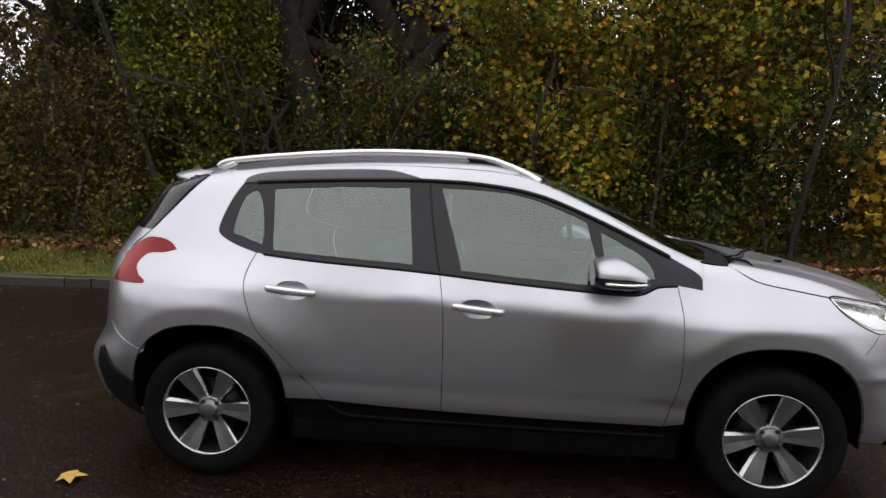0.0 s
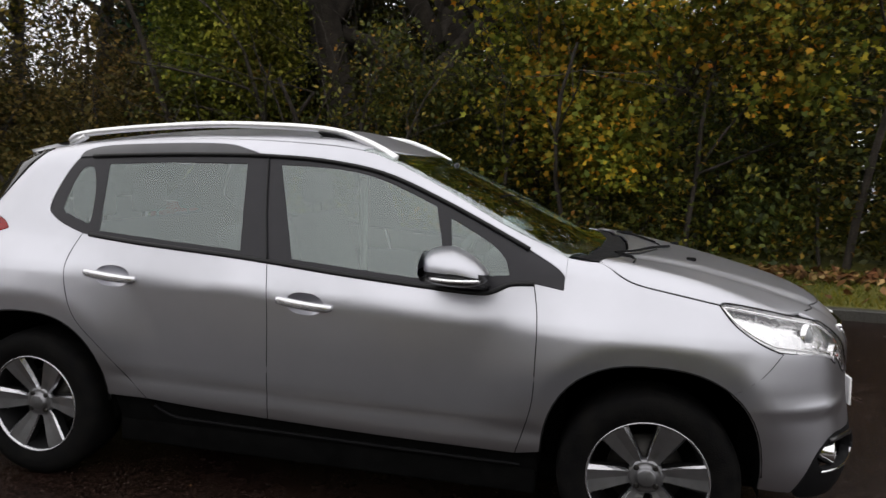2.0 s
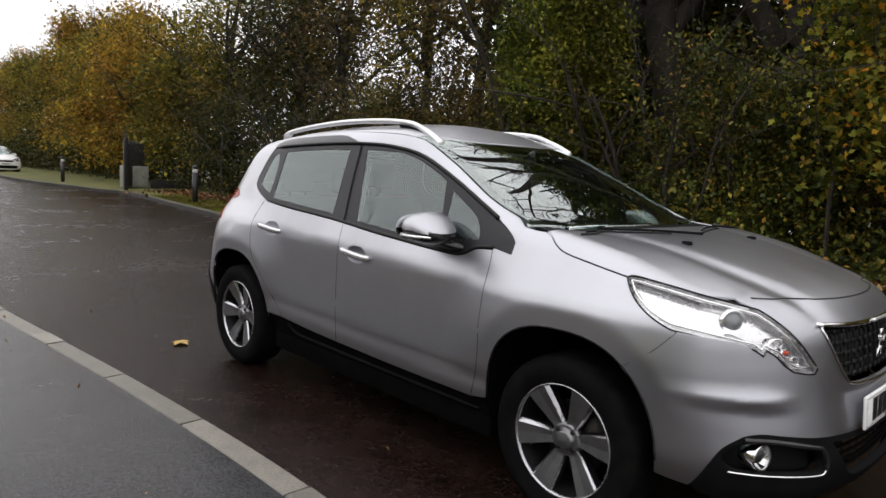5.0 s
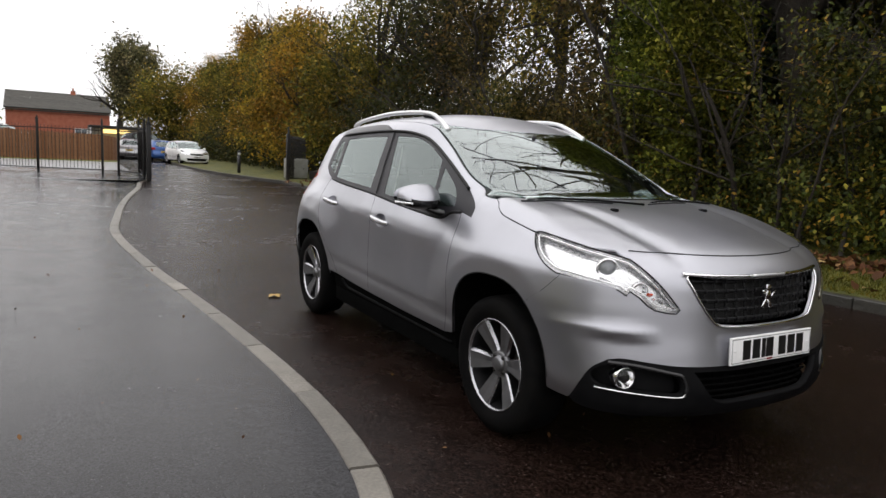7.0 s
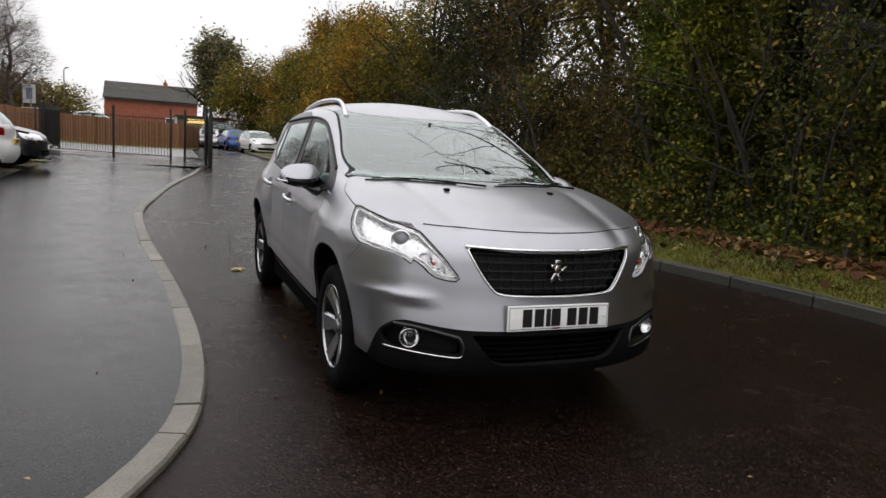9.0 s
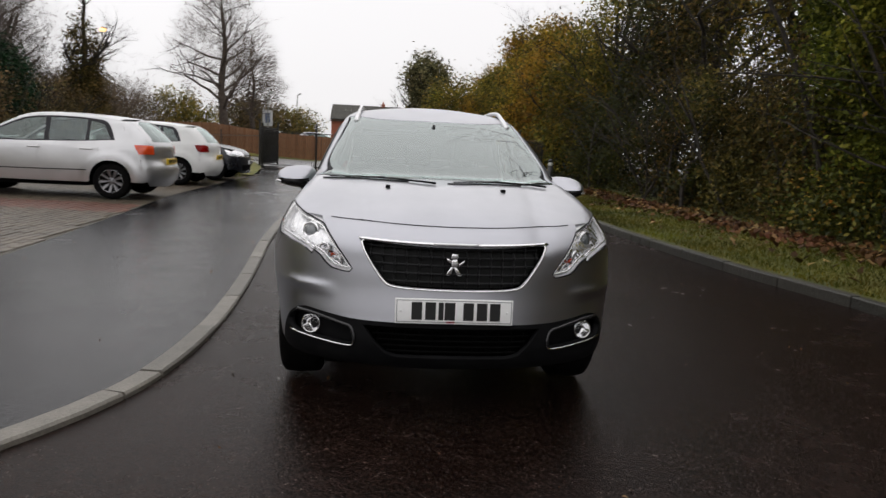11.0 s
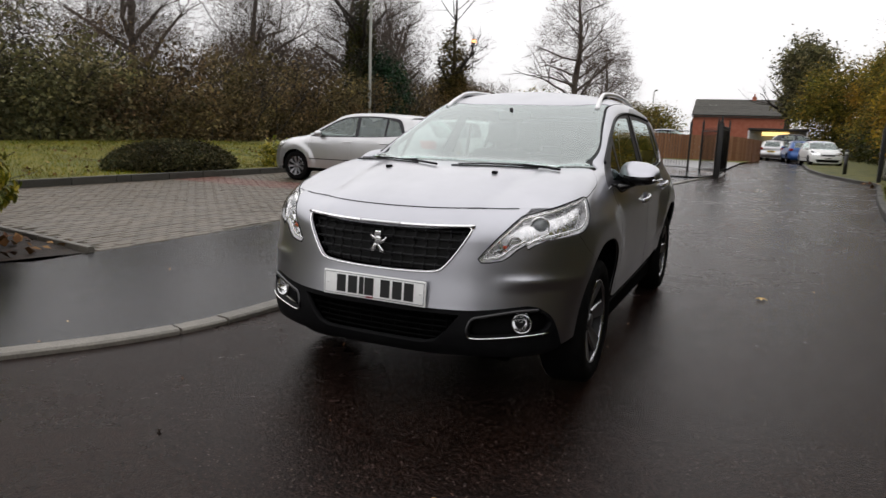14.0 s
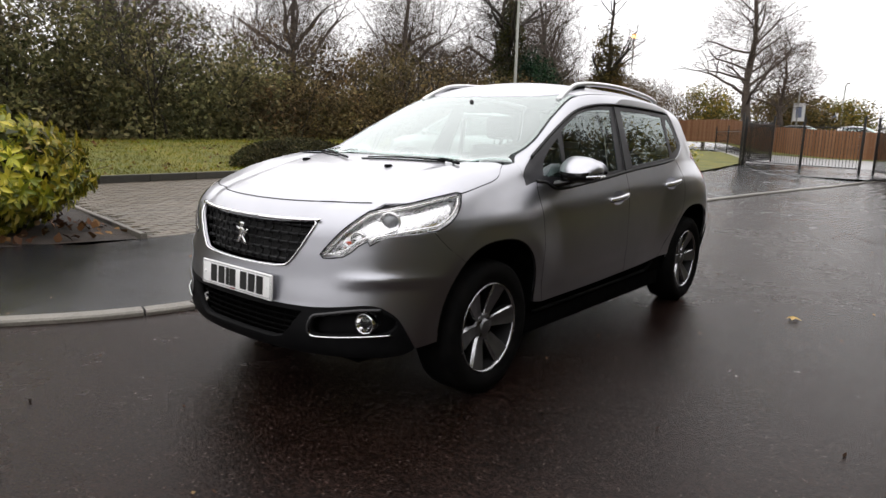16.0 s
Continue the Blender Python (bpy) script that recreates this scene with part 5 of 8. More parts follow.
for y0 in (-0.36, 0.36):
    sb = bm_box((-0.30, y0 - 0.25, 0.42), (0.25, y0 + 0.25, 0.58), 0.06, None, 3)
    bm_box((-0.10, -0.24, -0.02), (0.06, 0.24, 0.62), 0.06, sb, 3, pose(-0.28, y0, 0.52, 0, -16, 0))
    seat = part("front_seat", sb, SEAT_CLOTH, crossover, "dark cloth front seat")
    part("headrest", bm_headrest((-0.47, y0, 1.235)), SEAT_CLOTH, seat)
rb = bm_box((-1.10, -0.64, 0.42), (-0.58, 0.64, 0.60), 0.06, None, 3)
bm_box((-0.10, -0.64, 0.0), (0.06, 0.64, 0.55), 0.06, rb, 3, pose(-1.10, 0, 0.55, 0, -18, 0))
bench = part("rear_bench", rb, SEAT_CLOTH, crossover, "dark cloth rear bench")
for y0 in (-0.40, 0.0, 0.40):
    part("headrest", bm_headrest((-1.27, y0, 1.17), None, 0.9), SEAT_CLOTH, bench)
part("parcel_shelf", bm_box((-1.68, -0.52, 0.985), (-1.25, 0.52, 1.01), 0.005), CABIN_DARK, crossover)
hl = car.sheet(roof * (0.90, 0.86), "z", off=-0.045, grid=0.08, skirt=0)
panel("headlining", (hl[0], -hl[1], [f[::-1] for f in hl[2]]), HEADLINING, crossover, "grey cloth headlining")
mir = bm_box((0.30, -0.11, 1.325), (0.335, 0.11, 1.385), 0.015)
bm_tube([(0.33, 0, 1.36), (0.40, 0, 1.395)], 0.012, 6, mir)
part("rear_view_mirror", mir, CABIN_DARK, crossover)
for sgn in (-1, 1):
    belt_p = [(-0.27, sgn * 0.56, 1.30), (-0.28, sgn * 0.60, 1.05), (-0.30, sgn * 0.66, 0.75)]
    part("seat_belt", bm_tube(curve(belt_p, 5), 0.022, 4, flat=0.12), HEADLINING, crossover, "pale seat belt on the pillar")
# Mirrors.
for sgn in (-1, 1):
    bm = bmesh.new()
    bmesh.ops.create_uvsphere(bm, u_segments=28, v_segments=18, radius=1)
    for v in bm.verts:
        x, y, z = v.co
        sx = math.copysign(abs(x) ** 0.9, x)
        zz = math.copysign(abs(z) ** 0.75, z)
        v.co = (0.566 + 0.128 * sx + 0.028 * y, sgn * (0.868 + 0.118 * math.copysign(abs(y) ** 0.8, y)), 1.028 - 0.018 * max(0.0, sx) + (0.075 if z > 0 else 0.060) * zz * (1 - 0.18 * y) * (1 - 0.42 * max(0.0, sx) ** 1.6))
        if v.co.x < 0.475:
            v.co.x = 0.475 + (v.co.x - 0.475) * 0.15
    if sgn < 0:
        bmesh.ops.reverse_faces(bm, faces=bm.faces[:])
    top = bm.copy()
    bmesh.ops.delete(top, geom=[f for f in top.faces if f.calc_center_median().z < 1.022], context="FACES")
    bmesh.ops.delete(bm, geom=[f for f in bm.faces if f.calc_center_median().z >= 1.022], context="FACES")
    arm = [(0.66, sgn * 0.755, 0.955), (0.635, sgn * 0.80, 0.965), (0.60, sgn * 0.85, 0.985)]
    bm_tube(curve(arm, 4), 0.034, 10, bm, flat=0.55)
    door_mirror = part("door_mirror", bm, BLACK_GLOSS, crossover, "door mirror with silver cap and black base")
    part("cap", top, PAINT, door_mirror, "silver mirror cap")
    gb = bmesh.new()
    bmesh.ops.create_circle(gb, cap_ends=True, segments=24, radius=1)
    for v in gb.verts:
        v.co = (0.462, sgn * (0.868 + 0.098 * v.co.x), 1.032 + 0.055 * v.co.y)
    part("mirror_glass", gb, MIRROR, door_mirror)
    guide = [(0.566 + 0.130 * math.cos(t) + 0.02 * math.sin(t), sgn * (0.868 + 0.126 * math.sin(t)), 1.006) for t in np.linspace(0.75, 2.2, 14)]
    part("indicator", bm_tube(guide, 0.007, 6), LAMP_SILVER, door_mirror, "slim clear indicator strip")
# Roof rails.
for sgn in (-1, 1):
    rail_y = 0.497
    top_p = curve([(-1.345, 0.455, 1.452), (-1.27, 0.470, 1.480), (-1.0, 0.490, 1.508), (-0.6, rail_y, 1.533), (-0.23, rail_y, 1.531), (-0.02, rail_y, 1.514), (0.09, 0.503, 1.482), (0.18, 0.512, 1.442), (0.245, 0.520, 1.405)], 6) * (1, sgn, 1)
    n = len(top_p)
    rad = [0.013 + 0.006 * max(0, (i / n - 0.72) / 0.28) for i in range(n)]
    rail = part("roof_rail", bm_tube(top_p, rad, 10, flat=1.15), RAIL_SILVER, crossover, "bright anodised roof rail")
    foot = bmesh.new()
    prof = [(0.235, 1.398), (0.10, 1.462), (-0.02, 1.502), (-0.10, 1.510), (-0.055, 1.475), (0.03, 1.445), (0.10, 1.425), (0.235, 1.385)]
    bm_prism(prof, sgn * 0.492 if sgn > 0 else sgn * 0.512, sgn * 0.512 if sgn > 0 else sgn * 0.492, "y", foot)
    part("rail_foot", foot, BLACK_PLASTIC, rail, smooth=False)
    foot = bm_tube([(-1.34, sgn * 0.455, 1.43), (-1.25, sgn * 0.47, 1.475)], 0.016, 8)
    part("rail_foot", foot, RAIL_SILVER, rail)
# Rear spoiler, wipers, nozzles, cowl.
sp = curve([(-1.46, 0.53), (-1.60, 0.40), (-1.66, 0.0), (-1.60, -0.40), (-1.46, -0.53)], 5)
bm = bmesh.new()
r0 = [bm.verts.new((p[0] + 0.13, p[1] * 0.97, 1.455 - 0.10 * p[1] ** 2)) for p in sp]
r1 = [bm.verts.new((p[0], p[1], 1.428 - 0.12 * p[1] ** 2)) for p in sp]
r2 = [bm.verts.new((p[0] + 0.01, p[1], 1.405 - 0.12 * p[1] ** 2)) for p in sp]
r3 = [bm.verts.new((p[0] + 0.12, p[1] * 0.97, 1.375 - 0.10 * p[1] ** 2)) for p in sp]
for i in range(len(sp) - 1):
    for a, b in ((r0, r1), (r1, r2), (r2, r3)):
        bm.faces.new((a[i], a[i + 1], b[i + 1], b[i]))
bmesh.ops.recalc_face_normals(bm, faces=bm.faces[:])
part("rear_spoiler", bm, PAINT, crossover, "silver roof spoiler")
cowl_half = np.array([(1.05, 0.0), (1.04, 0.3), (0.98, 0.55), (0.955, 0.64), (1.07, 0.655), (1.125, 0.575), (1.175, 0.3), (1.185, 0.0)])
cowl = np.concatenate([cowl_half, (cowl_half * (1, -1))[::-1][1:-1]])
panel("cowl", car.sheet(cowl, "z", off=-0.016, grid=0.05), BLACK_PLASTIC, crossover, "black plastic scuttle below the windscreen")
for ya, yb in ((-0.05, -0.62), (0.58, 0.05)):
    line = car.cast([(ya + (yb - ya) * t, 1.064 + 0.014 * math.sin(t * 2.4) * (1 - 0.3 * t)) for t in np.linspace(0, 1, 12)], "x", 0.010)
    wip = part("wiper", bm_tube(line, [0.0065 - 0.003 * t for t in np.linspace(0, 1, 12)], 6), BLACK_PLASTIC, crossover, "black windscreen wiper")
    blade = car.cast([(ya + (yb - ya) * t, 1.058 + 0.010 * math.sin(t * 2.4) * (1 - 0.3 * t)) for t in np.linspace(0.25, 1.06, 12)], "x", 0.003)
    part("blade", bm_tube(blade, 0.004, 5), RUBBER, wip)
for sgn in (-1, 1):
    c = car.cast([(1.432, sgn * 0.302)], "z")[0]
    ob = part("washer_jet", bm_box((-0.018, -0.012, -0.004), (0.018, 0.012, 0.011), 0.005), BLACK_PLASTIC, crossover)
    ob.location = c


def build_wheel(parent, m, radius=0.316, rim_r=0.212, spokes=6, width=0.205):
    """A tyre with its alloy rim; the outer face looks along +y."""
    h = width / 2
    tyre = part("wheel", bm_lathe([(rim_r - 0.004, -h * 0.9), (rim_r + 0.02, -h), (radius - 0.025, -h), (radius - 0.006, -h * 0.86), (radius, -h * 0.5), (radius, h * 0.5), (radius - 0.006, h * 0.86), (radius - 0.022, h * 1.0), (radius - 0.045, h * 1.07), (rim_r + 0.03, h * 1.05), (rim_r + 0.006, h * 0.95), (rim_r - 0.004, h * 0.88)], 64), TYRE, parent, "black tyre on a two-tone alloy rim")
    tyre.matrix_basis = m
    k = rim_r / 0.212
    part("rim", bm_lathe([(0.213 * k, h * 0.90), (0.2115 * k, h * 0.955), (0.2065 * k, h * 0.95), (0.203 * k, h * 0.84)], 64), ALLOY_BRIGHT, tyre)
    # The barrel's dark colour stands in for the shade behind the spokes.
    part("barrel", bm_lathe([(0.203 * k, h * 0.84), (0.192 * k, h * 0.3), (0.186 * k, -h * 0.5), (0.18 * k, -h * 0.8)], 64), ALLOY_SHADE, tyre)
    part("brake_disc", bm_lathe([(0.135 * k, -h * 0.05), (0.135 * k, h * 0.06), (0.001, h * 0.07)], 40), BRAKE, tyre)
    part("wheel_back", bm_lathe([(0.186 * k, -h * 0.45), (0.001, -h * 0.45)], 40), ARCH_BLACK, tyre)
    for i in range(spokes):
        bm = bmesh.new()
        prof = [(0.040, 0.024, 0.60), (0.070, 0.029, 0.60), (0.105, 0.037, 0.67), (0.145, 0.045, 0.77), (0.180, 0.051, 0.85), (0.2055, 0.055, 0.90)]
        rows = []
        for r, wd, hy in prof:
            r, wd = r * k, wd * k * 6 / spokes
            rows.append([bm.verts.new((r, h * hy - 0.046, -wd * 0.95)), bm.verts.new((r, h * hy - 0.007, -wd)), bm.verts.new((r, h * hy, -wd * 0.87)), bm.verts.new((r, h * hy - 0.003, 0.0)), bm.verts.new((r, h * hy, wd * 0.70)), bm.verts.new((r, h * hy - 0.012, wd * 0.96)), bm.verts.new((r, h * hy - 0.046, wd * 0.92))])
        for r0, r1 in zip(rows, rows[1:]):
            for j in range(6):
                f = bm.faces.new((r0[j], r0[j + 1], r1[j + 1], r1[j]))
                # Spoke sides get the same painted shade; bevels stay bright.
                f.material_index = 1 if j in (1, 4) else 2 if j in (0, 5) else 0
        bmesh.ops.recalc_face_normals(bm, faces=bm.faces[:])
        if sum(f.normal.y for f in bm.faces) < 0:
            bmesh.ops.reverse_faces(bm, faces=bm.faces[:])
        sp_ob = part("spoke", bm, [ALLOY_DARK, ALLOY_BRIGHT, ALLOY_SHADE], tyre, smooth=False)
        sp_ob.matrix_basis = Matrix.Rotation(2 * math.pi * (i + 0.05) / spokes, 4, "Y")
    part("hub", bm_lathe([(0.064 * k, h * 0.40), (0.062 * k, h * 0.58), (0.050 * k, h * 0.62), (0.036 * k, h * 0.60), (0.035 * k, h * 0.72), (0.028 * k, h * 0.76), (0.001, h * 0.77)], 36), ALLOY_DARK, tyre)
    for i in range(4):
        b = part("wheel_bolt", bm_lathe([(0.010, h * 0.5), (0.010, h * 0.66), (0.006, h * 0.68), (0.001, h * 0.66)], 8), BRAKE, tyre)
        b.location = (0.047 * k * math.cos(math.pi / 4 + i * math.pi / 2), 0, 0.047 * k * math.sin(math.pi / 4 + i * math.pi / 2))
    return tyre


for cx in (-1.269, 1.269):
    for sgn in (-1, 1):
        build_wheel(crossover, Matrix.Translation((cx, sgn * 0.722, 0.3165)) @ Matrix.Rotation(0 if sgn > 0 else math.pi, 4, "Z") @ Matrix.Rotation(0.05 * cx, 4, "Y"))
crossover.matrix_basis = Matrix.Rotation(radians(-0.25), 4, "Y")

# ---- other parked cars ----
def hatch_field(x, y, z):
    y = np.abs(y)
    zs = 0.88 - 0.02 * x
    zl = np.minimum(z, zs)
    w = 0.87 - 0.25 * (zl - 0.60) ** 2 - 0.36 * smax(z - zs, 0 * z, 0.05)
    w = w - 0.10 * np.maximum(0, np.abs(x) - 1.1) ** 2
    for cx in (-1.29, 1.29):
        r = np.hypot(x - cx, z - 0.33)
        w = w + 0.022 * step(0.55, 0.42, r)
    side = y - w
    nose = x - (HATCH_NOSE(z) - 0.40 * y ** 2.3)
    tail = HATCH_TAIL(z) + 0.22 * y ** 2.3 - x
    hood = z - (HATCH_HOOD(x) - 0.10 * y ** 2)
    cabin = smax(z - (HATCH_ROOF(x) - 0.09 * y ** 2), (x - (HATCH_SCREEN(z) - 0.25 * y ** 2)) * 0.5, 0.06)
    body = smax(side, nose * 0.9, 0.16)
    body = smax(body, tail * 0.9, 0.14)
    body = smax(body, smin(hood, cabin, 0.02), 0.10)
    return smax(body, 0.17 - z, 0.05)


HATCH_NOSE = spline([0.2, 0.35, 0.55, 0.7, 0.85], [2.05, 2.11, 2.10, 2.06, 1.98])
HATCH_TAIL = spline([0.2, 0.35, 0.55, 0.70, 0.95, 1.05, 1.35, 1.45], [-1.98, -2.08, -2.09, -2.03, -2.0, -1.95, -1.66, -1.56])
HATCH_HOOD = spline([0.9, 1.2, 1.6, 1.9, 2.1], [1.03, 1.0, 0.93, 0.84, 0.72])
HATCH_ROOF = spline([-1.9, -1.5, -1.0, -0.4, 0.1, 0.4], [1.36, 1.42, 1.465, 1.485, 1.465, 1.42])
HATCH_SCREEN = spline([0.95, 1.05, 1.2, 1.35, 1.45], [1.22, 1.03, 0.74, 0.44, 0.2])
hatch = Shape(hatch_field)


def hatchback(m, coat, name, label, group="", tail_mat=None, fine=0.05):
    """A parked five-door hatchback; it looks along its own +x."""
    root = empty(name)
    tagged(root, label, "car", group)
    g = 0.003
    belt = curve([(-1.36, 1.03), (-0.7, 0.985), (0.2, 0.955), (0.93, 0.955)], 5)
    top = curve([(0.93, 0.955), (0.62, 1.14), (0.30, 1.30), (0.05, 1.375), (-0.4, 1.405), (-0.95, 1.385), (-1.22, 1.32), (-1.36, 1.03)], 5)
    dlo = ring(belt, top)
    ar = [arch(18, a=0.345, b=0.345, zc=0.33, cx=c, power=2.1) for c in (-1.29, 1.29)]
    f_edge, b_edge, r_edge = [(0.90, 0.955), (0.90, 0.60), (0.86, 0.30)], [(-0.10, 0.965), (-0.09, 0.6), (-0.10, 0.29)], [(-1.10, 1.01), (-1.08, 0.80), (-0.92, 0.55), (-0.88, 0.29)]
    both("front_door", hatch.sheet(ring(np.array(b_edge[::-1]), curve([(-0.10, 0.965), (0.4, 0.955), (0.90, 0.955)], 3), curve(f_edge, 4), np.array([(0.86, 0.30), (-0.10, 0.29)])), "y", gap=g, grid=fine), coat, root)
    both("rear_door", hatch.sheet(ring(curve(r_edge[::-1], 4), curve([(-1.10, 1.01), (-0.7, 0.985), (-0.10, 0.965)], 3), np.array(b_edge), np.array([(-0.10, 0.29), (-0.88, 0.29)])), "y", gap=g, grid=fine), coat, root)
    fa = ar[1][::-1]
    wing = ring(curve(f_edge[::-1], 4), np.array([(0.90, 0.955), (0.93, 0.955), (0.95, 0.98), (1.25, 0.95), (1.55, 0.86), (1.62, 0.74), (1.68, 0.60), (1.70, 0.30), (1.64, 0.30)]), ar[1], np.array([(0.94, 0.30), (0.86, 0.30)]))
    both("front_wing", hatch.sheet(wing, "y", gap=g, grid=fine), coat, root)
    cant = curve([(0.95, 0.98), (0.66, 1.15), (0.32, 1.325), (0.05, 1.405), (-0.4, 1.435), (-0.95, 1.415), (-1.40, 1.36)], 4)
    quarter = ring(curve(r_edge, 4)[::-1], np.array([(-1.10, 1.01), (-1.36, 1.03)]), top[::-1], np.array([top[0], (0.95, 0.98)]), cant, np.array([(-1.40, 1.36), (-1.52, 1.20), (-1.66, 1.02), (-1.78, 0.97), (-1.80, 0.30), (-1.64, 0.30)]), ar[0][::-1], np.array([(-0.94, 0.30), (-0.88, 0.29)]))
    both("body_side", hatch.sheet(quarter, "y", gap=g, grid=fine), coat, root)
    holes = [inset(ring(curve([(-0.19, 0.985), (0.3, 0.975), (0.80, 0.98)], 4), curve([(0.80, 0.98), (0.55, 1.14), (0.28, 1.28), (0.05, 1.345), (-0.19, 1.375)], 4), np.array([(-0.19, 1.375), (-0.19, 0.985)])), 0.0),
             inset(ring(curve([(-0.88, 1.005), (-0.5, 0.995), (-0.27, 0.985)], 4), np.array([(-0.27, 0.985), (-0.27, 1.378), (-0.27, 1.378)]), curve([(-0.27, 1.378), (-0.6, 1.378), (-0.88, 1.36)], 3), np.array([(-0.88, 1.36), (-0.88, 1.005)])), 0.0),
             np.array([(-0.93, 1.01), (-0.93, 1.35), (-1.16, 1.29), (-1.29, 1.04)])]
    both("window_frame", hatch.sheet(dlo, "y", off=-0.003, gap=0.002, holes=holes, grid=fine), FRAME_BLACK, root)
    for nm, h in zip(("front_door_window", "rear_door_window", "quarter_window"), holes):
        both(nm, hatch.sheet(h, "y", off=-0.006, grid=fine, skirt=0), GLASS, root)
    c3 = hatch.cast(cant, "y")
    e = np.concatenate([[(0.26, 0.0), (0.22, 0.3)], c3[8:, :2] - (0, 0.003), [(-1.50, 0.4), (-1.55, 0.0)]])
    panel("roof", hatch.sheet(np.concatenate([e, (e * (1, -1))[::-1][1:-1]]), "z", grid=0.09), coat, root)
    sc = np.concatenate([[(0.0, 1.0), (0.4, 1.0)], c3[:9, 1:] - (0.004, 0), [(0.40, 1.425), (0.0, 1.435)]])
    panel("windscreen", hatch.sheet(np.concatenate([sc, (sc * (-1, 1))[::-1][1:-1]]), "x", off=-0.003, grid=0.09), GLASS, root)
    hd = np.array([(1.12, 0.0), (1.08, 0.45), (0.97, 0.70), (1.25, 0.74), (1.55, 0.72), (1.80, 0.62), (1.98, 0.35), (2.03, 0.0)])
    panel("bonnet", hatch.sheet(np.concatenate([hd, (hd * (1, -1))[::-1][1:-1]]), "z", gap=g, grid=0.07), coat, root)
    fr = np.array([(0.0, 0.20), (0.60, 0.22), (0.80, 0.32), (0.81, 0.60), (0.76, 0.66), (0.40, 0.66), (0.34, 0.78), (0.0, 0.80)])
    low = np.array([(-0.55, 0.28), (0.55, 0.28), (0.62, 0.44), (-0.62, 0.44)])
    gr = np.array([(-0.38, 0.62), (0.38, 0.62), (0.36, 0.72), (-0.36, 0.72)])
    panel("front_bumper", hatch.sheet(np.concatenate([fr, (fr * (-1, 1))[::-1][1:-1]]), "x", holes=[low, gr], grid=0.06), coat, root)
    panel("lower_grille", hatch.sheet(low, "x", off=-0.03, skirt=0, grid=0.08), BLACK_PLASTIC, root)
    panel("grille", hatch.sheet(gr, "x", off=-0.02, skirt=0, grid=0.08), BLACK_GLOSS, root)
    hl_o = np.array([(0.40, 0.665), (0.76, 0.665), (0.77, 0.80), (0.62, 0.84), (0.38, 0.79)])
    both("headlight", hatch.sheet(hl_o, "x", off=0.002, grid=0.05), LAMP_SILVER, root)
    both("front_corner", hatch.sheet(np.array([(1.703, 0.30), (1.695, 0.60), (1.64, 0.74), (1.66, 0.70), (1.95, 0.66), (1.97, 0.34)]), "y", grid=0.05), coat, root)
    both("headlight", hatch.sheet(np.array([(1.625, 0.745), (1.57, 0.845), (1.80, 0.79), (1.86, 0.67), (1.70, 0.69)]), "y", off=0.002, grid=0.05), LAMP_SILVER, root)
    # The rear: tailgate, window, lamps, bumper.
    tg = np.array([(0.0, 0.60), (0.60, 0.60), (0.62, 0.74), (0.60, 0.96), (0.69, 1.0), (0.585, 1.355), (0.0, 1.41)])
    rw = np.array([(-0.55, 1.02), (0.55, 1.02), (0.47, 1.33), (0.3, 1.37), (-0.3, 1.37), (-0.47, 1.33)])
    panel("tailgate", hatch.sheet(np.concatenate([tg, (tg * (-1, 1))[::-1][1:-1]]), "-x", gap=g, holes=[rw], grid=0.06), coat, root)
    panel("rear_window", hatch.sheet(rw, "-x", off=-0.004, skirt=0, grid=0.08), GLASS, root)
    for nm, o, way in (("tail_light", np.array([(-1.68, 0.955), (-1.90, 0.965), (-1.90, 0.80), (-1.76, 0.80)]), "y"), ("tail_light", np.array([(0.60, 0.80), (0.80, 0.80), (0.78, 0.96), (0.60, 0.95)]), "-x")):
        both(nm, hatch.sheet(o, way, off=0.006, grid=0.05), tail_mat or LENS_AMBER, root)
    rb = np.array([(0.0, 0.20), (0.70, 0.24), (0.80, 0.35), (0.80, 0.79), (0.62, 0.79), (0.60, 0.60), (0.0, 0.60)])
    panel("rear_bumper", hatch.sheet(np.concatenate([rb, (rb * (-1, 1))[::-1][1:-1]]), "-x", gap=g, grid=0.06), coat, root)
    both("rear_corner", hatch.sheet(np.array([(-1.794, 0.30), (-1.794, 0.80), (-1.95, 0.80), (-1.96, 0.34)]), "y", grid=0.05), coat, root)
    both("rear_pillar", hatch.sheet(np.array([(-1.70, 0.955), (-1.64, 1.04), (-1.51, 1.215), (-1.40, 1.36), (-1.60, 1.36), (-1.735, 1.22), (-1.895, 1.03), (-1.95, 0.96)]), "y", grid=0.05), coat, root)
    for sgn in (-1, 1):
        for x0 in (-0.12, -0.98):
            p = hatch.cast(curve([(x0 - 0.02 + 0.20 * t, 0.86) for t in np.linspace(0, 1, 5)], 2), "y", 0.016) * (1, sgn, 1)
            part("handle", bm_tube(p, 0.014, 6), coat, root)
        p = hatch.cast(curve([(-0.9, 0.50), (0.0, 0.49), (0.9, 0.49)], 8), "y", 0.004) * (1, sgn, 1)
        part("side_strip", bm_tube(p, 0.009, 6), BLACK_PLASTIC, root)
        mb = bmesh.new()
        bmesh.ops.create_uvsphere(mb, u_segments=16, v_segments=10, radius=1)
        for v in mb.verts:
            v.co = (0.66 + 0.07 * v.co.x, sgn * (0.90 + 0.10 * v.co.y), 1.02 + 0.065 * v.co.z)
        part("door_mirror", mb, coat, root)
    part("number_plate", bm_box((-2.085, -0.26, 0.62), (-2.06, 0.26, 0.73), 0.003), PLATE_YELLOW, root, "yellow rear number plate")
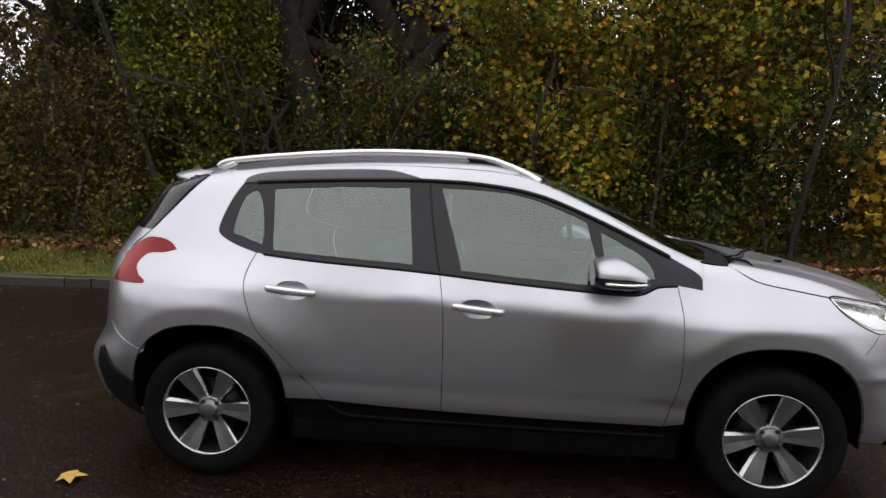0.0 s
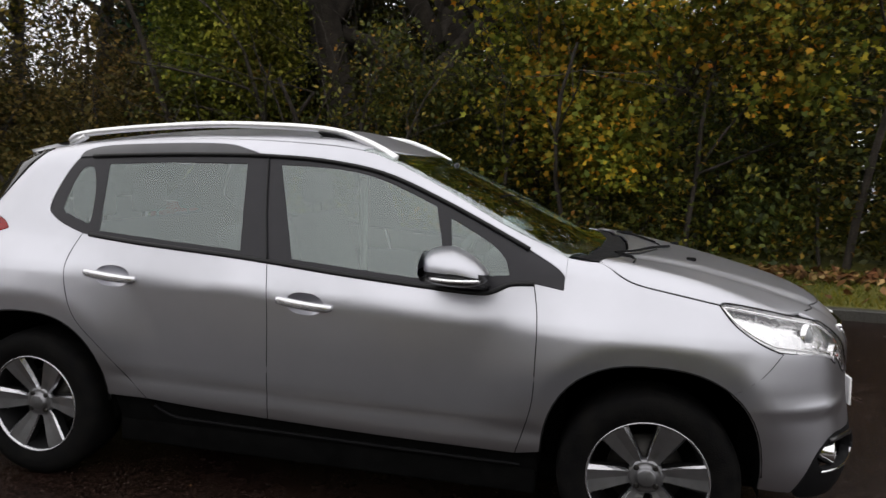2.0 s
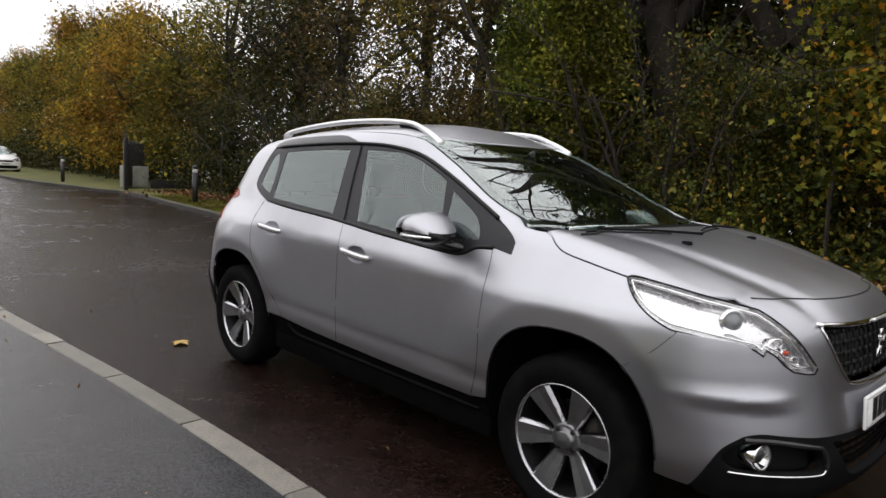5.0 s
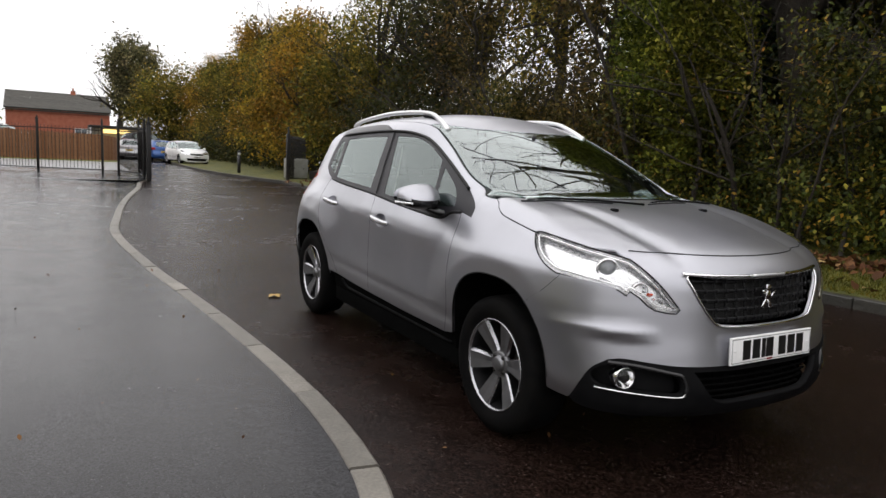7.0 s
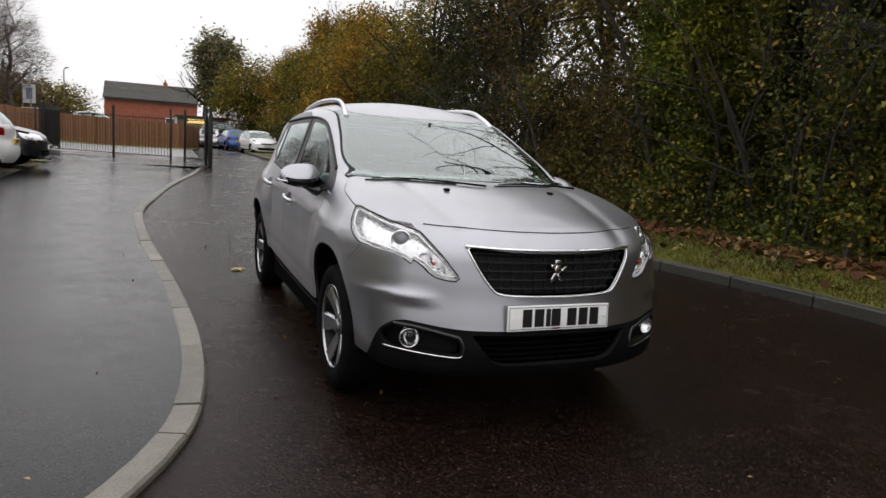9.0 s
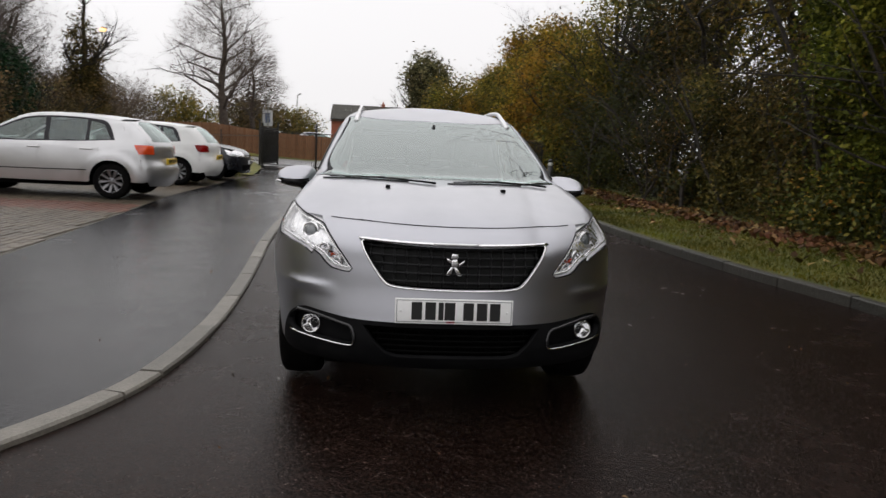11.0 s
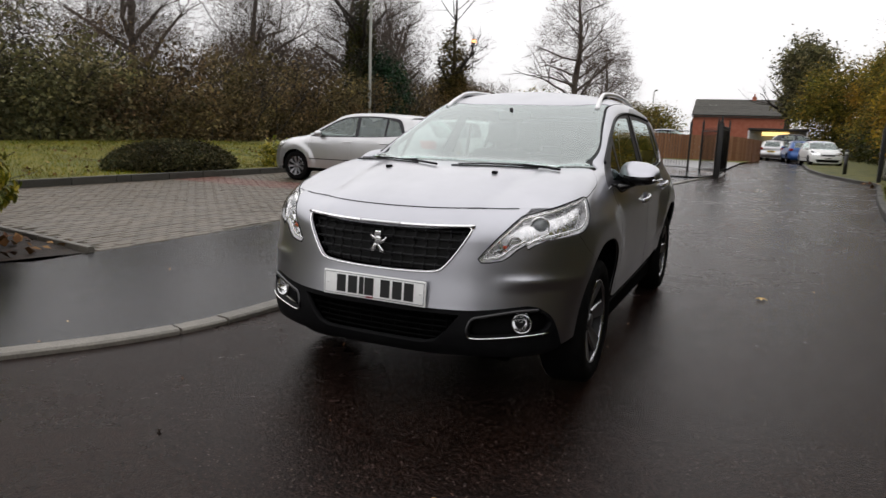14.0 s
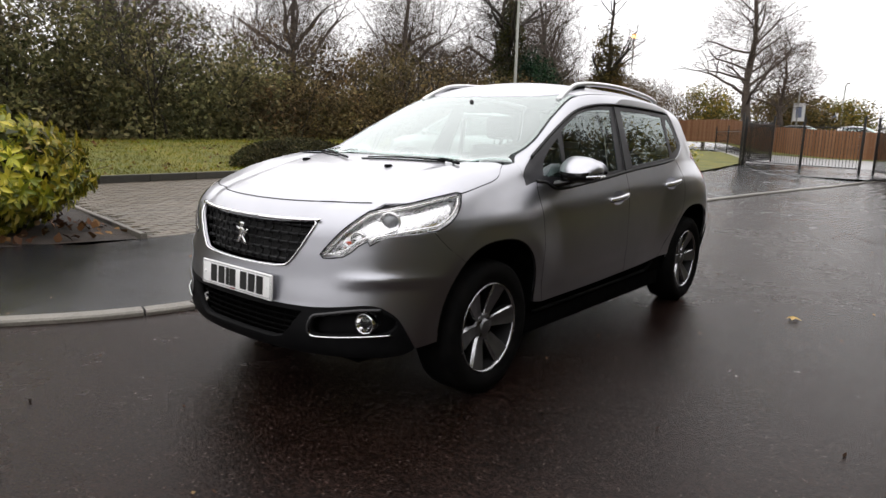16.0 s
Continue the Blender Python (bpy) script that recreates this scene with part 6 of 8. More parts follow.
    part("front_plate", bm_box((2.10, -0.26, 0.46), (2.125, 0.26, 0.57), 0.003), PLATE_WHITE, root)
    for k in range(6):
        part("character_bar", bm_box((2.125, -0.20 + k * 0.07, 0.48), (2.128, -0.155 + k * 0.07, 0.55)), BLACK_INK, root, smooth=False)
        part("character_bar", bm_box((-2.088, -0.20 + k * 0.07, 0.64), (-2.085, -0.155 + k * 0.07, 0.71)), BLACK_INK, root, smooth=False)
    core = bm_box((-1.95, -0.55, 0.22), (1.9, 0.55, 0.70), 0.03)
    bm_box((-0.9, -0.80, 0.22), (0.9, 0.80, 0.30), 0.01, core)
    bm_box((-0.9, -0.78, 0.30), (0.9, 0.78, 0.86), 0.01, core)
    part("inner_structure", core, ARCH_BLACK, root)
    seats = bmesh.new()
    for x0, z1 in ((-0.15, 1.18), (-1.0, 1.12)):
        for y0 in (-0.36, 0.36):
            bm_box((x0 - 0.1, y0 - 0.23, 0.5), (x0 + 0.06, y0 + 0.23, z1), 0.05, seats)
            bm_box((x0 - 0.12, y0 - 0.12, z1 + 0.03), (x0 - 0.02, y0 + 0.12, z1 + 0.17), 0.03, seats)
    part("seats", seats, SEAT_CLOTH, root)
    for c, a2 in zip((-1.29, 1.29), ar):
        for sgn in (-1, 1):
            bm = bmesh.new()
            va = [bm.verts.new(p) for p in hatch.cast(a2, "y", -0.01) * (1, sgn, 1)]
            vb = [bm.verts.new((p[0], sgn * 0.54, p[1])) for p in a2]
            for i in range(len(va) - 1):
                bm.faces.new((va[i], va[i + 1], vb[i + 1], vb[i]))
            bm.faces.new(vb)
            part("arch_liner", bm, ARCH_BLACK, root)
            build_wheel(root, Matrix.Translation((c, sgn * 0.74, 0.315)) @ Matrix.Rotation(0 if sgn > 0 else math.pi, 4, "Z"), 0.315, 0.20, 9, 0.20)
    root.matrix_basis = m
    return root


PLATE_YELLOW = surf("yellow_reflective_sheet", (0.75, 0.52, 0.05), None, 0.3, None)
SILVER2 = paint("pale_silver_paint", (0.60, 0.60, 0.61), 0.9, 0.30)
WHITE = paint("white_paint", (0.78, 0.78, 0.77), 0.0, 0.35)
NAVY = paint("near_black_paint", (0.012, 0.013, 0.018), 0.2, 0.25)
BLUE = paint("blue_paint", (0.03, 0.10, 0.32), 0.3, 0.28)
hatchback(pose(-8.12, -6.31, 0.10, 0, 0, -90), SILVER2, "silver_hatchback", "silver five-door hatchback with orange tail lights on block paving", "parked cars")
hatchback(pose(-12.45, -6.44, 0.10, 0, 0, -90), WHITE, "white_hatchback", "white hatchback with dark red tail lights on block paving", "parked cars", LENS_RED, 0.07)
hatchback(pose(-14.75, -6.15, 0.10, 0, 0, 90), NAVY, "dark_saloon", "near-black car parked nose towards the forecourt", "parked cars", LENS_RED, 0.08)
hatchback(pose(-41.5, 4.6, 0, 0, 0, 8), WHITE, "white_car", "white hatchback parked at the roadside facing the gates", "roadside cars", LENS_RED, 0.09)
hatchback(pose(-48.0, 3.7, 0, 0, 0, 186), BLUE, "blue_car", "bright blue car parked beyond the gates", "roadside cars", LENS_RED, 0.09)
hatchback(pose(-52.0, 2.4, 0, 0, 0, 170), SILVER2, "silver_car", "silver car parked beyond the gates", "roadside cars", LENS_RED, 0.09)
hatchback(pose(-57.0, 4.0, 0.55, 0, 0, 95), NAVY, "black_car", "black car on a raised parking bank", "roadside cars", LENS_RED, 0.09)

# ---- gates, fences, house and street furniture ----
def railing(name, a, b, label, z0=0.08, height=1.65, posts=(True, True), gap=0.115, post=0.035):
    """A run of black bar railings with square posts and two rails."""
    a, b = np.array(a, float), np.array(b, float)
    root = empty(name)
    tagged(root, label, "railing", "gate railings")
    L = np.linalg.norm(b - a)
    t = (b - a) / L
    ang = math.atan2(t[1], t[0])
    rot = Matrix.Translation((a[0], a[1], z0)) @ Matrix.Rotation(ang, 4, "Z")
    root.matrix_basis = rot
    for k, x in zip(posts, (0, L)):
        if k:
            bm = bm_box((x - post, -post, -0.06), (x + post, post, height + 0.22), 0.006)
            bm_tube([(x, 0, height + 0.22), (x, 0, height + 0.26), (x, 0, height + 0.31)], [0.02, 0.035, 0.004], 8, bm)
            part("post", bm, IRON, root)
    for z in (0.12, height - 0.14):
        part("rail", bm_box((0, -0.016, z), (L, 0.016, z + 0.03), 0.003), IRON, root)
    me = None
    n = int(L / gap)
    for i in range(1, n):
        if me is None:
            bm = bm_tube([(0, 0, 0.08), (0, 0, height - 0.06), (0, 0, height)], [0.009, 0.009, 0.002], 6)
            ob = part("bar", bm, IRON, root)
            me = ob.data
        else:
            ob = new("bar", me)
            ob.parent = root
        ob.location = (i * L / n, 0, 0)
    return root


P_C, P_A, P_B = (-25.8, -5.6), (-24.1, -3.10), (-23.4, -1.10)
railing("gate_railing", P_C, P_A, "black iron bar railing across the drive")
railing("gate_railing", P_A, P_B, "black iron bar railing beside the gate opening", posts=(True, True))
railing("side_gate", (-22.9, -0.62), (-21.0, 0.02), "narrow black iron gate leaf beside the road", posts=(True, True))
railing("gate_leaf", (-20.72, 0.14), (-24.7, 0.22), "black iron road gate leaf standing open along the road", gap=0.10, height=1.72)
railing("gate_leaf", (-21.2, 5.0), (-24.4, 6.7), "black iron road gate leaf folded back against the hedge", gap=0.10, height=1.72)
railing("gate_leaf", (-25.9, -5.75), (-30.2, -5.6), "open black iron drive gate leaf with close bars", gap=0.08, height=1.80)
railing("low_railing", (-29.8, -6.45), (-41.9, -11.1), "black iron railing between drive and grass", height=1.5, gap=0.6)
railing("low_railing", (-41.9, -11.1), (-50.0, -14.4), "black iron railing between drive and grass", height=1.5, gap=0.6)


def gate_post():
    bm = bm_box((-0.075, -0.075, -0.06), (0.075, 0.075, 1.78), 0.01)
    bm_box((-0.085, -0.085, 1.78), (0.085, 0.085, 1.81), 0.005, bm)
    bmesh.ops.create_uvsphere(bm, u_segments=14, v_segments=8, radius=0.06, matrix=Matrix.Translation((0, 0, 1.86)))
    ob = link("gate_post", bm, IRON)
    tagged(ob, "stout black iron gate post with ball finial", "post")
    return ob


gate_post().location = (-20.72, 0.14, 0.06)


def fence_run(line, height, name="timber_fence"):
    """Close-boarded fence: each board its own piece, with capping rails; it follows the bank."""
    root = empty(name)
    tagged(root, "red-brown close-boarded timber fence", "fence", kind="structure")
    seg = np.linalg.norm(np.diff(line, axis=0), axis=1)
    s = np.concatenate([[0], np.cumsum(seg)])
    bm = bm_box((-0.075, -0.010, 0.0), (0.075, 0.010, height), 0.003, None, 1)
    me = bpy.data.meshes.new("board")
    bm.to_mesh(me)
    bm.free()
    me.materials.append(FENCE_WOOD)
    n = int(s[-1] / 0.152)
    for i in range(n):
        d = (i + 0.5) * s[-1] / n
        x, y = [np.interp(d, s, line[:, k]) for k in (0, 1)]
        q = [np.interp(min(d + 0.1, s[-1]), s, line[:, k]) for k in (0, 1)]
        r = [np.interp(max(d - 0.1, 0), s, line[:, k]) for k in (0, 1)]
        ob = new("board", me)
        ob.parent = root
        ob.matrix_basis = pose(x, y, float(fence_z(y)) + 0.012 * math.sin(i * 2.3), 0, 0, math.degrees(math.atan2(q[1] - r[1], q[0] - r[0]))) @ pose(0, 0.008 * (i % 2), 0)
    for d in np.arange(0.0, s[-1], 2.4):
        x, y = [np.interp(d, s, line[:, k]) for k in (0, 1)]
        part("post", bm_box((x - 0.05 + 0.06, y - 0.05, float(fence_z(y)) - 0.1), (x + 0.05 + 0.06, y + 0.05, float(fence_z(y)) + height + 0.04), 0.006), FENCE_WOOD, root)
    return root


fence_run(FENCE, 1.8)


def bollard(m, label):
    root = empty("bollard")
    tagged(root, label, "bollard", "verge bollards")
    part("post", bm_tube([(0, 0, -0.05), (0, 0, 0.80)], 0.075, 14), IRON, root)
    part("band", bm_tube([(0, 0, 0.80), (0, 0, 0.90)], 0.066, 14), WHITE_TRIM, root, "pale band")
    part("cap", bm_tube([(0, 0, 0.90), (0, 0, 0.96), (0, 0, 1.0)], [0.078, 0.075, 0.02], 14), IRON, root)
    root.matrix_basis = m
    return root


bollard(pose(-14.85, 4.68, 0.11), "black round bollard with a pale band on the verge")
bollard(pose(-27.3, 4.6, 0.11), "black round bollard with a pale band beyond the hedge")
sq = link("tall_post", bm_box((-0.06, -0.06, -0.05), (0.06, 0.06, 1.75), 0.008), IRON)
tagged(sq, "tall square black post at the verge corner", "post")
sq.location = (-21.15, 4.98, 0.08)
cab = empty("utility_cabinet", pose(-22.6, 5.75, 0.11, 0, 0, 14))
tagged(cab, "pale grey utility cabinet below the trees", "cabinet")
CAB = surf("pale_grey_cabinet", (0.30, 0.30, 0.27), (0.24, 0.24, 0.21), 0.5, None, 0, 4.0)
part("body", bm_box((-0.22, -0.42, 0.04), (0.22, 0.42, 0.80), 0.012), CAB, cab)
part("plinth", bm_box((-0.20, -0.40, -0.05), (0.20, 0.40, 0.05)), JOINT, cab)
for y0 in (-0.205, 0.205):
    d = part("door", bm_box((0.222, y0 - 0.195, 0.08), (0.232, y0 + 0.195, 0.76), 0.004), CAB, cab)
    part("handle", bm_box((0.232, y0 - 0.02, 0.40), (0.245, y0 + 0.02, 0.44), 0.003), IRON, d)
low_wall = link("low_rail_fence", bm_box((-0.05, -0.9, 0.0), (0.05, 0.9, 0.35), 0.01), IRON)
tagged(low_wall, "low dark rail beside the utility cabinet", "rail")
low_wall.location = (-22.0, 7.0, 0.1)


def house():
    """The brick house: gable walls, eaves, ridge roof of tile courses, windows in their openings."""
    root = empty("brick_house")
    tagged(root, "red brick house with a brown tiled gable roof", "house")
    L, D, E, R = 12.2, 9.0, 5.0, 7.2
    bm = bmesh.new()
    prof = [(-D / 2, -2.0), (D / 2, -2.0), (D / 2, E), (0, R - 0.15), (-D / 2, E)]
    bm_prism(prof, 0.15, L - 0.15, "y", bm)
    part("wall", bm, BRICK_FAR, root, smooth=False)
    for sgn in (-1, 1):
        roof = part("roof", bm_prism([(sgn * (D / 2 + 0.35), E - (R - E) * 0.35 / (D / 2)), (0, R), (0, R + 0.14), (sgn * (D / 2 + 0.40), E - (R - E) * 0.35 / (D / 2) + 0.12)], 0.0, L, "y"), ROOF_TILE, root, smooth=False)
        n = 22
        for k in range(n):
            f0, f1 = k / n, (k + 1) / n
            x0, x1 = sgn * (D / 2 + 0.38) * (1 - f0), sgn * (D / 2 + 0.38) * (1 - f1)
            zz = E - (R - E) * 0.35 / (D / 2) + 0.13
            z0, z1 = zz + (R + 0.16 - zz) * f0, zz + (R + 0.16 - zz) * f1
            part("tile_course", bm_prism([(x0, z0 + 0.035), (x1, z1 + 0.005), (x1, z1 - 0.02), (x0, z0 - 0.02)], -0.02, L + 0.02, "y"), ROOF_TILE, roof, smooth=False)
    part("gutter", bm_box((D / 2 + 0.30, -0.05, E - 0.38), (D / 2 + 0.42, L + 0.05, E - 0.26), 0.02), ROOF_TILE, root)
    part("bargeboard", bm_prism([(D / 2 + 0.3, E - 0.5), (D / 2 + 0.3, E - 0.3), (0, R - 0.02), (-D / 2 - 0.3, E - 0.3), (-D / 2 - 0.3, E - 0.5), (0, R - 0.25)], -0.06, 0.0, "y"), WHITE_TRIM, root, smooth=False)
    ch = part("chimney", bm_box((-0.35, L * 0.62, R - 0.5), (0.35, L * 0.62 + 0.6, R + 0.55), 0.02), BRICK_FAR, root, smooth=False)
    part("chimney_pot", bm_tube([(0, L * 0.62 + 0.3, R + 0.55), (0, L * 0.62 + 0.3, R + 0.95)], 0.12, 8), BRICK_FAR, ch)
    for y0 in (2.2, 2.9):
        v = part("roof_vent", bm_box((1.6, y0 - 0.15, R - 1.15), (1.95, y0 + 0.15, R - 0.75), 0.02), WHITE_TRIM, root)
    for y0 in (8.6, 10.8):
        w = part("window", bm_box((D / 2 - 0.02, y0 - 0.75, 1.6), (D / 2 + 0.04, y0 + 0.75, 2.7), 0.02), WHITE_TRIM, root)
        part("pane", bm_box((D / 2 + 0.03, y0 - 0.65, 1.7), (D / 2 + 0.055, y0 - 0.04, 2.6)), LAMP_GLASS, w, smooth=False)
        part("pane", bm_box((D / 2 + 0.03, y0 + 0.04, 1.7), (D / 2 + 0.055, y0 + 0.65, 2.6)), LAMP_GLASS, w, smooth=False)
    root.matrix_basis = pose(-103.5, -8.2, 0, 0, 0, 0)
    return root


house()
# A lit shelter by the far cars, and the banners and lamp posts of the road behind the fence.
sh = empty("lit_shelter", pose(-66.0, 2.45, -0.1))
tagged(sh, "open shelter with a warm lamp under its roof", "shelter")
part("roof", bm_box((-1.5, -2.4, 2.5), (1.8, 2.6, 2.7), 0.03), BRAKE, sh)
part("back_wall", bm_box((-1.5, -2.4, 0.0), (-1.35, 2.6, 2.5), 0.01), CAB, sh)
for y0 in (-2.3, 2.5):
    part("post", bm_box((1.6, y0 - 0.06, -0.2), (1.72, y0 + 0.06, 2.5), 0.01), WHITE_TRIM, sh)
WARM = bpy.data.materials.new("warm_lamp")
WARM.use_nodes = True
WARM.node_tree.nodes["Principled BSDF"].inputs["Emission Color"].default_value = (1.0, 0.66, 0.22, 1)
WARM.node_tree.nodes["Principled BSDF"].inputs["Emission Strength"].default_value = 2.2
part("lamp", bm_box((-0.9, -1.2, 2.05), (-0.6, 1.1, 2.40), 0.03), WARM, sh, "glowing warm lamp")
bank = strip("parking_bank", np.array([(-54.0, 0.9), (-60.0, 0.9), (-68.0, 0.9)]), np.array([(-54.0, 6.6), (-60.0, 6.6), (-68.0, 6.6)]), PATH_GREY, 4, lambda x, y: 0.02 + 0.53 * float(step(-53.5, -55.5, x)))
tagged(bank, "raised concrete parking bank", "paving")
for x0, y0, hgt in ((-58.85, -10.8, 5.5), (-89.9, -13.6, 5.4), (-75.2, -10.2, 6.6)):
    lamp = empty("street_lamp", pose(x0, y0, 0, 0, 0, 20))
    tagged(lamp, "grey street lamp on a tall pole", "street lamp", "street lamps")
    part("pole", bm_tube(curve([(0, 0, -0.1), (0, 0, hgt - 0.8), (0.2, 0, hgt - 0.15), (0.9, 0, hgt)], 5), 0.06, 8), CAB, lamp)
    part("head", bm_box((0.8, -0.12, hgt - 0.06), (1.5, 0.12, hgt + 0.06), 0.03), CAB, lamp)
col = empty("lamp_column", pose(-27.1, -17.9, 0.4))
tagged(col, "tall pale lamp column rising behind the thicket", "lamp post", "street lamps")
part("pole", bm_tube([(0, 0, -0.3), (0, 0, 1.2), (0, 0, 9.5)], [0.09, 0.085, 0.05], 10), CAB, col)
part("head", bm_box((-0.1, -0.15, 9.4), (0.7, 0.15, 9.55), 0.04), CAB, col)
lit = empty("street_lamp", pose(-50.9, -22.1, 0.0, 0, 0, 25))
tagged(lit, "street lamp glowing orange above the trees", "street lamp", "street lamps")
part("pole", bm_tube(curve([(0, 0, -0.1), (0, 0, 8.2), (0.15, 0, 8.9), (0.7, 0, 9.05)], 5), 0.06, 8), CAB, lit)
part("head", bm_box((0.6, -0.14, 9.02), (1.3, 0.14, 9.14), 0.04), CAB, lit)
SODIUM = bpy.data.materials.new("sodium_lamp")
SODIUM.use_nodes = True
SODIUM.node_tree.nodes["Principled BSDF"].inputs["Emission Color"].default_value = (1.0, 0.40, 0.10, 1)
SODIUM.node_tree.nodes["Principled BSDF"].inputs["Emission Strength"].default_value = 6.0
part("lamp", bm_box((0.65, -0.22, 8.84), (1.25, 0.22, 9.02), 0.05), SODIUM, lit, "glowing orange lamp")
PRINT = surf("faded_print", (0.12, 0.16, 0.26), (0.2, 0.22, 0.28), 0.6, None, 0, 5.0)
for x0, y0, bot, hgt in ((-61.7, -11.8, 2.6, 1.55), (-78.8, -13.1, 3.0, 1.3), (-86.9, -13.4, 3.05, 1.1)):
    ban = empty("banner", pose(x0, y0, 0, 0, 0, 15))
    tagged(ban, "white printed banner on a pole behind the fence", "banner", "banners")
    part("pole", bm_tube([(0, 0, -0.1), (0, 0, bot + hgt + 0.2)], 0.035, 8), CAB, ban)
    sheet_b = part("cloth", bm_box((0.0, 0.04, bot), (0.02, 0.95, bot + hgt), 0.004), WHITE_TRIM, ban)
    part("print_bar", bm_box((0.021, 0.25, bot + hgt * 0.2), (0.024, 0.70, bot + hgt * 0.8)), PRINT, sheet_b, smooth=False)
up_road = strip("upper_road", np.array([(-53.0, -2.0), (-54.5, -10.0), (-60.0, -17.0)]), np.array([(-92.0, -2.0), (-94.0, -14.0), (-96.0, -26.0)]), PATH_GREY, 8, lambda x, y: 0.02 + 0.73 * float(step(-53.0, -56.5, x)))
tagged(up_road, "raised road behind the fence", "road")
for k, (x0, y0, rz, coat_m) in enumerate(((-60.0, -10.3, 80, SILVER2), (-60.5, -6.2, 85, WHITE))):
    hatchback(pose(x0, y0, 0.75, 0, 0, rz), coat_m, "road_car", "car on the road behind the fence", "roadside cars", LENS_RED, 0.12)

# ---- plants ----
RNG = np.random.default_rng(11)


def leaves(name, c, size, material, parent=None, up=0.25, slim=0.55, vary=0.45, star=False, label=""):
    """One mesh of many single leaves at the places c: folded blades, or lobed stars."""
    n = len(c)
    a = RNG.normal(size=(n, 3))
    a /= np.linalg.norm(a, axis=1)[:, None]
    nn = RNG.normal(size=(n, 3)) + (0, 0, up * 4)
    b = np.cross(nn, a)
    b /= np.linalg.norm(b, axis=1)[:, None] + 1e-9
    f = np.cross(a, b)
    s = (size * (1 + vary * RNG.uniform(-1, 1, n)))[:, None]
    if star:
        ang = np.linspace(0, 2 * np.pi, 10, endpoint=False)
        rad = np.array([0.52, 0.27, 0.50, 0.24, 0.36, 0.16, 0.36, 0.24, 0.50, 0.27])
        v = np.stack([c + s * r * (a * np.cos(q) + b * np.sin(q)) + f * s * 0.06 * np.cos(2 * q) for q, r in zip(ang, rad)], 1)
        k = 10
    else:
        v = np.stack([c - a * s * 0.5, c + b * s * slim * 0.5 + f * s * 0.10, c + a * s * 0.5, c - b * s * slim * 0.5 + f * s * 0.10], 1)
        k = 4
    me = bpy.data.meshes.new(name)
    me.vertices.add(n * k)
    me.vertices.foreach_set("co", v.reshape(-1).astype(np.float32))
    me.loops.add(n * k)
    me.loops.foreach_set("vertex_index", np.arange(n * k, dtype=np.int32))
    me.polygons.add(n)
    me.polygons.foreach_set("loop_start", np.arange(0, n * k, k, dtype=np.int32))
    me.polygons.foreach_set("loop_total", np.full(n, k, dtype=np.int32))
    me.update(calc_edges=True)
    me.validate()
    return dress(name, me, material, parent, False, label)


def clumps(n, lo, hi, per, spread, keep=None):
    """Leaf places in clumps inside a box."""
    lo, hi = np.array(lo, float), np.array(hi, float)
    m = max(1, n // per)
    c = lo + (hi - lo) * RNG.random((m, 3))
    if keep is not None:
        c = c[keep(c)]
    p = np.repeat(c, per, axis=0)
    return p + RNG.normal(size=p.shape) * spread


def ball(n, centre, radii, per=40, spread=0.22, shell=0.45):
    """Leaf places in clumps on and inside an ellipsoid, denser towards its skin."""
    m = max(1, n // per)
    d = RNG.normal(size=(m, 3))
    d /= np.linalg.norm(d, axis=1)[:, None]
    r = (shell + (1 - shell) * RNG.random(m) ** 0.6)[:, None] * (1 + 0.16 * RNG.normal(size=m))[:, None]
    c = np.array(centre) + d * r * np.array(radii)
    p = np.repeat(c, per, axis=0)
    return p + RNG.normal(size=p.shape) * spread


def limb_mesh(bm, p, d, length, radius, depth, rnd, bend=0.25, split=3, droop=0.0):
    """A tapering limb with its forks."""
    pts, rad = [Vector(p)], [radius]
    d = Vector(d).normalized()
    n = 5 if depth > 0 else 3
    for i in range(n):
        d = (d + Vector((rnd.gauss(0, bend), rnd.gauss(0, bend), rnd.gauss(0, bend) * 0.6 + 0.05 - droop)) * 0.5).normalized()
        pts.append(pts[-1] + d * length / n)
        rad.append(radius * (1 - 0.5 * (i + 1) / n))
    bm_tube(pts, rad, 8 if depth > 2 else 5 if depth > 0 else 3, bm, caps=False)
    if depth > 0:
        for k in range(split + (1 if rnd.random() > 0.5 else 0)):
            i = rnd.randint(2, n)
            out = Vector((rnd.gauss(0, 1), rnd.gauss(0, 1), rnd.gauss(0.3, 0.6))).normalized()
            limb_mesh(bm, pts[i], d * 0.55 + out * 0.75, length * rnd.uniform(0.55, 0.8), max(0.006, rad[i] * rnd.uniform(0.42, 0.62)), depth - 1, rnd, bend, split, droop)
    return bm


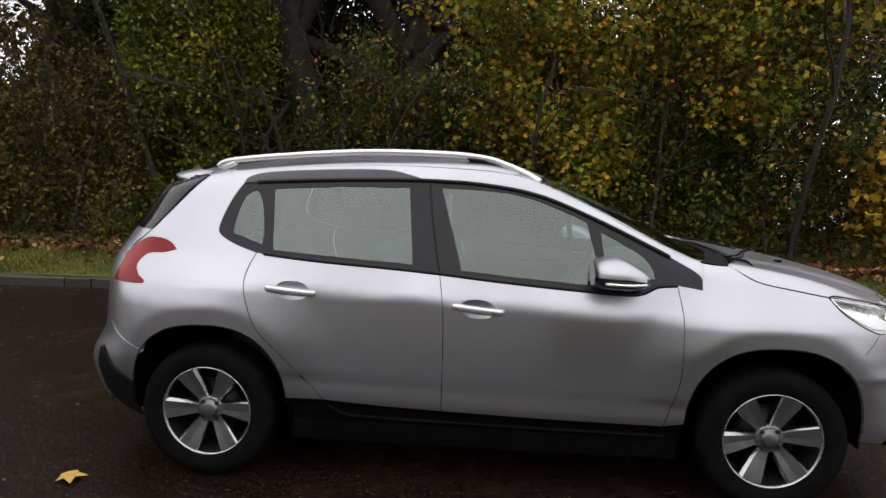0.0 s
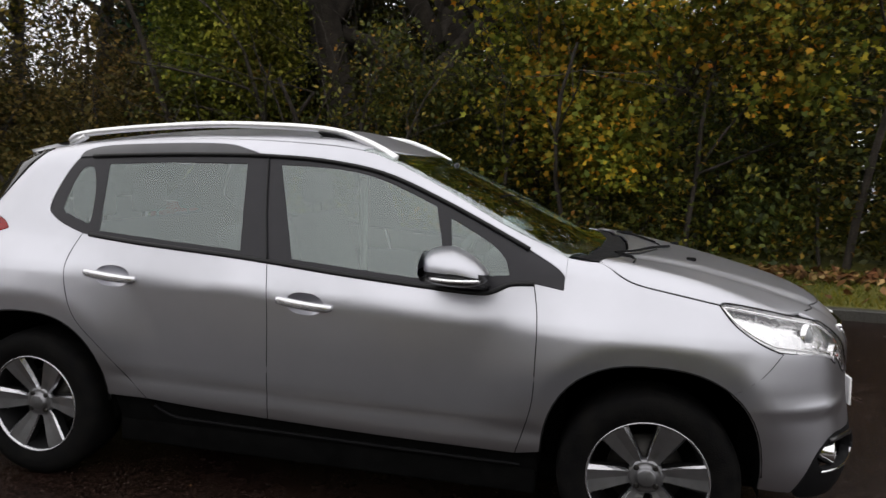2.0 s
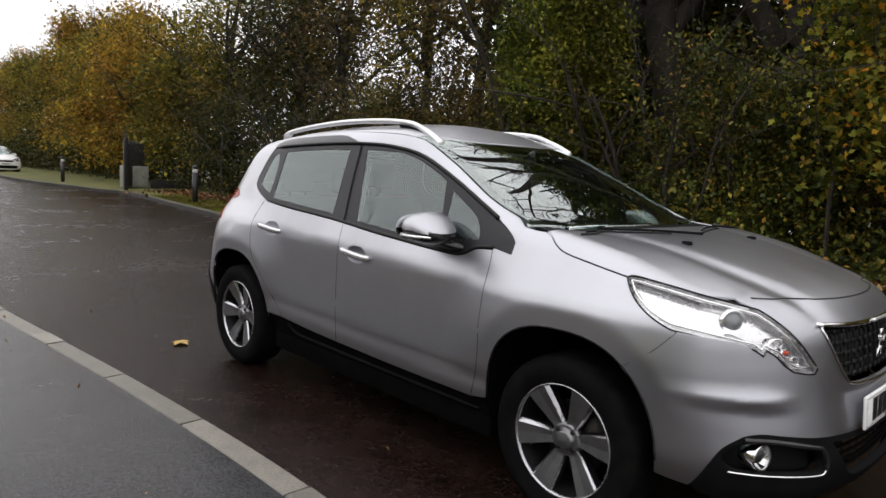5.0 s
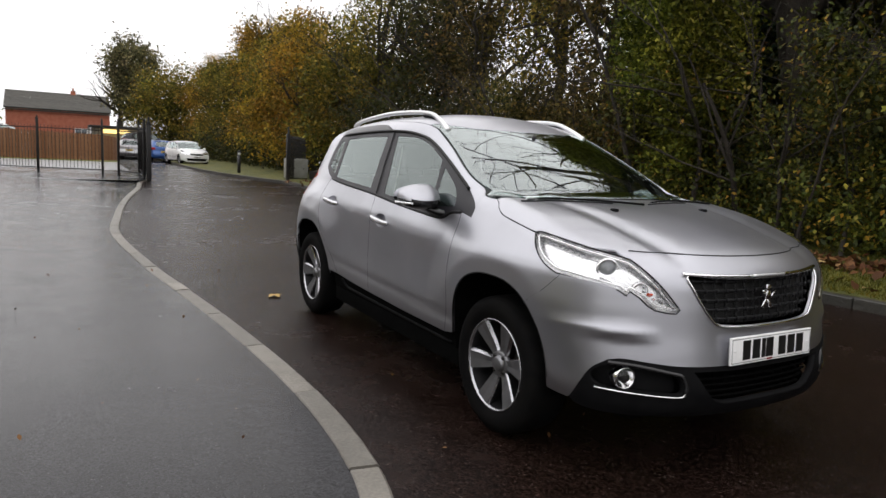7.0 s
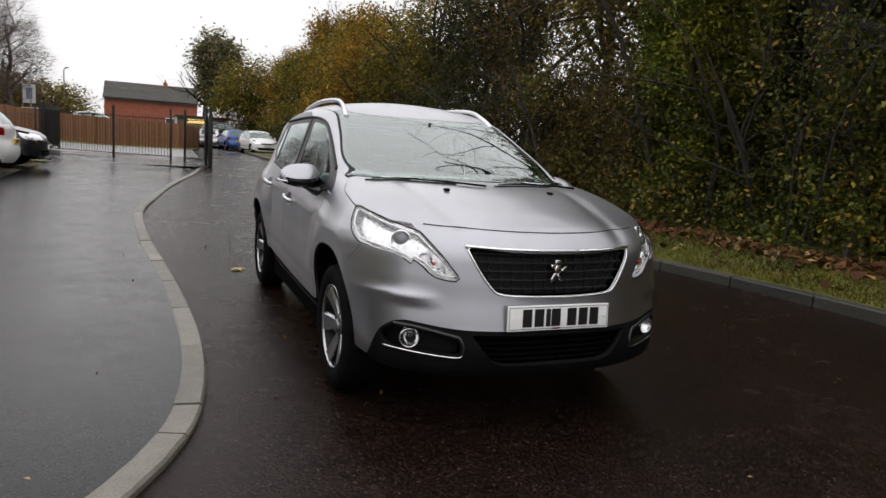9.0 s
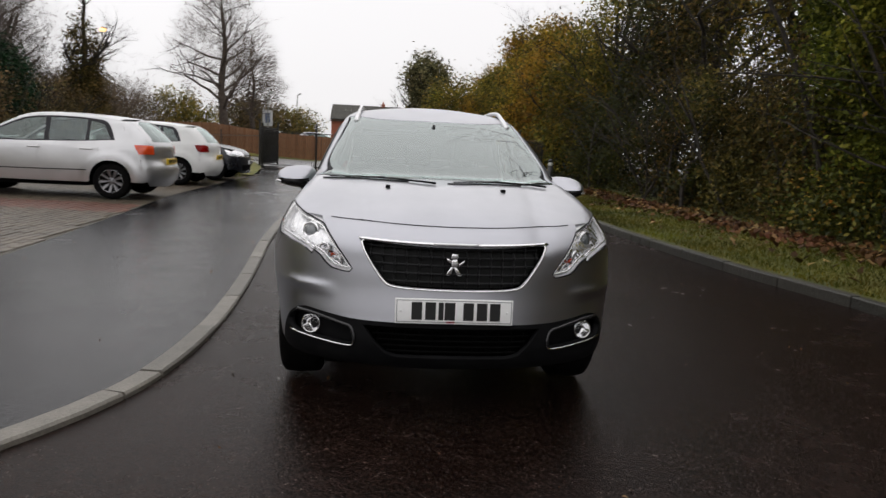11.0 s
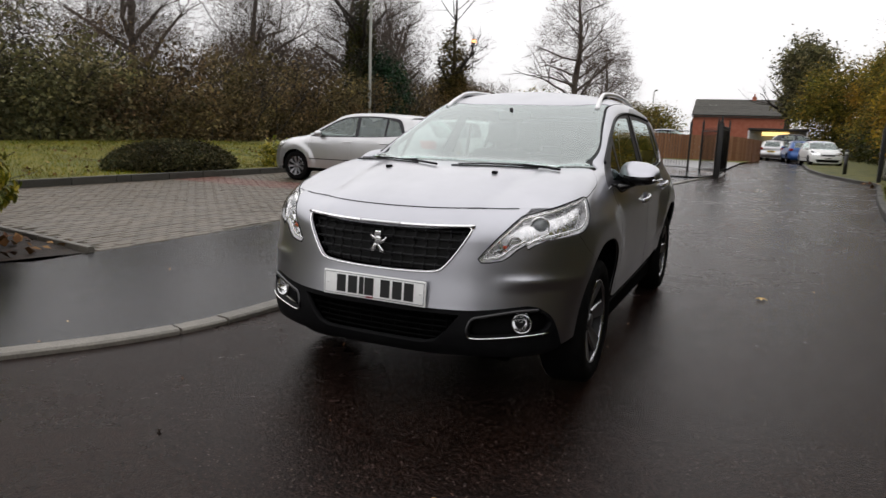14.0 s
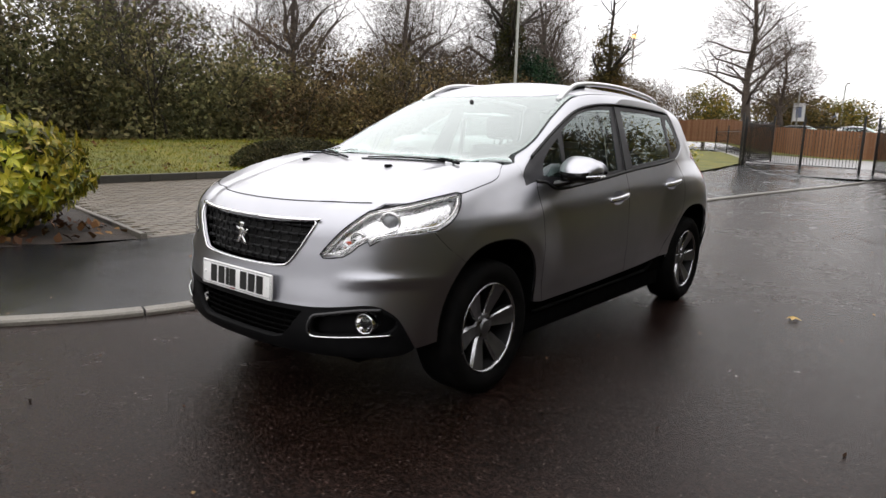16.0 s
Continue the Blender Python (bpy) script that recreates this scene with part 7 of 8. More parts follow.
def tree(name, base, trunk_h, trunk_r, label, seed, crowns=(), n=9000, size=0.10, material=None, depth=3, split=3, lean=(0, 0), per=40, spread=0.25, limb=None, twigs=0):
    """A tree of its own: trunk with limbs, and a crown of single leaves."""
    rnd = random.Random(seed)
    root = empty(name)
    tagged(root, label, "tree", "trees")
    bm = bmesh.new()
    top = Vector((lean[0], lean[1], trunk_h))
    pts = [Vector((0, 0, -0.2)), Vector((0, 0, 0.25)), top * 0.35 + Vector((rnd.gauss(0, 0.1), rnd.gauss(0, 0.1), 0)), top * 0.7 + Vector((rnd.gauss(0, 0.12), rnd.gauss(0, 0.12), 0)), top]
    bm_tube(curve([tuple(p) for p in pts], 3), [trunk_r * (1.35 - 0.75 * i / 12) for i in range(13)], 10, bm, caps=False)
    for k in range(5):
        f = rnd.uniform(0.55, 1.0)
        a = k * 2.4 + rnd.random()
        limb_mesh(bm, top * f, (math.cos(a), math.sin(a), rnd.uniform(0.4, 1.3)), (limb or trunk_h * 0.55) * rnd.uniform(0.7, 1.1), trunk_r * 0.55, depth - 1, rnd, 0.3, split)
    limb_mesh(bm, top, (lean[0] * 0.2, lean[1] * 0.2, 1), (limb or trunk_h * 0.55) * 1.2, trunk_r * 0.6, depth, rnd, 0.2, split)
    part("trunk", bm, BARK if crowns else TWIG, root)
    if twigs:
        c = np.concatenate([ball(int(twigs * 0.6), (lean[0], lean[1], trunk_h * 1.25), (trunk_h * 0.50, trunk_h * 0.50, trunk_h * 0.75), 12, 0.5, 0.2), ball(int(twigs * 0.4), (lean[0], lean[1], trunk_h * 0.95), (trunk_h * 0.55, trunk_h * 0.55, trunk_h * 0.5), 12, 0.5, 0.2)])
        tagged(leaves("twig", c, 0.9, TWIG, root, up=0.0, slim=0.014), kind="stuff")
    if crowns:
        w = np.array([r[0] * r[1] + r[1] * r[2] for _, r in crowns])
        c = np.concatenate([ball(int(n * k), ce, ra, per, spread) for (ce, ra), k in zip(crowns, w / w.sum())])
        leaves("crown", c, size, material, root, label="")
    root.location = base
    return root


def shrub_bank(name, label, lo, hi, n, size, material, per=30, spread=0.16, keep=None, stems=10, category="hedge", seed=3):
    """A hedge or thicket: woody stems inside a mass of single leaves."""
    root = empty(name)
    tagged(root, label, category, "hedges")
    rnd = random.Random(seed)
    bm = bmesh.new()
    for k in range(stems):
        x, y = rnd.uniform(lo[0], hi[0]), rnd.uniform(lo[1] + 0.3, hi[1])
        limb_mesh(bm, (x, y, lo[2] - 0.1), (rnd.gauss(0, 0.2), rnd.gauss(0, 0.2), 1), (hi[2] - lo[2]) * rnd.uniform(0.6, 0.95), rnd.uniform(0.02, 0.06), 2, rnd, 0.25, 3)
    tagged(part("woody_stem", bm, BARK, root), kind="stuff")
    leaves("foliage", clumps(n, lo, hi, per, spread, keep), size, material, root)
    return root


def wavy(c, scale, thresh, seed=0.0):
    return np.array([noise.noise((p[0] * scale + seed, p[1] * scale, p[2] * scale)) > thresh for p in c])


def hedge_top(base, amp, f, seed):
    """Keeps the places below an uneven top line, thinner towards it."""
    def keep(c):
        h = np.array([base + amp * noise.noise((x * f, seed, 0)) + 0.3 * amp * noise.noise((x * f * 4, seed, 1)) for x in c[:, 0]])
        return c[:, 2] < h - 0.8 * RNG.random(len(c)) ** 3
    return keep


def hollows(keep, front, depth, seed):
    """Lets the face of a hedge swell and fall back, so that light catches its bulges."""
    def test(c):
        back = np.array([max(0.0, 0.35 + 1.3 * noise.noise((x * 0.75 + seed, z * 0.85, seed)) + 0.5 * noise.noise((x * 2.1, z * 2.1, seed))) for x, z in c[:, [0, 2]]])
        return keep(c) & (c[:, 1] > front + depth * back)
    return test


# Verge side: hedge and trees behind the car.
shrub_bank("dark_hedge", "dense dark green and brown hedge behind the verge", (-21.0, 6.3, 0.1), (-9.5, 8.6, 4.0), 52000, 0.095, DARKGREEN, keep=hollows(hedge_top(3.1, 1.3, 0.5, 1), 6.3, 1.1, 95), stems=16, seed=1)
shrub_bank("brown_hedge", "brown and green autumn thicket behind the verge", (-12.5, 6.3, 0.1), (-6.0, 8.8, 4.2), 54000, 0.085, BROWNGREEN, keep=hollows(hedge_top(3.2, 1.4, 0.6, 2), 6.3, 1.1, 95), stems=16, seed=2)
shrub_bank("green_thicket", "dense green thicket below old tree trunks", (-6.6, 6.3, 0.1), (-1.2, 8.6, 4.2), 58000, 0.080, MIDGREEN, keep=hollows(hedge_top(2.9, 1.7, 0.7, 3), 6.3, 1.1, 95), stems=12, seed=3)
shrub_bank("leafy_hedge", "dark leafy hedge with yellowing leaves", (-1.8, 6.5, 0.1), (4.4, 9.0, 4.2), 58000, 0.085, MIDGREEN, keep=hollows(hedge_top(3.0, 1.6, 0.7, 4), 6.5, 1.1, 97), stems=14, seed=4)
shrub_bank("tall_dark_hedge", "tall dense dark hedge beside the road", (3.0, 6.3, 0.1), (16.0, 9.2, 5.2), 70000, 0.10, MIDGREEN, keep=hollows(hedge_top(4.9, 0.5, 0.4, 5), 6.3, 1.1, 95), stems=18, seed=5)


def ivy_keep(c):
    r = np.hypot((c[:, 0] + 5.1) / 1.05, (c[:, 1] - 7.4) / 0.95)
    return (r < 1.0 + 0.2 * np.sin(c[:, 2] * 2.3)) & ((c[:, 2] > 1.9) | (np.abs(c[:, 0] + 4.7) < 0.35))


shrub_bank("ivy_covered_tree", "tall tree stem smothered in bright green ivy", (-6.3, 6.35, 1.3), (-3.9, 8.4, 7.0), 85000, 0.085, IVY, keep=ivy_keep, stems=3, category="tree", seed=6)
tree("old_tree", (-3.75, 9.3, 0.1), 6.0, 0.36, "old tree with a thick dark trunk and spreading limbs", 21, [((-0.3, 0.6, 7.0), (2.8, 1.8, 1.7)), ((0.6, 1.5, 4.9), (2.6, 0.9, 1.6))], 22000, 0.12, DARKGREEN, 4, lean=(-0.4, -0.3), limb=5.2)
tree("old_tree", (-2.55, 9.0, 0.1), 4.4, 0.36, "old leaning tree with a thick dark trunk", 22, [((0.6, 0.9, 6.5), (2.8, 2.0, 1.7)), ((0.2, 1.6, 4.7), (2.8, 0.9, 1.6))], 24000, 0.12, DARKGREEN, 4, lean=(0.8, 0.0), limb=4.6)
mp = tree("maple", (0.9, 7.75, 0.1), 3.2, 0.13, "young maple with yellow and green leaves", 23, (), depth=3, limb=2.2)
c = np.concatenate([ball(6600, (-0.2, -0.7, 3.9), (2.0, 0.9, 1.3), 60, 0.24, 0.3), ball(4200, (-0.2, -0.9, 2.4), (1.2, 0.6, 1.3), 54, 0.22, 0.3), ball(5200, (1.8, -0.6, 3.9), (1.4, 0.8, 1.2), 60, 0.25, 0.3), ball(2200, (3.5, -1.0, 4.2), (1.2, 0.6, 0.8), 60, 0.26, 0.3), ball(1000, (2.6, -1.2, 2.6), (0.8, 0.4, 0.8), 40, 0.22, 0.3), ball(1500, (0.4, -1.2, 1.6), (0.7, 0.35, 0.6), 40, 0.2, 0.3), ball(3600, (0.3, 0.0, 5.4), (2.4, 1.2, 0.9), 60, 0.3, 0.3)])
leaves("crown", c, 0.108, MAPLE, mp, star=True)
mp2 = tree("maple", (6.6, 7.5, 0.1), 2.6, 0.10, "small maple with orange leaves in the hedge", 24, (), depth=3, limb=1.8)
leaves("crown", np.concatenate([ball(1700, (-0.7, -1.25, 1.3), (0.8, 0.3, 0.9), 18, 0.2, 0.3), ball(1500, (-2.0, -0.3, 4.2), (1.2, 0.7, 0.7), 20, 0.25, 0.3)]), 0.15, ORANGE, mp2, star=True)
for k, (x, y, h, r, mt, lab) in enumerate(((-19.5, 10.5, 6.8, 0.22, DARKGREEN, "tall roadside tree in dark green leaf"), (-16.0, 10.0, 7.2, 0.18, BROWNGREEN, "slender tree with thinning brown leaves"), (-12.8, 10.6, 8.2, 0.18, GOLDGREEN, "slender tree with gaps of sky in its crown"), (-9.6, 9.8, 8.0, 0.17, BROWNGREEN, "slender tree with thinning brown leaves"), (-22.2, 9.2, 6.6, 0.18, GOLDGREEN, "roadside tree in green and gold leaf"), (-17.8, 9.5, 5.8, 0.15, DARKGREEN, "slender tree with dark thinning leaves"), (-7.6, 11.2, 6.0, 0.2, HOLLY, "dense dark evergreen tree behind the hedge"))):
    tree("roadside_tree", (x, y, 0.1), h * 0.75, r, lab, 30 + k, [((0, 0, h * 0.95), (2.4, 2.0, 2.3)), ((0.6, -0.6, h * 0.6), (1.9, 1.5, 1.6))], 15000 if mt is HOLLY else 9500, 0.13, mt, 3, per=70, spread=0.30, lean=(0.5, -0.2))
def autumn_lobes(h, seed):
    """The uneven bulges of a broad crown."""
    rnd = random.Random(seed)
    lobes = [((0, 0, h * 0.62), (2.3, 2.0, h * 0.28)), ((0.2, -0.6, h * 0.28), (2.3, 1.7, h * 0.2))]
    for i in range(6):
        a, f = i * 1.05 + rnd.random(), rnd.uniform(0.35, 0.92)
        q = rnd.uniform(0.8, 1.3)
        lobes.append(((math.cos(a) * 2.1 * (1.25 - f), math.sin(a) * 1.8 * (1.25 - f), h * f), (q, q, q * 0.8)))
    return lobes


for k, (x, y, h, mt) in enumerate(((-24.5, 8.6, 7.6, GOLDGREEN), (-28.5, 8.4, 7.2, ORANGE), (-32.5, 8.6, 8.4, ORANGE), (-37.0, 9.2, 8.6, GOLDGREEN), (-42.0, 9.6, 9.4, ORANGE), (-48.0, 10.2, 9.6, GOLDGREEN), (-55.0, 9.8, 9.2, GOLDGREEN), (-63.0, 10.0, 9.6, ORANGE))):
    tree("autumn_tree", (x, y, 0.1), h * 0.5, 0.2, "broad autumn tree in " + ("orange" if mt is ORANGE else "green and gold") + " leaf beside the road", 50 + k, autumn_lobes(h, 50 + k), 20000, 0.16, mt, 3, per=44, spread=0.32)
shrub_bank("undergrowth", "dark undergrowth below the autumn trees", (-72.0, 7.6, 0.1), (-20.0, 10.5, 3.2), 56000, 0.17, DARKGREEN, 34, 0.3, hedge_top(2.3, 0.8, 0.2, 8), stems=20, category="shrubs", seed=8)
tree("round_tree", (-78.0, 3.6, 0.0), 6.0, 0.35, "round dark green tree beyond the house", 70, [((0, 1.2, 9.4), (2.8, 2.7, 2.7)), ((0.5, 1.2, 6.4), (2.6, 2.2, 2.6))], 16000, 0.30, DULLGREEN, 3, per=40, spread=0.45)
tree("round_tree", (-70.0, 7.6, 0.0), 4.6, 0.3, "green and gold tree behind the far cars", 71, [((0, 0, 6.2), (3.4, 3.0, 2.6)), ((0, -1.4, 3.2), (3.0, 2.4, 2.6)), ((0, 1.8, 2.6), (3.0, 2.4, 2.6))], 22000, 0.24, GOLDGREEN, 3, per=40, spread=0.5)
# A tall dense belt behind the hedge closes the view.
bb = 0
for x0, x1, mt, hgt in ((-22.0, -8.0, BROWNGREEN, 6.4), (-8.0, 6.0, DARKGREEN, 6.8), (4.0, 18.0, DARKGREEN, 7.6), (18.0, 40.0, DARKGREEN, 7.6)):
    bb += 1
    shrub_bank("wood_edge", "tall dark wood edge behind the hedge", (x0, 10.6, 0.1), (x1, 13.6, hgt), 40000 if bb > 1 else 20000, 0.17, mt, 36 if bb > 1 else 80, 0.28, (lambda c, k=bb: (c[:, 2] < (4.5 if k > 1 else 3.0) + 2.2 * RNG.random(len(c))) & wavy(c, 0.55, -0.22 if k > 1 else 0.0, k * 7.0)), stems=16, category="trees", seed=80 + bb)

for k, (x0, x1, mt, hgt) in enumerate(((-21.0, -13.0, BROWNGREEN, 2.9), (-13.0, -9.6, BROWNGREEN, 5.4), (-9.6, -5.5, DARKGREEN, 6.0), (-7.0, 5.0, DARKGREEN, 4.9), (4.0, 26.0, DARKGREEN, 6.8))):
    shrub_bank("wood_edge", "deep dark wood behind the hedge", (x0, 14.0, 0.1), (x1, 15.5, hgt + 1.0), 15000, 0.42, mt, 20, 0.4, hedge_top(hgt, 1.2, 0.35, 40 + k), stems=6, category="trees", seed=85 + k)
def thin_top(top, k):
    """A thicket that opens towards its uneven top."""
    low = hedge_top(top, 1.2, 0.3, k)
    return lambda c: low(c) & (wavy(c, 0.7, -0.12 if k < 22 else 0.02, k * 3.0) | (c[:, 2] < (0.78 if k < 22 else 0.62) * top))


# Lawn side: thicket, evergreen, clipped bush, laurel and bare trees.
for k, (x0, x1, n, mt, top, lab) in enumerate(((-3.0, 14.0, 60000, DULLGREEN, 5.6, "tall dark evergreen thicket on a grassy bank"), (-12.0, -2.0, 38000, DULLGREEN, 4.2, "tall dark evergreen thicket on a grassy bank"), (-24.0, -11.0, 36000, DULLBROWN, 4.0, "brown leafless thicket on a grassy bank"), (-38.0, -23.0, 30000, DULLBROWN, 3.6, "brown leafless thicket on a grassy bank"))):
    shrub_bank("thicket", lab, (x0, -20.5, 0.55), (x1, -17.2, top + 0.6), n, 0.15, mt, 30, 0.25, thin_top(top, 20 + k), stems=26, category="shrubs", seed=90 + k)
for k, (x0, x1, mt, hgt) in enumerate(((-14.0, 16.0, DULLGREEN, 2.6), (-40.0, -13.0, DULLBROWN, 2.4))):
    shrub_bank("thicket", "deep shade at the back of the thicket", (x0, -23.5, 0.7), (x1, -21.5, hgt + 0.8), 16000, 0.40, mt, 20, 0.4, hedge_top(hgt, 0.9, 0.3, 60 + k), stems=6, category="shrubs", seed=97 + k)
tree("holly", (-31.5, -19.5, 0.6), 2.4, 0.14, "dense dark green holly tree", 100, [((0, 0, 2.2), (1.8, 1.8, 2.2)), ((0, 0, 3.8), (1.1, 1.1, 1.4))], 12000, 0.14, HOLLY, 2, per=40, spread=0.25)
TWIG_GREY = surf("grey_brown_twigs", (0.080, 0.055, 0.038), (0.135, 0.100, 0.072), 0.9, None, 0, 5.0)


def sprays(n, lo, hi, length, rise, keep=None):
    """Thin twigs that rise and fan out: one narrow blade each, given by foot and tip."""
    lo, hi = np.array(lo, float), np.array(hi, float)
    p = lo + (hi - lo) * RNG.random((n, 3))
    if keep is not None:
        p = p[keep(p)]
    d = RNG.normal(size=p.shape) * (0.7, 0.7, 0.45) + (0, 0, rise)
    d /= np.linalg.norm(d, axis=1)[:, None]
    return p, p + d * (length * RNG.uniform(0.4, 1.3, len(p)))[:, None]


def twig_mesh(name, p, q, width, material, parent):
    """Each twig a three-sided sliver from p to q."""
    n = len(p)
    a = np.cross(q - p, RNG.normal(size=p.shape))
    a *= width / (np.linalg.norm(a, axis=1)[:, None] + 1e-9)
    v = np.stack([p - a, p + a, q], 1)
    me = bpy.data.meshes.new(name)
    me.vertices.add(n * 3)
    me.vertices.foreach_set("co", v.reshape(-1).astype(np.float32))
    me.loops.add(n * 3)
    me.loops.foreach_set("vertex_index", np.arange(n * 3, dtype=np.int32))
    me.polygons.add(n)
    me.polygons.foreach_set("loop_start", np.arange(0, n * 3, 3, dtype=np.int32))
    me.polygons.foreach_set("loop_total", np.full(n, 3, dtype=np.int32))
    me.update(calc_edges=True)
    return tagged(dress(name, me, material, parent, False), kind="stuff")


def brushwood(x0, x1, y0, y1, top, n, n_leaf, seed, label, mat):
    """Tall leafless scrub: many upright stems with fine twigs and a few last leaves."""
    root = empty("brushwood")
    tagged(root, label, "shrubs", "hedges")
    rnd = random.Random(seed)
    bm = bmesh.new()
    for k in range(int((x1 - x0) * 1.5)):
        limb_mesh(bm, (rnd.uniform(x0, x1), rnd.uniform(y0, y1), 0.4), (rnd.gauss(0, 0.18), rnd.gauss(0, 0.18), 1), top * rnd.uniform(0.55, 0.95), rnd.uniform(0.03, 0.07), 2, rnd, 0.22, 3)
    tagged(part("woody_stem", bm, TWIG, root), kind="stuff")
    line = hedge_top(top, 1.6, 0.22, seed)
    keep = lambda c: line(c) & wavy(c, 0.35, -0.25, seed * 2.0)
    p, q = sprays(n, (x0, y0, 0.4), (x1, y1, top + 0.8), 1.0, 0.9, keep)
    twig_mesh("twig", p, q, 0.011, TWIG_GREY, root)
    leaves("foliage", clumps(n_leaf, (x0, y0, 0.5), (x1, y1, top), 26, 0.32, keep), 0.13, mat, root)
    return root


brushwood(-26.0, -9.0, -25.5, -22.0, 5.4, 22000, 12000, 201, "tall brown scrub with thinning leaves behind the lawn", DULLBROWN)
brushwood(-44.0, -25.0, -26.0, -22.5, 5.6, 26000, 26000, 202, "tall brown leafless scrub behind the lawn", DULLBROWN)
brushwood(-64.0, -42.0, -27.0, -20.5, 5.2, 24000, 20000, 203, "brown leafless scrub behind the fence", DULLBROWN)
brushwood(-9.0, 8.0, -25.5, -22.5, 6.6, 16000, 12000, 204, "tall dark scrub behind the lawn", DULLGREEN)


def leader_tree(base, height, radius, spread, label, seed):
    """A bare tree with one straight stem and tiers of spreading boughs, twigs on every bough."""
    rnd = random.Random(seed)
    root = empty("bare_tree")
    tagged(root, label, "tree", "trees")
    bm = bmesh.new()
    stem = [Vector((0.16 * math.sin(i * 0.9 + seed), 0.14 * math.sin(i * 1.3), -0.2 + height * i / 10)) for i in range(11)]
    bm_tube(stem, [radius * (1.15 - 0.105 * i) for i in range(11)], 9, bm, caps=False)
    for k in range(26):
        f = 0.22 + 0.72 * (k + rnd.random()) / 26
        i = min(9, int(f * 10))
        p = stem[i].lerp(stem[i + 1], f * 10 - i)
        a = k * 2.4 + rnd.uniform(-0.5, 0.5)
        reach = spread * (1.1 - f) ** 0.6 * rnd.uniform(0.5, 0.85)
        limb_mesh(bm, p, (math.cos(a), math.sin(a), rnd.uniform(0.2, 1.0)), reach, max(0.025, radius * 0.40 * (1.15 - f)), 2, rnd, 0.34, 3)
    n = int(2300 * spread)
    d = RNG.normal(size=(n, 3))
    d *= (RNG.random(n) ** 0.45 / np.linalg.norm(d, axis=1))[:, None]
    z = 0.60 + 0.42 * d[:, 2]
    c = np.stack([d[:, 0] * spread * 0.85 * (1.25 - z) ** 0.5, d[:, 1] * spread * 0.85 * (1.25 - z) ** 0.5, z * height], 1)
    c = c[wavy(c, 0.55, -0.08, seed)]
    up = RNG.normal(size=c.shape) * (0.6, 0.6, 0.4) + (c - (0, 0, 0.45 * height)) * (0.25, 0.25, 0.12)
    up /= np.linalg.norm(up, axis=1)[:, None]
    feet, tips = c, c + up * RNG.uniform(0.4, 1.2, len(c))[:, None]
    part("trunk", bm, TWIG, root)
    twig_mesh("twig", feet, tips, 0.010, TWIG_GREY, root)
    root.location = base
    return root


leader_tree((-57.0, -14.4, 0.5), 15.0, 0.42, 6.2, "tall bare tree with a straight stem and spreading boughs", 301)
leader_tree((-61.0, -12.6, 0.5), 10.0, 0.26, 4.4, "smaller bare tree with brown twigs behind the fence", 302)
for k, (x, y, h, r) in enumerate(((-33.0, -23.0, 6.0, 0.26), (-25.0, -24.0, 5.6, 0.22), (-40.0, -24.0, 5.8, 0.24), (-18.0, -25.0, 5.4, 0.2), (-9.0, -25.0, 5.2, 0.2), (-46.0, -28.0, 6.0, 0.25), (0.0, -26.0, 5.0, 0.2))):
    tree("bare_tree", (x, y, 0.4), h, r, "bare winter tree with fine branching twigs", 110 + k, (), depth=4, split=3, limb=h * 0.6, twigs=9000)
tree("ivy_tree", (-31.0, -20.9, 0.6), 7.0, 0.25, "bare tree with ivy round its stem", 130, [((0.1, 0, 4.6), (0.9, 0.9, 4.0)), ((0.2, 0, 2.6), (1.1, 1.1, 2.2))], 15000, 0.13, DARKGREEN, 4, per=30, spread=0.15, limb=3.5)
tree("ivy_tree", (-41.6, -19.6, 0.6), 6.4, 0.22, "tree with rusty leaves and ivy on its stem", 131, [((0.1, 0, 4.6), (1.2, 1.2, 3.4)), ((0.1, 0, 2.4), (1.5, 1.5, 2.2))], 16000, 0.15, BROWNGREEN, 4, per=30, spread=0.2, limb=3.0)
for k, (x, y, h) in enumerate(((-66.0, -30.0, 6.5), (-76.0, -24.0, 6.0), (-85.0, -18.0, 6.0), (-92.0, -13.0, 5.5), (-72.0, -14.0, 5.0), (-58.0, -36.0, 7.0))):
    tree("far_tree", (x, y, 0.15), h * 0.5, 0.2, "distant autumn tree in brown and gold", 140 + k, [((0, 0, h * 0.72), (3.4, 3.4, h * 0.32)), ((0, 1.5, h * 0.45), (3.4, 3.4, h * 0.3))], 8000, 0.26, GOLDGREEN if k % 2 else BROWNGREEN, 3, per=40, spread=0.5)


def clipped_bush():
    root = empty("clipped_bush", pose(-6.50, -10.35, 0.16))
    tagged(root, "low rounded clipped dark bush on the lawn edge", "bush")
    bm = bmesh.new()
    bmesh.ops.create_icosphere(bm, subdivisions=4, radius=1)
    for v in bm.verts:
        p = v.co.copy()
        k = 1 + 0.05 * noise.noise(p * 3)
        v.co = (p.x * 1.48 * k, p.y * 0.72 * k, max(-0.05, 0.26 + p.z * 0.33 * k))
    body = part("body", bm, SOIL, root)
    d = RNG.normal(size=(26000, 3))
    d /= np.linalg.norm(d, axis=1)[:, None]
    d[:, 2] = np.abs(d[:, 2]) * 1.3 - 0.45
    k = 1 + 0.06 * np.array([noise.noise(Vector(p) * 4) for p in d])[:, None]
    leaves("foliage", d * k * (1.64, 0.84, 0.41) + (0, 0, 0.28) + RNG.normal(size=d.shape) * 0.045, 0.065, BOX, root)


clipped_bush()


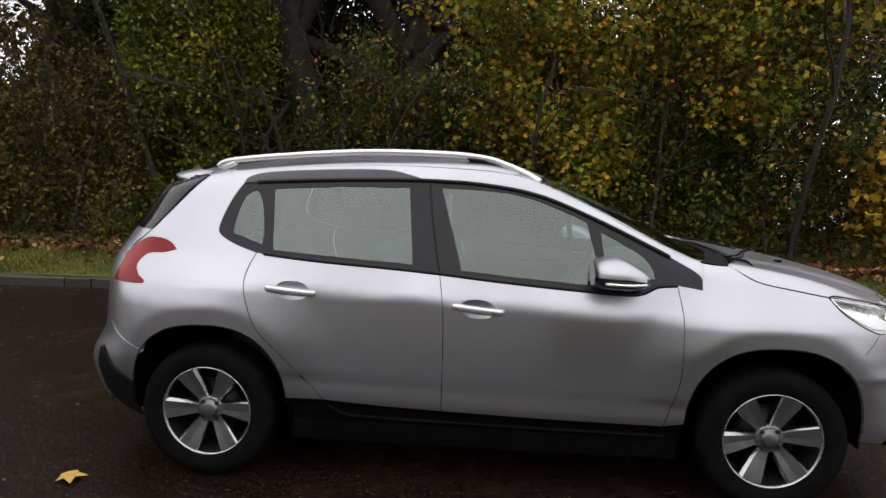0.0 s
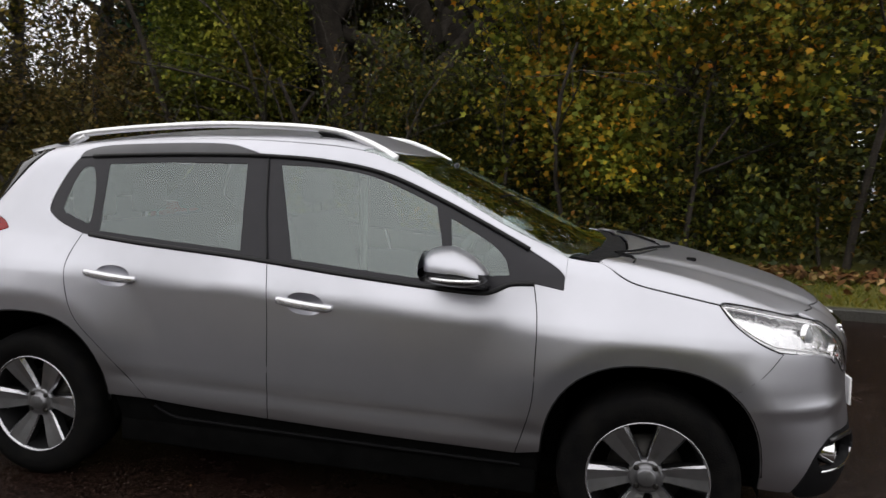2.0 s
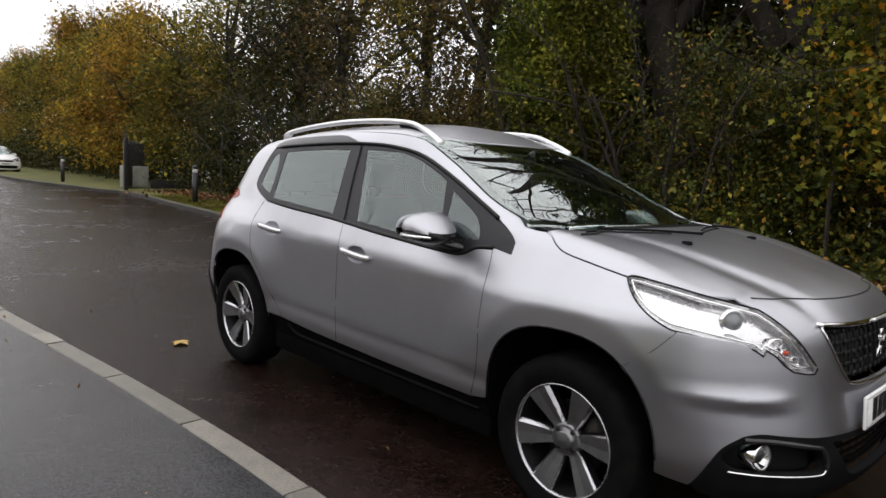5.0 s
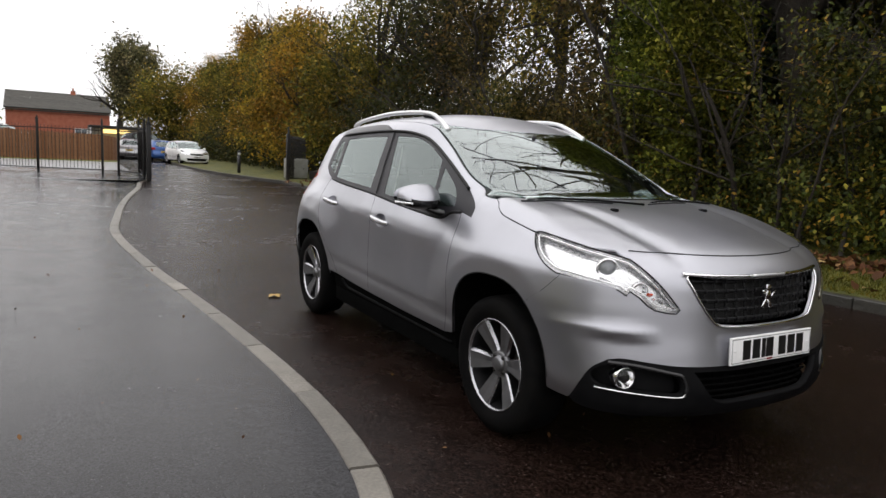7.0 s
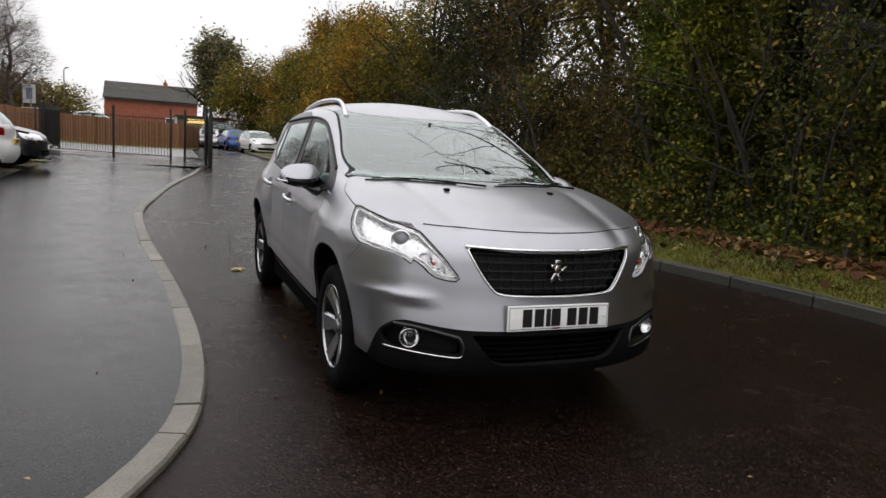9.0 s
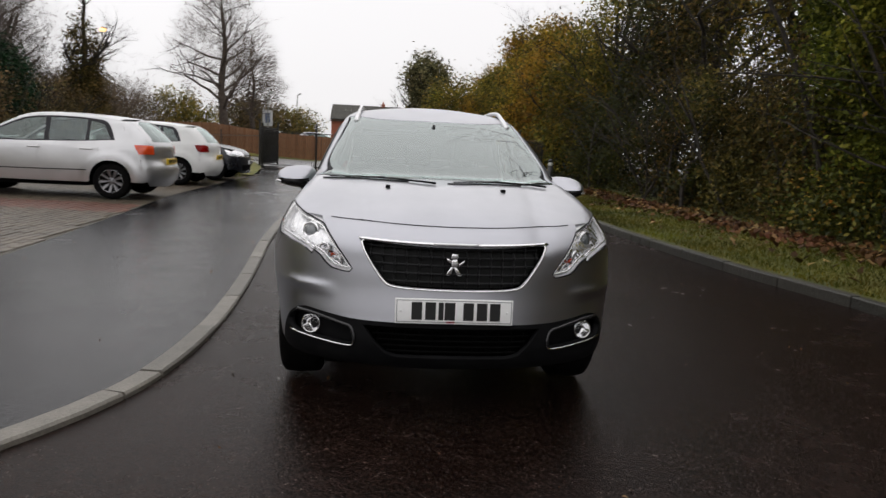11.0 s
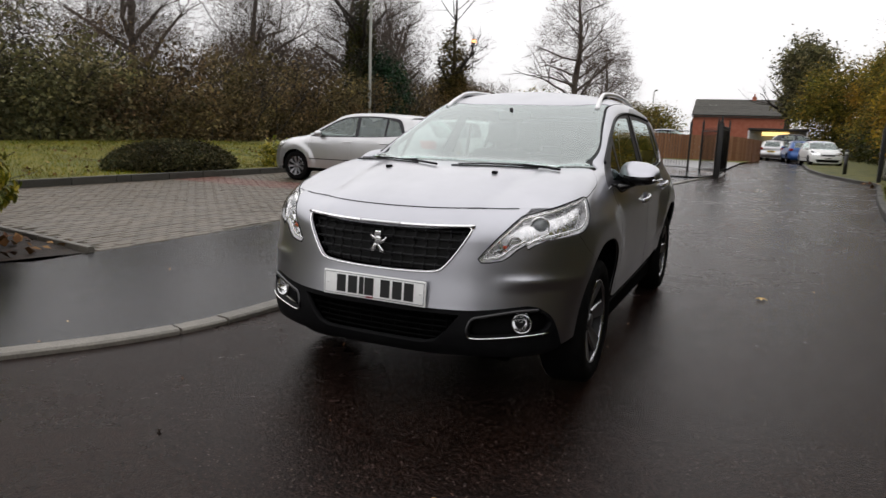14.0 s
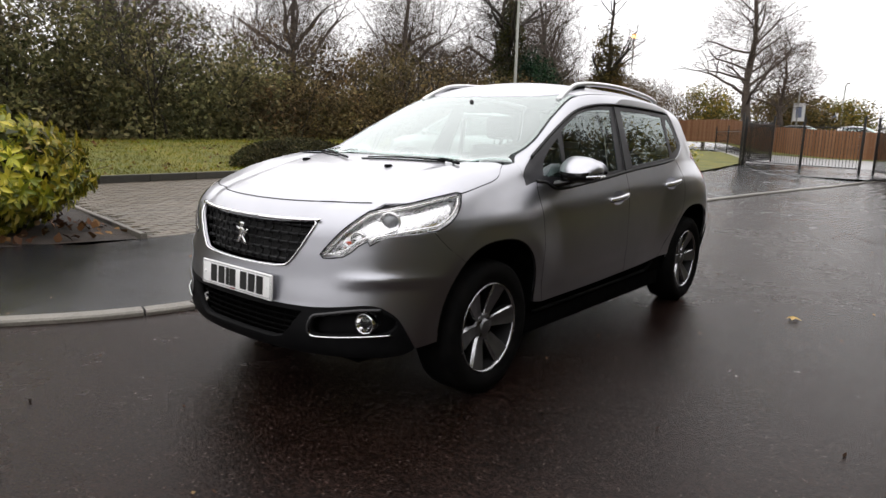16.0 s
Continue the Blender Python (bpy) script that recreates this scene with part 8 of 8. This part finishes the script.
def laurel():
    root = empty("spotted_laurel", pose(1.66, -5.25, 0.10))
    tagged(root, "round yellow-green spotted laurel bush in a soil bed", "bush")
    rnd = random.Random(4)
    bm = bmesh.new()
    for k in range(14):
        a = k * 2.4
        limb_mesh(bm, (0.15 * math.cos(a), 0.15 * math.sin(a), -0.1), (math.cos(a) * 0.7, math.sin(a) * 0.7, 1), 1.0, 0.018, 1, rnd)
    part("woody_stem", bm, BARK, root)
    n = 1700
    d = RNG.normal(size=(n, 3))
    d /= np.linalg.norm(d, axis=1)[:, None]
    tips = (0, 0, 0.56) + d * ((0.72 + 0.28 * RNG.random(n) ** 0.5) * (1 + 0.26 * np.array([noise.noise(Vector(p) * 2.6) for p in d])))[:, None] * (1.05, 1.05, 0.58)
    tips = tips[tips[:, 2] > 0.03]
    vs, fs = [], []
    for t, o in zip(tips, tips - (0, 0, 0.45)):
        o = Vector(o).normalized()
        side = o.orthogonal().normalized()
        for k in range(7):
            q = Matrix.Rotation(k * 2.4 + rnd.random(), 3, o)
            w = (q @ side * rnd.uniform(0.7, 1.0) + o * rnd.uniform(0.15, 0.7) - Vector((0, 0, 0.15))).normalized()
            L, b = rnd.uniform(0.085, 0.135), w.cross(o).normalized()
            up = b.cross(w)
            p = Vector(t)
            i = len(vs)
            vs += [p, p + w * L * 0.35 + b * L * 0.19 + up * 0.008, p + w * L * 0.7 + b * L * 0.15 + up * 0.004, p + w * L - up * 0.02, p + w * L * 0.7 - b * L * 0.15 + up * 0.004, p + w * L * 0.35 - b * L * 0.19 + up * 0.008, p + w * L * 0.5 - up * 0.006]
            fs += [(i, i + 1, i + 6), (i + 1, i + 2, i + 6), (i + 2, i + 3, i + 6), (i + 3, i + 4, i + 6), (i + 4, i + 5, i + 6), (i + 5, i, i + 6)]
    raw("foliage", vs, fs, LAUREL, root, smooth=True)
    core = ball(5000, (0, 0, 0.52), (0.78, 0.78, 0.42), 20, 0.1, 0.3)
    leaves("inner_leaves", core, 0.12, DARKGREEN, root)


laurel()
shrub_bank("yellow_shrub", "small yellow-green shrub at the end of the parking bays", (-17.3, -5.6, 0.12), (-16.3, -4.7, 0.75), 2600, 0.09, LAUREL, 26, 0.1, None, 3, "shrub", 12)
shrub_bank("yellow_shrub", "small pale shrub before the lawn kerb", (-9.9, -10.2, 0.26), (-9.2, -9.75, 0.75), 1800, 0.08, LAUREL, 26, 0.09, None, 3, "shrub", 13)
# Fallen leaves and grass.
n = 5200
lp = np.stack([RNG.uniform(-20, 14, n), 5.95 + RNG.normal(size=n) * 0.36, np.full(n, 0.175) + RNG.random(n) * 0.03], 1)
m2 = 420
lp2 = np.stack([RNG.uniform(-20, 14, m2), RNG.uniform(4.3, 6.2, m2), np.full(m2, 0.145)], 1)
tagged(leaves("leaf_litter", np.concatenate([lp, lp2]), 0.11, LITTER, None, up=1.2, slim=0.7), "drift of brown fallen leaves below the hedge", "leaves", kind="stuff")
m3 = 900
lp3 = np.stack([RNG.uniform(-14, 8, m3), RNG.uniform(-17.5, -9.7, m3)], 1)
lp3 = np.column_stack([lp3, 0.225 + 0.39 * step(-9.45, -18.0, lp3[:, 1])])
bedl = np.stack([RNG.uniform(0.5, 5.0, 900), RNG.uniform(-8.0, -4.1, 900), np.full(900, 0.11)], 1)
bedl = bedl[bedl[:, 1] < -4.0 - 0.75 * np.maximum(0, bedl[:, 0] - 1.8)]
tagged(leaves("lawn_leaves", np.concatenate([lp3, bedl]), 0.09, LITTER, None, up=1.2, slim=0.7), "brown leaves scattered on lawn and soil bed", "leaves", kind="stuff")
bits = np.concatenate([np.stack([RNG.uniform(-12, 6, 260), RNG.uniform(-1.2, 3.6, 260), np.full(260, 0.004)], 1), np.stack([RNG.uniform(-10, 3, 90), RNG.uniform(-3.6, -1.75, 90), np.full(90, 0.085)], 1)])
tagged(leaves("road_debris", bits, 0.022, LITTER, None, up=3.0, slim=0.6), "tiny leaf scraps and grit on wet tarmac", "debris", kind="stuff")
for x, y, rz, s in ((-1.88, -0.94, 20, 0.085), (-1.25, 1.6, 80, 0.06), (3.6, 2.9, 140, 0.05)):
    bm = bmesh.new()
    vs = [bm.verts.new((s * r * math.cos(q), s * r * math.sin(q), 0.006 + 0.012 * (i % 2))) for i, (q, r) in enumerate(zip(np.linspace(0, 2 * math.pi, 10, endpoint=False), (1.0, 0.5, 0.9, 0.45, 0.7, 0.35, 0.7, 0.45, 0.9, 0.5)))]
    cen = bm.verts.new((0, 0, 0.012))
    for i in range(10):
        bm.faces.new((vs[i], vs[(i + 1) % 10], cen))
    ob = link("fallen_leaf", bm, surf("yellow_leaf", (0.42, 0.24, 0.04), (0.5, 0.33, 0.08), 0.6, None, 0, 30.0))
    tagged(ob, "single yellow fallen leaf on the wet road", "leaf", "fallen leaves")
    ob.matrix_basis = pose(x, y, 0.0, 0, 0, rz)
ng = 46000
gx = RNG.uniform(-18, 9, ng)
gk = np.interp(gx, KERB_L[::-1, 0], KERB_L[::-1, 1])
gy = gk + 0.16 + RNG.random(ng) ** 1.2 * 2.6
gp = np.stack([gx, gy, 0.135 + 0.05 * step(4.5, 7.5, gy)], 1)


def blades(name, p, h, material):
    n = len(p)
    ang = RNG.uniform(0, 2 * np.pi, n)
    w = np.stack([np.cos(ang), np.sin(ang), np.zeros(n)], 1) * 0.006
    tip = np.stack([RNG.normal(size=n) * 0.03, RNG.normal(size=n) * 0.03, h * RNG.uniform(0.4, 1.2, n)], 1)
    v = np.stack([p - w - (0, 0, 0.03), p + w - (0, 0, 0.03), p + tip], 1)
    me = bpy.data.meshes.new(name)
    me.vertices.add(n * 3)
    me.vertices.foreach_set("co", v.reshape(-1).astype(np.float32))
    me.loops.add(n * 3)
    me.loops.foreach_set("vertex_index", np.arange(n * 3, dtype=np.int32))
    me.polygons.add(n)
    me.polygons.foreach_set("loop_start", np.arange(0, n * 3, 3, dtype=np.int32))
    me.polygons.foreach_set("loop_total", np.full(n, 3, dtype=np.int32))
    me.update(calc_edges=True)
    return dress(name, me, material, None, False)


tagged(blades("verge_grass", gp, 0.032, GRASS), "short mossy autumn grass on the verge", "grass", kind="stuff")
lg = np.stack([RNG.uniform(-16, 6, 40000), -9.62 - 7.6 * RNG.random(40000) ** 1.3], 1)
lg = np.column_stack([lg, 0.225 + 0.39 * step(-9.45, -18.0, lg[:, 1])])
tagged(blades("lawn_grass", lg, 0.06, LAWN_BLADES), "short autumn grass on the sloping lawn", "grass", kind="stuff")

# ---- block paving, piece by piece ----
def paver_mesh(material):
    bm = bm_box((-0.098, -0.048, -0.05), (0.098, 0.048, 0.0), 0.005, None, 1)
    me = bpy.data.meshes.new("paver")
    bm.to_mesh(me)
    bm.free()
    me.materials.append(material)
    return me


paving = empty("block_paving")
tagged(paving, "buff and red concrete block paving of the parking bays", "paving", kind="structure")
buff, red = paver_mesh(PAVER_BUFF), paver_mesh(PAVER_RED)
rest = {"buff": [], "red": []}
prnd = random.Random(9)
count = 0
for row in range(70):
    y = -3.86 - row * 0.1015
    for col in range(100):
        x = 0.60 - col * 0.2015 - (0.1 if row % 2 else 0.0)
        if y > border_y(x) - 0.055 or x > 0.55 - (y + 3.8) * -0.16 - 0.12 or x < -18.9 or y < -9.40:
            continue
        is_red = -6.7 < x < -5.5
        z = float(paving_z(x, y)) + prnd.uniform(-0.003, 0.003)
        if x > -2.4 and y > -6.2 and count < 290:
            ob = new("paver", red if is_red else buff)
            ob.parent = paving
            ob.matrix_basis = pose(x, y, z, prnd.uniform(-0.6, 0.6), prnd.uniform(-0.6, 0.6), prnd.uniform(-0.8, 0.8))
            count += 1
        else:
            rest["red" if is_red else "buff"].append((x, y, z))
for key, mt in (("buff", PAVER_BUFF), ("red", PAVER_RED)):
    vs, fs = [], []
    for x, y, z in rest[key]:
        i = len(vs)
        for dx, dy, dz in ((-0.098, -0.048, -0.02), (0.098, -0.048, -0.02), (0.098, 0.048, -0.02), (-0.098, 0.048, -0.02), (-0.093, -0.043, 0), (0.093, -0.043, 0), (0.093, 0.043, 0), (-0.093, 0.043, 0)):
            vs.append((x + dx, y + dy, z + dz))
        fs += [(i + 4, i + 5, i + 6, i + 7)] + [(i + k, i + (k + 1) % 4, i + 4 + (k + 1) % 4, i + 4 + k) for k in range(4)]
    ob = raw("pavers", vs, fs, mt, paving)
    ob["kind"] = "stuff"
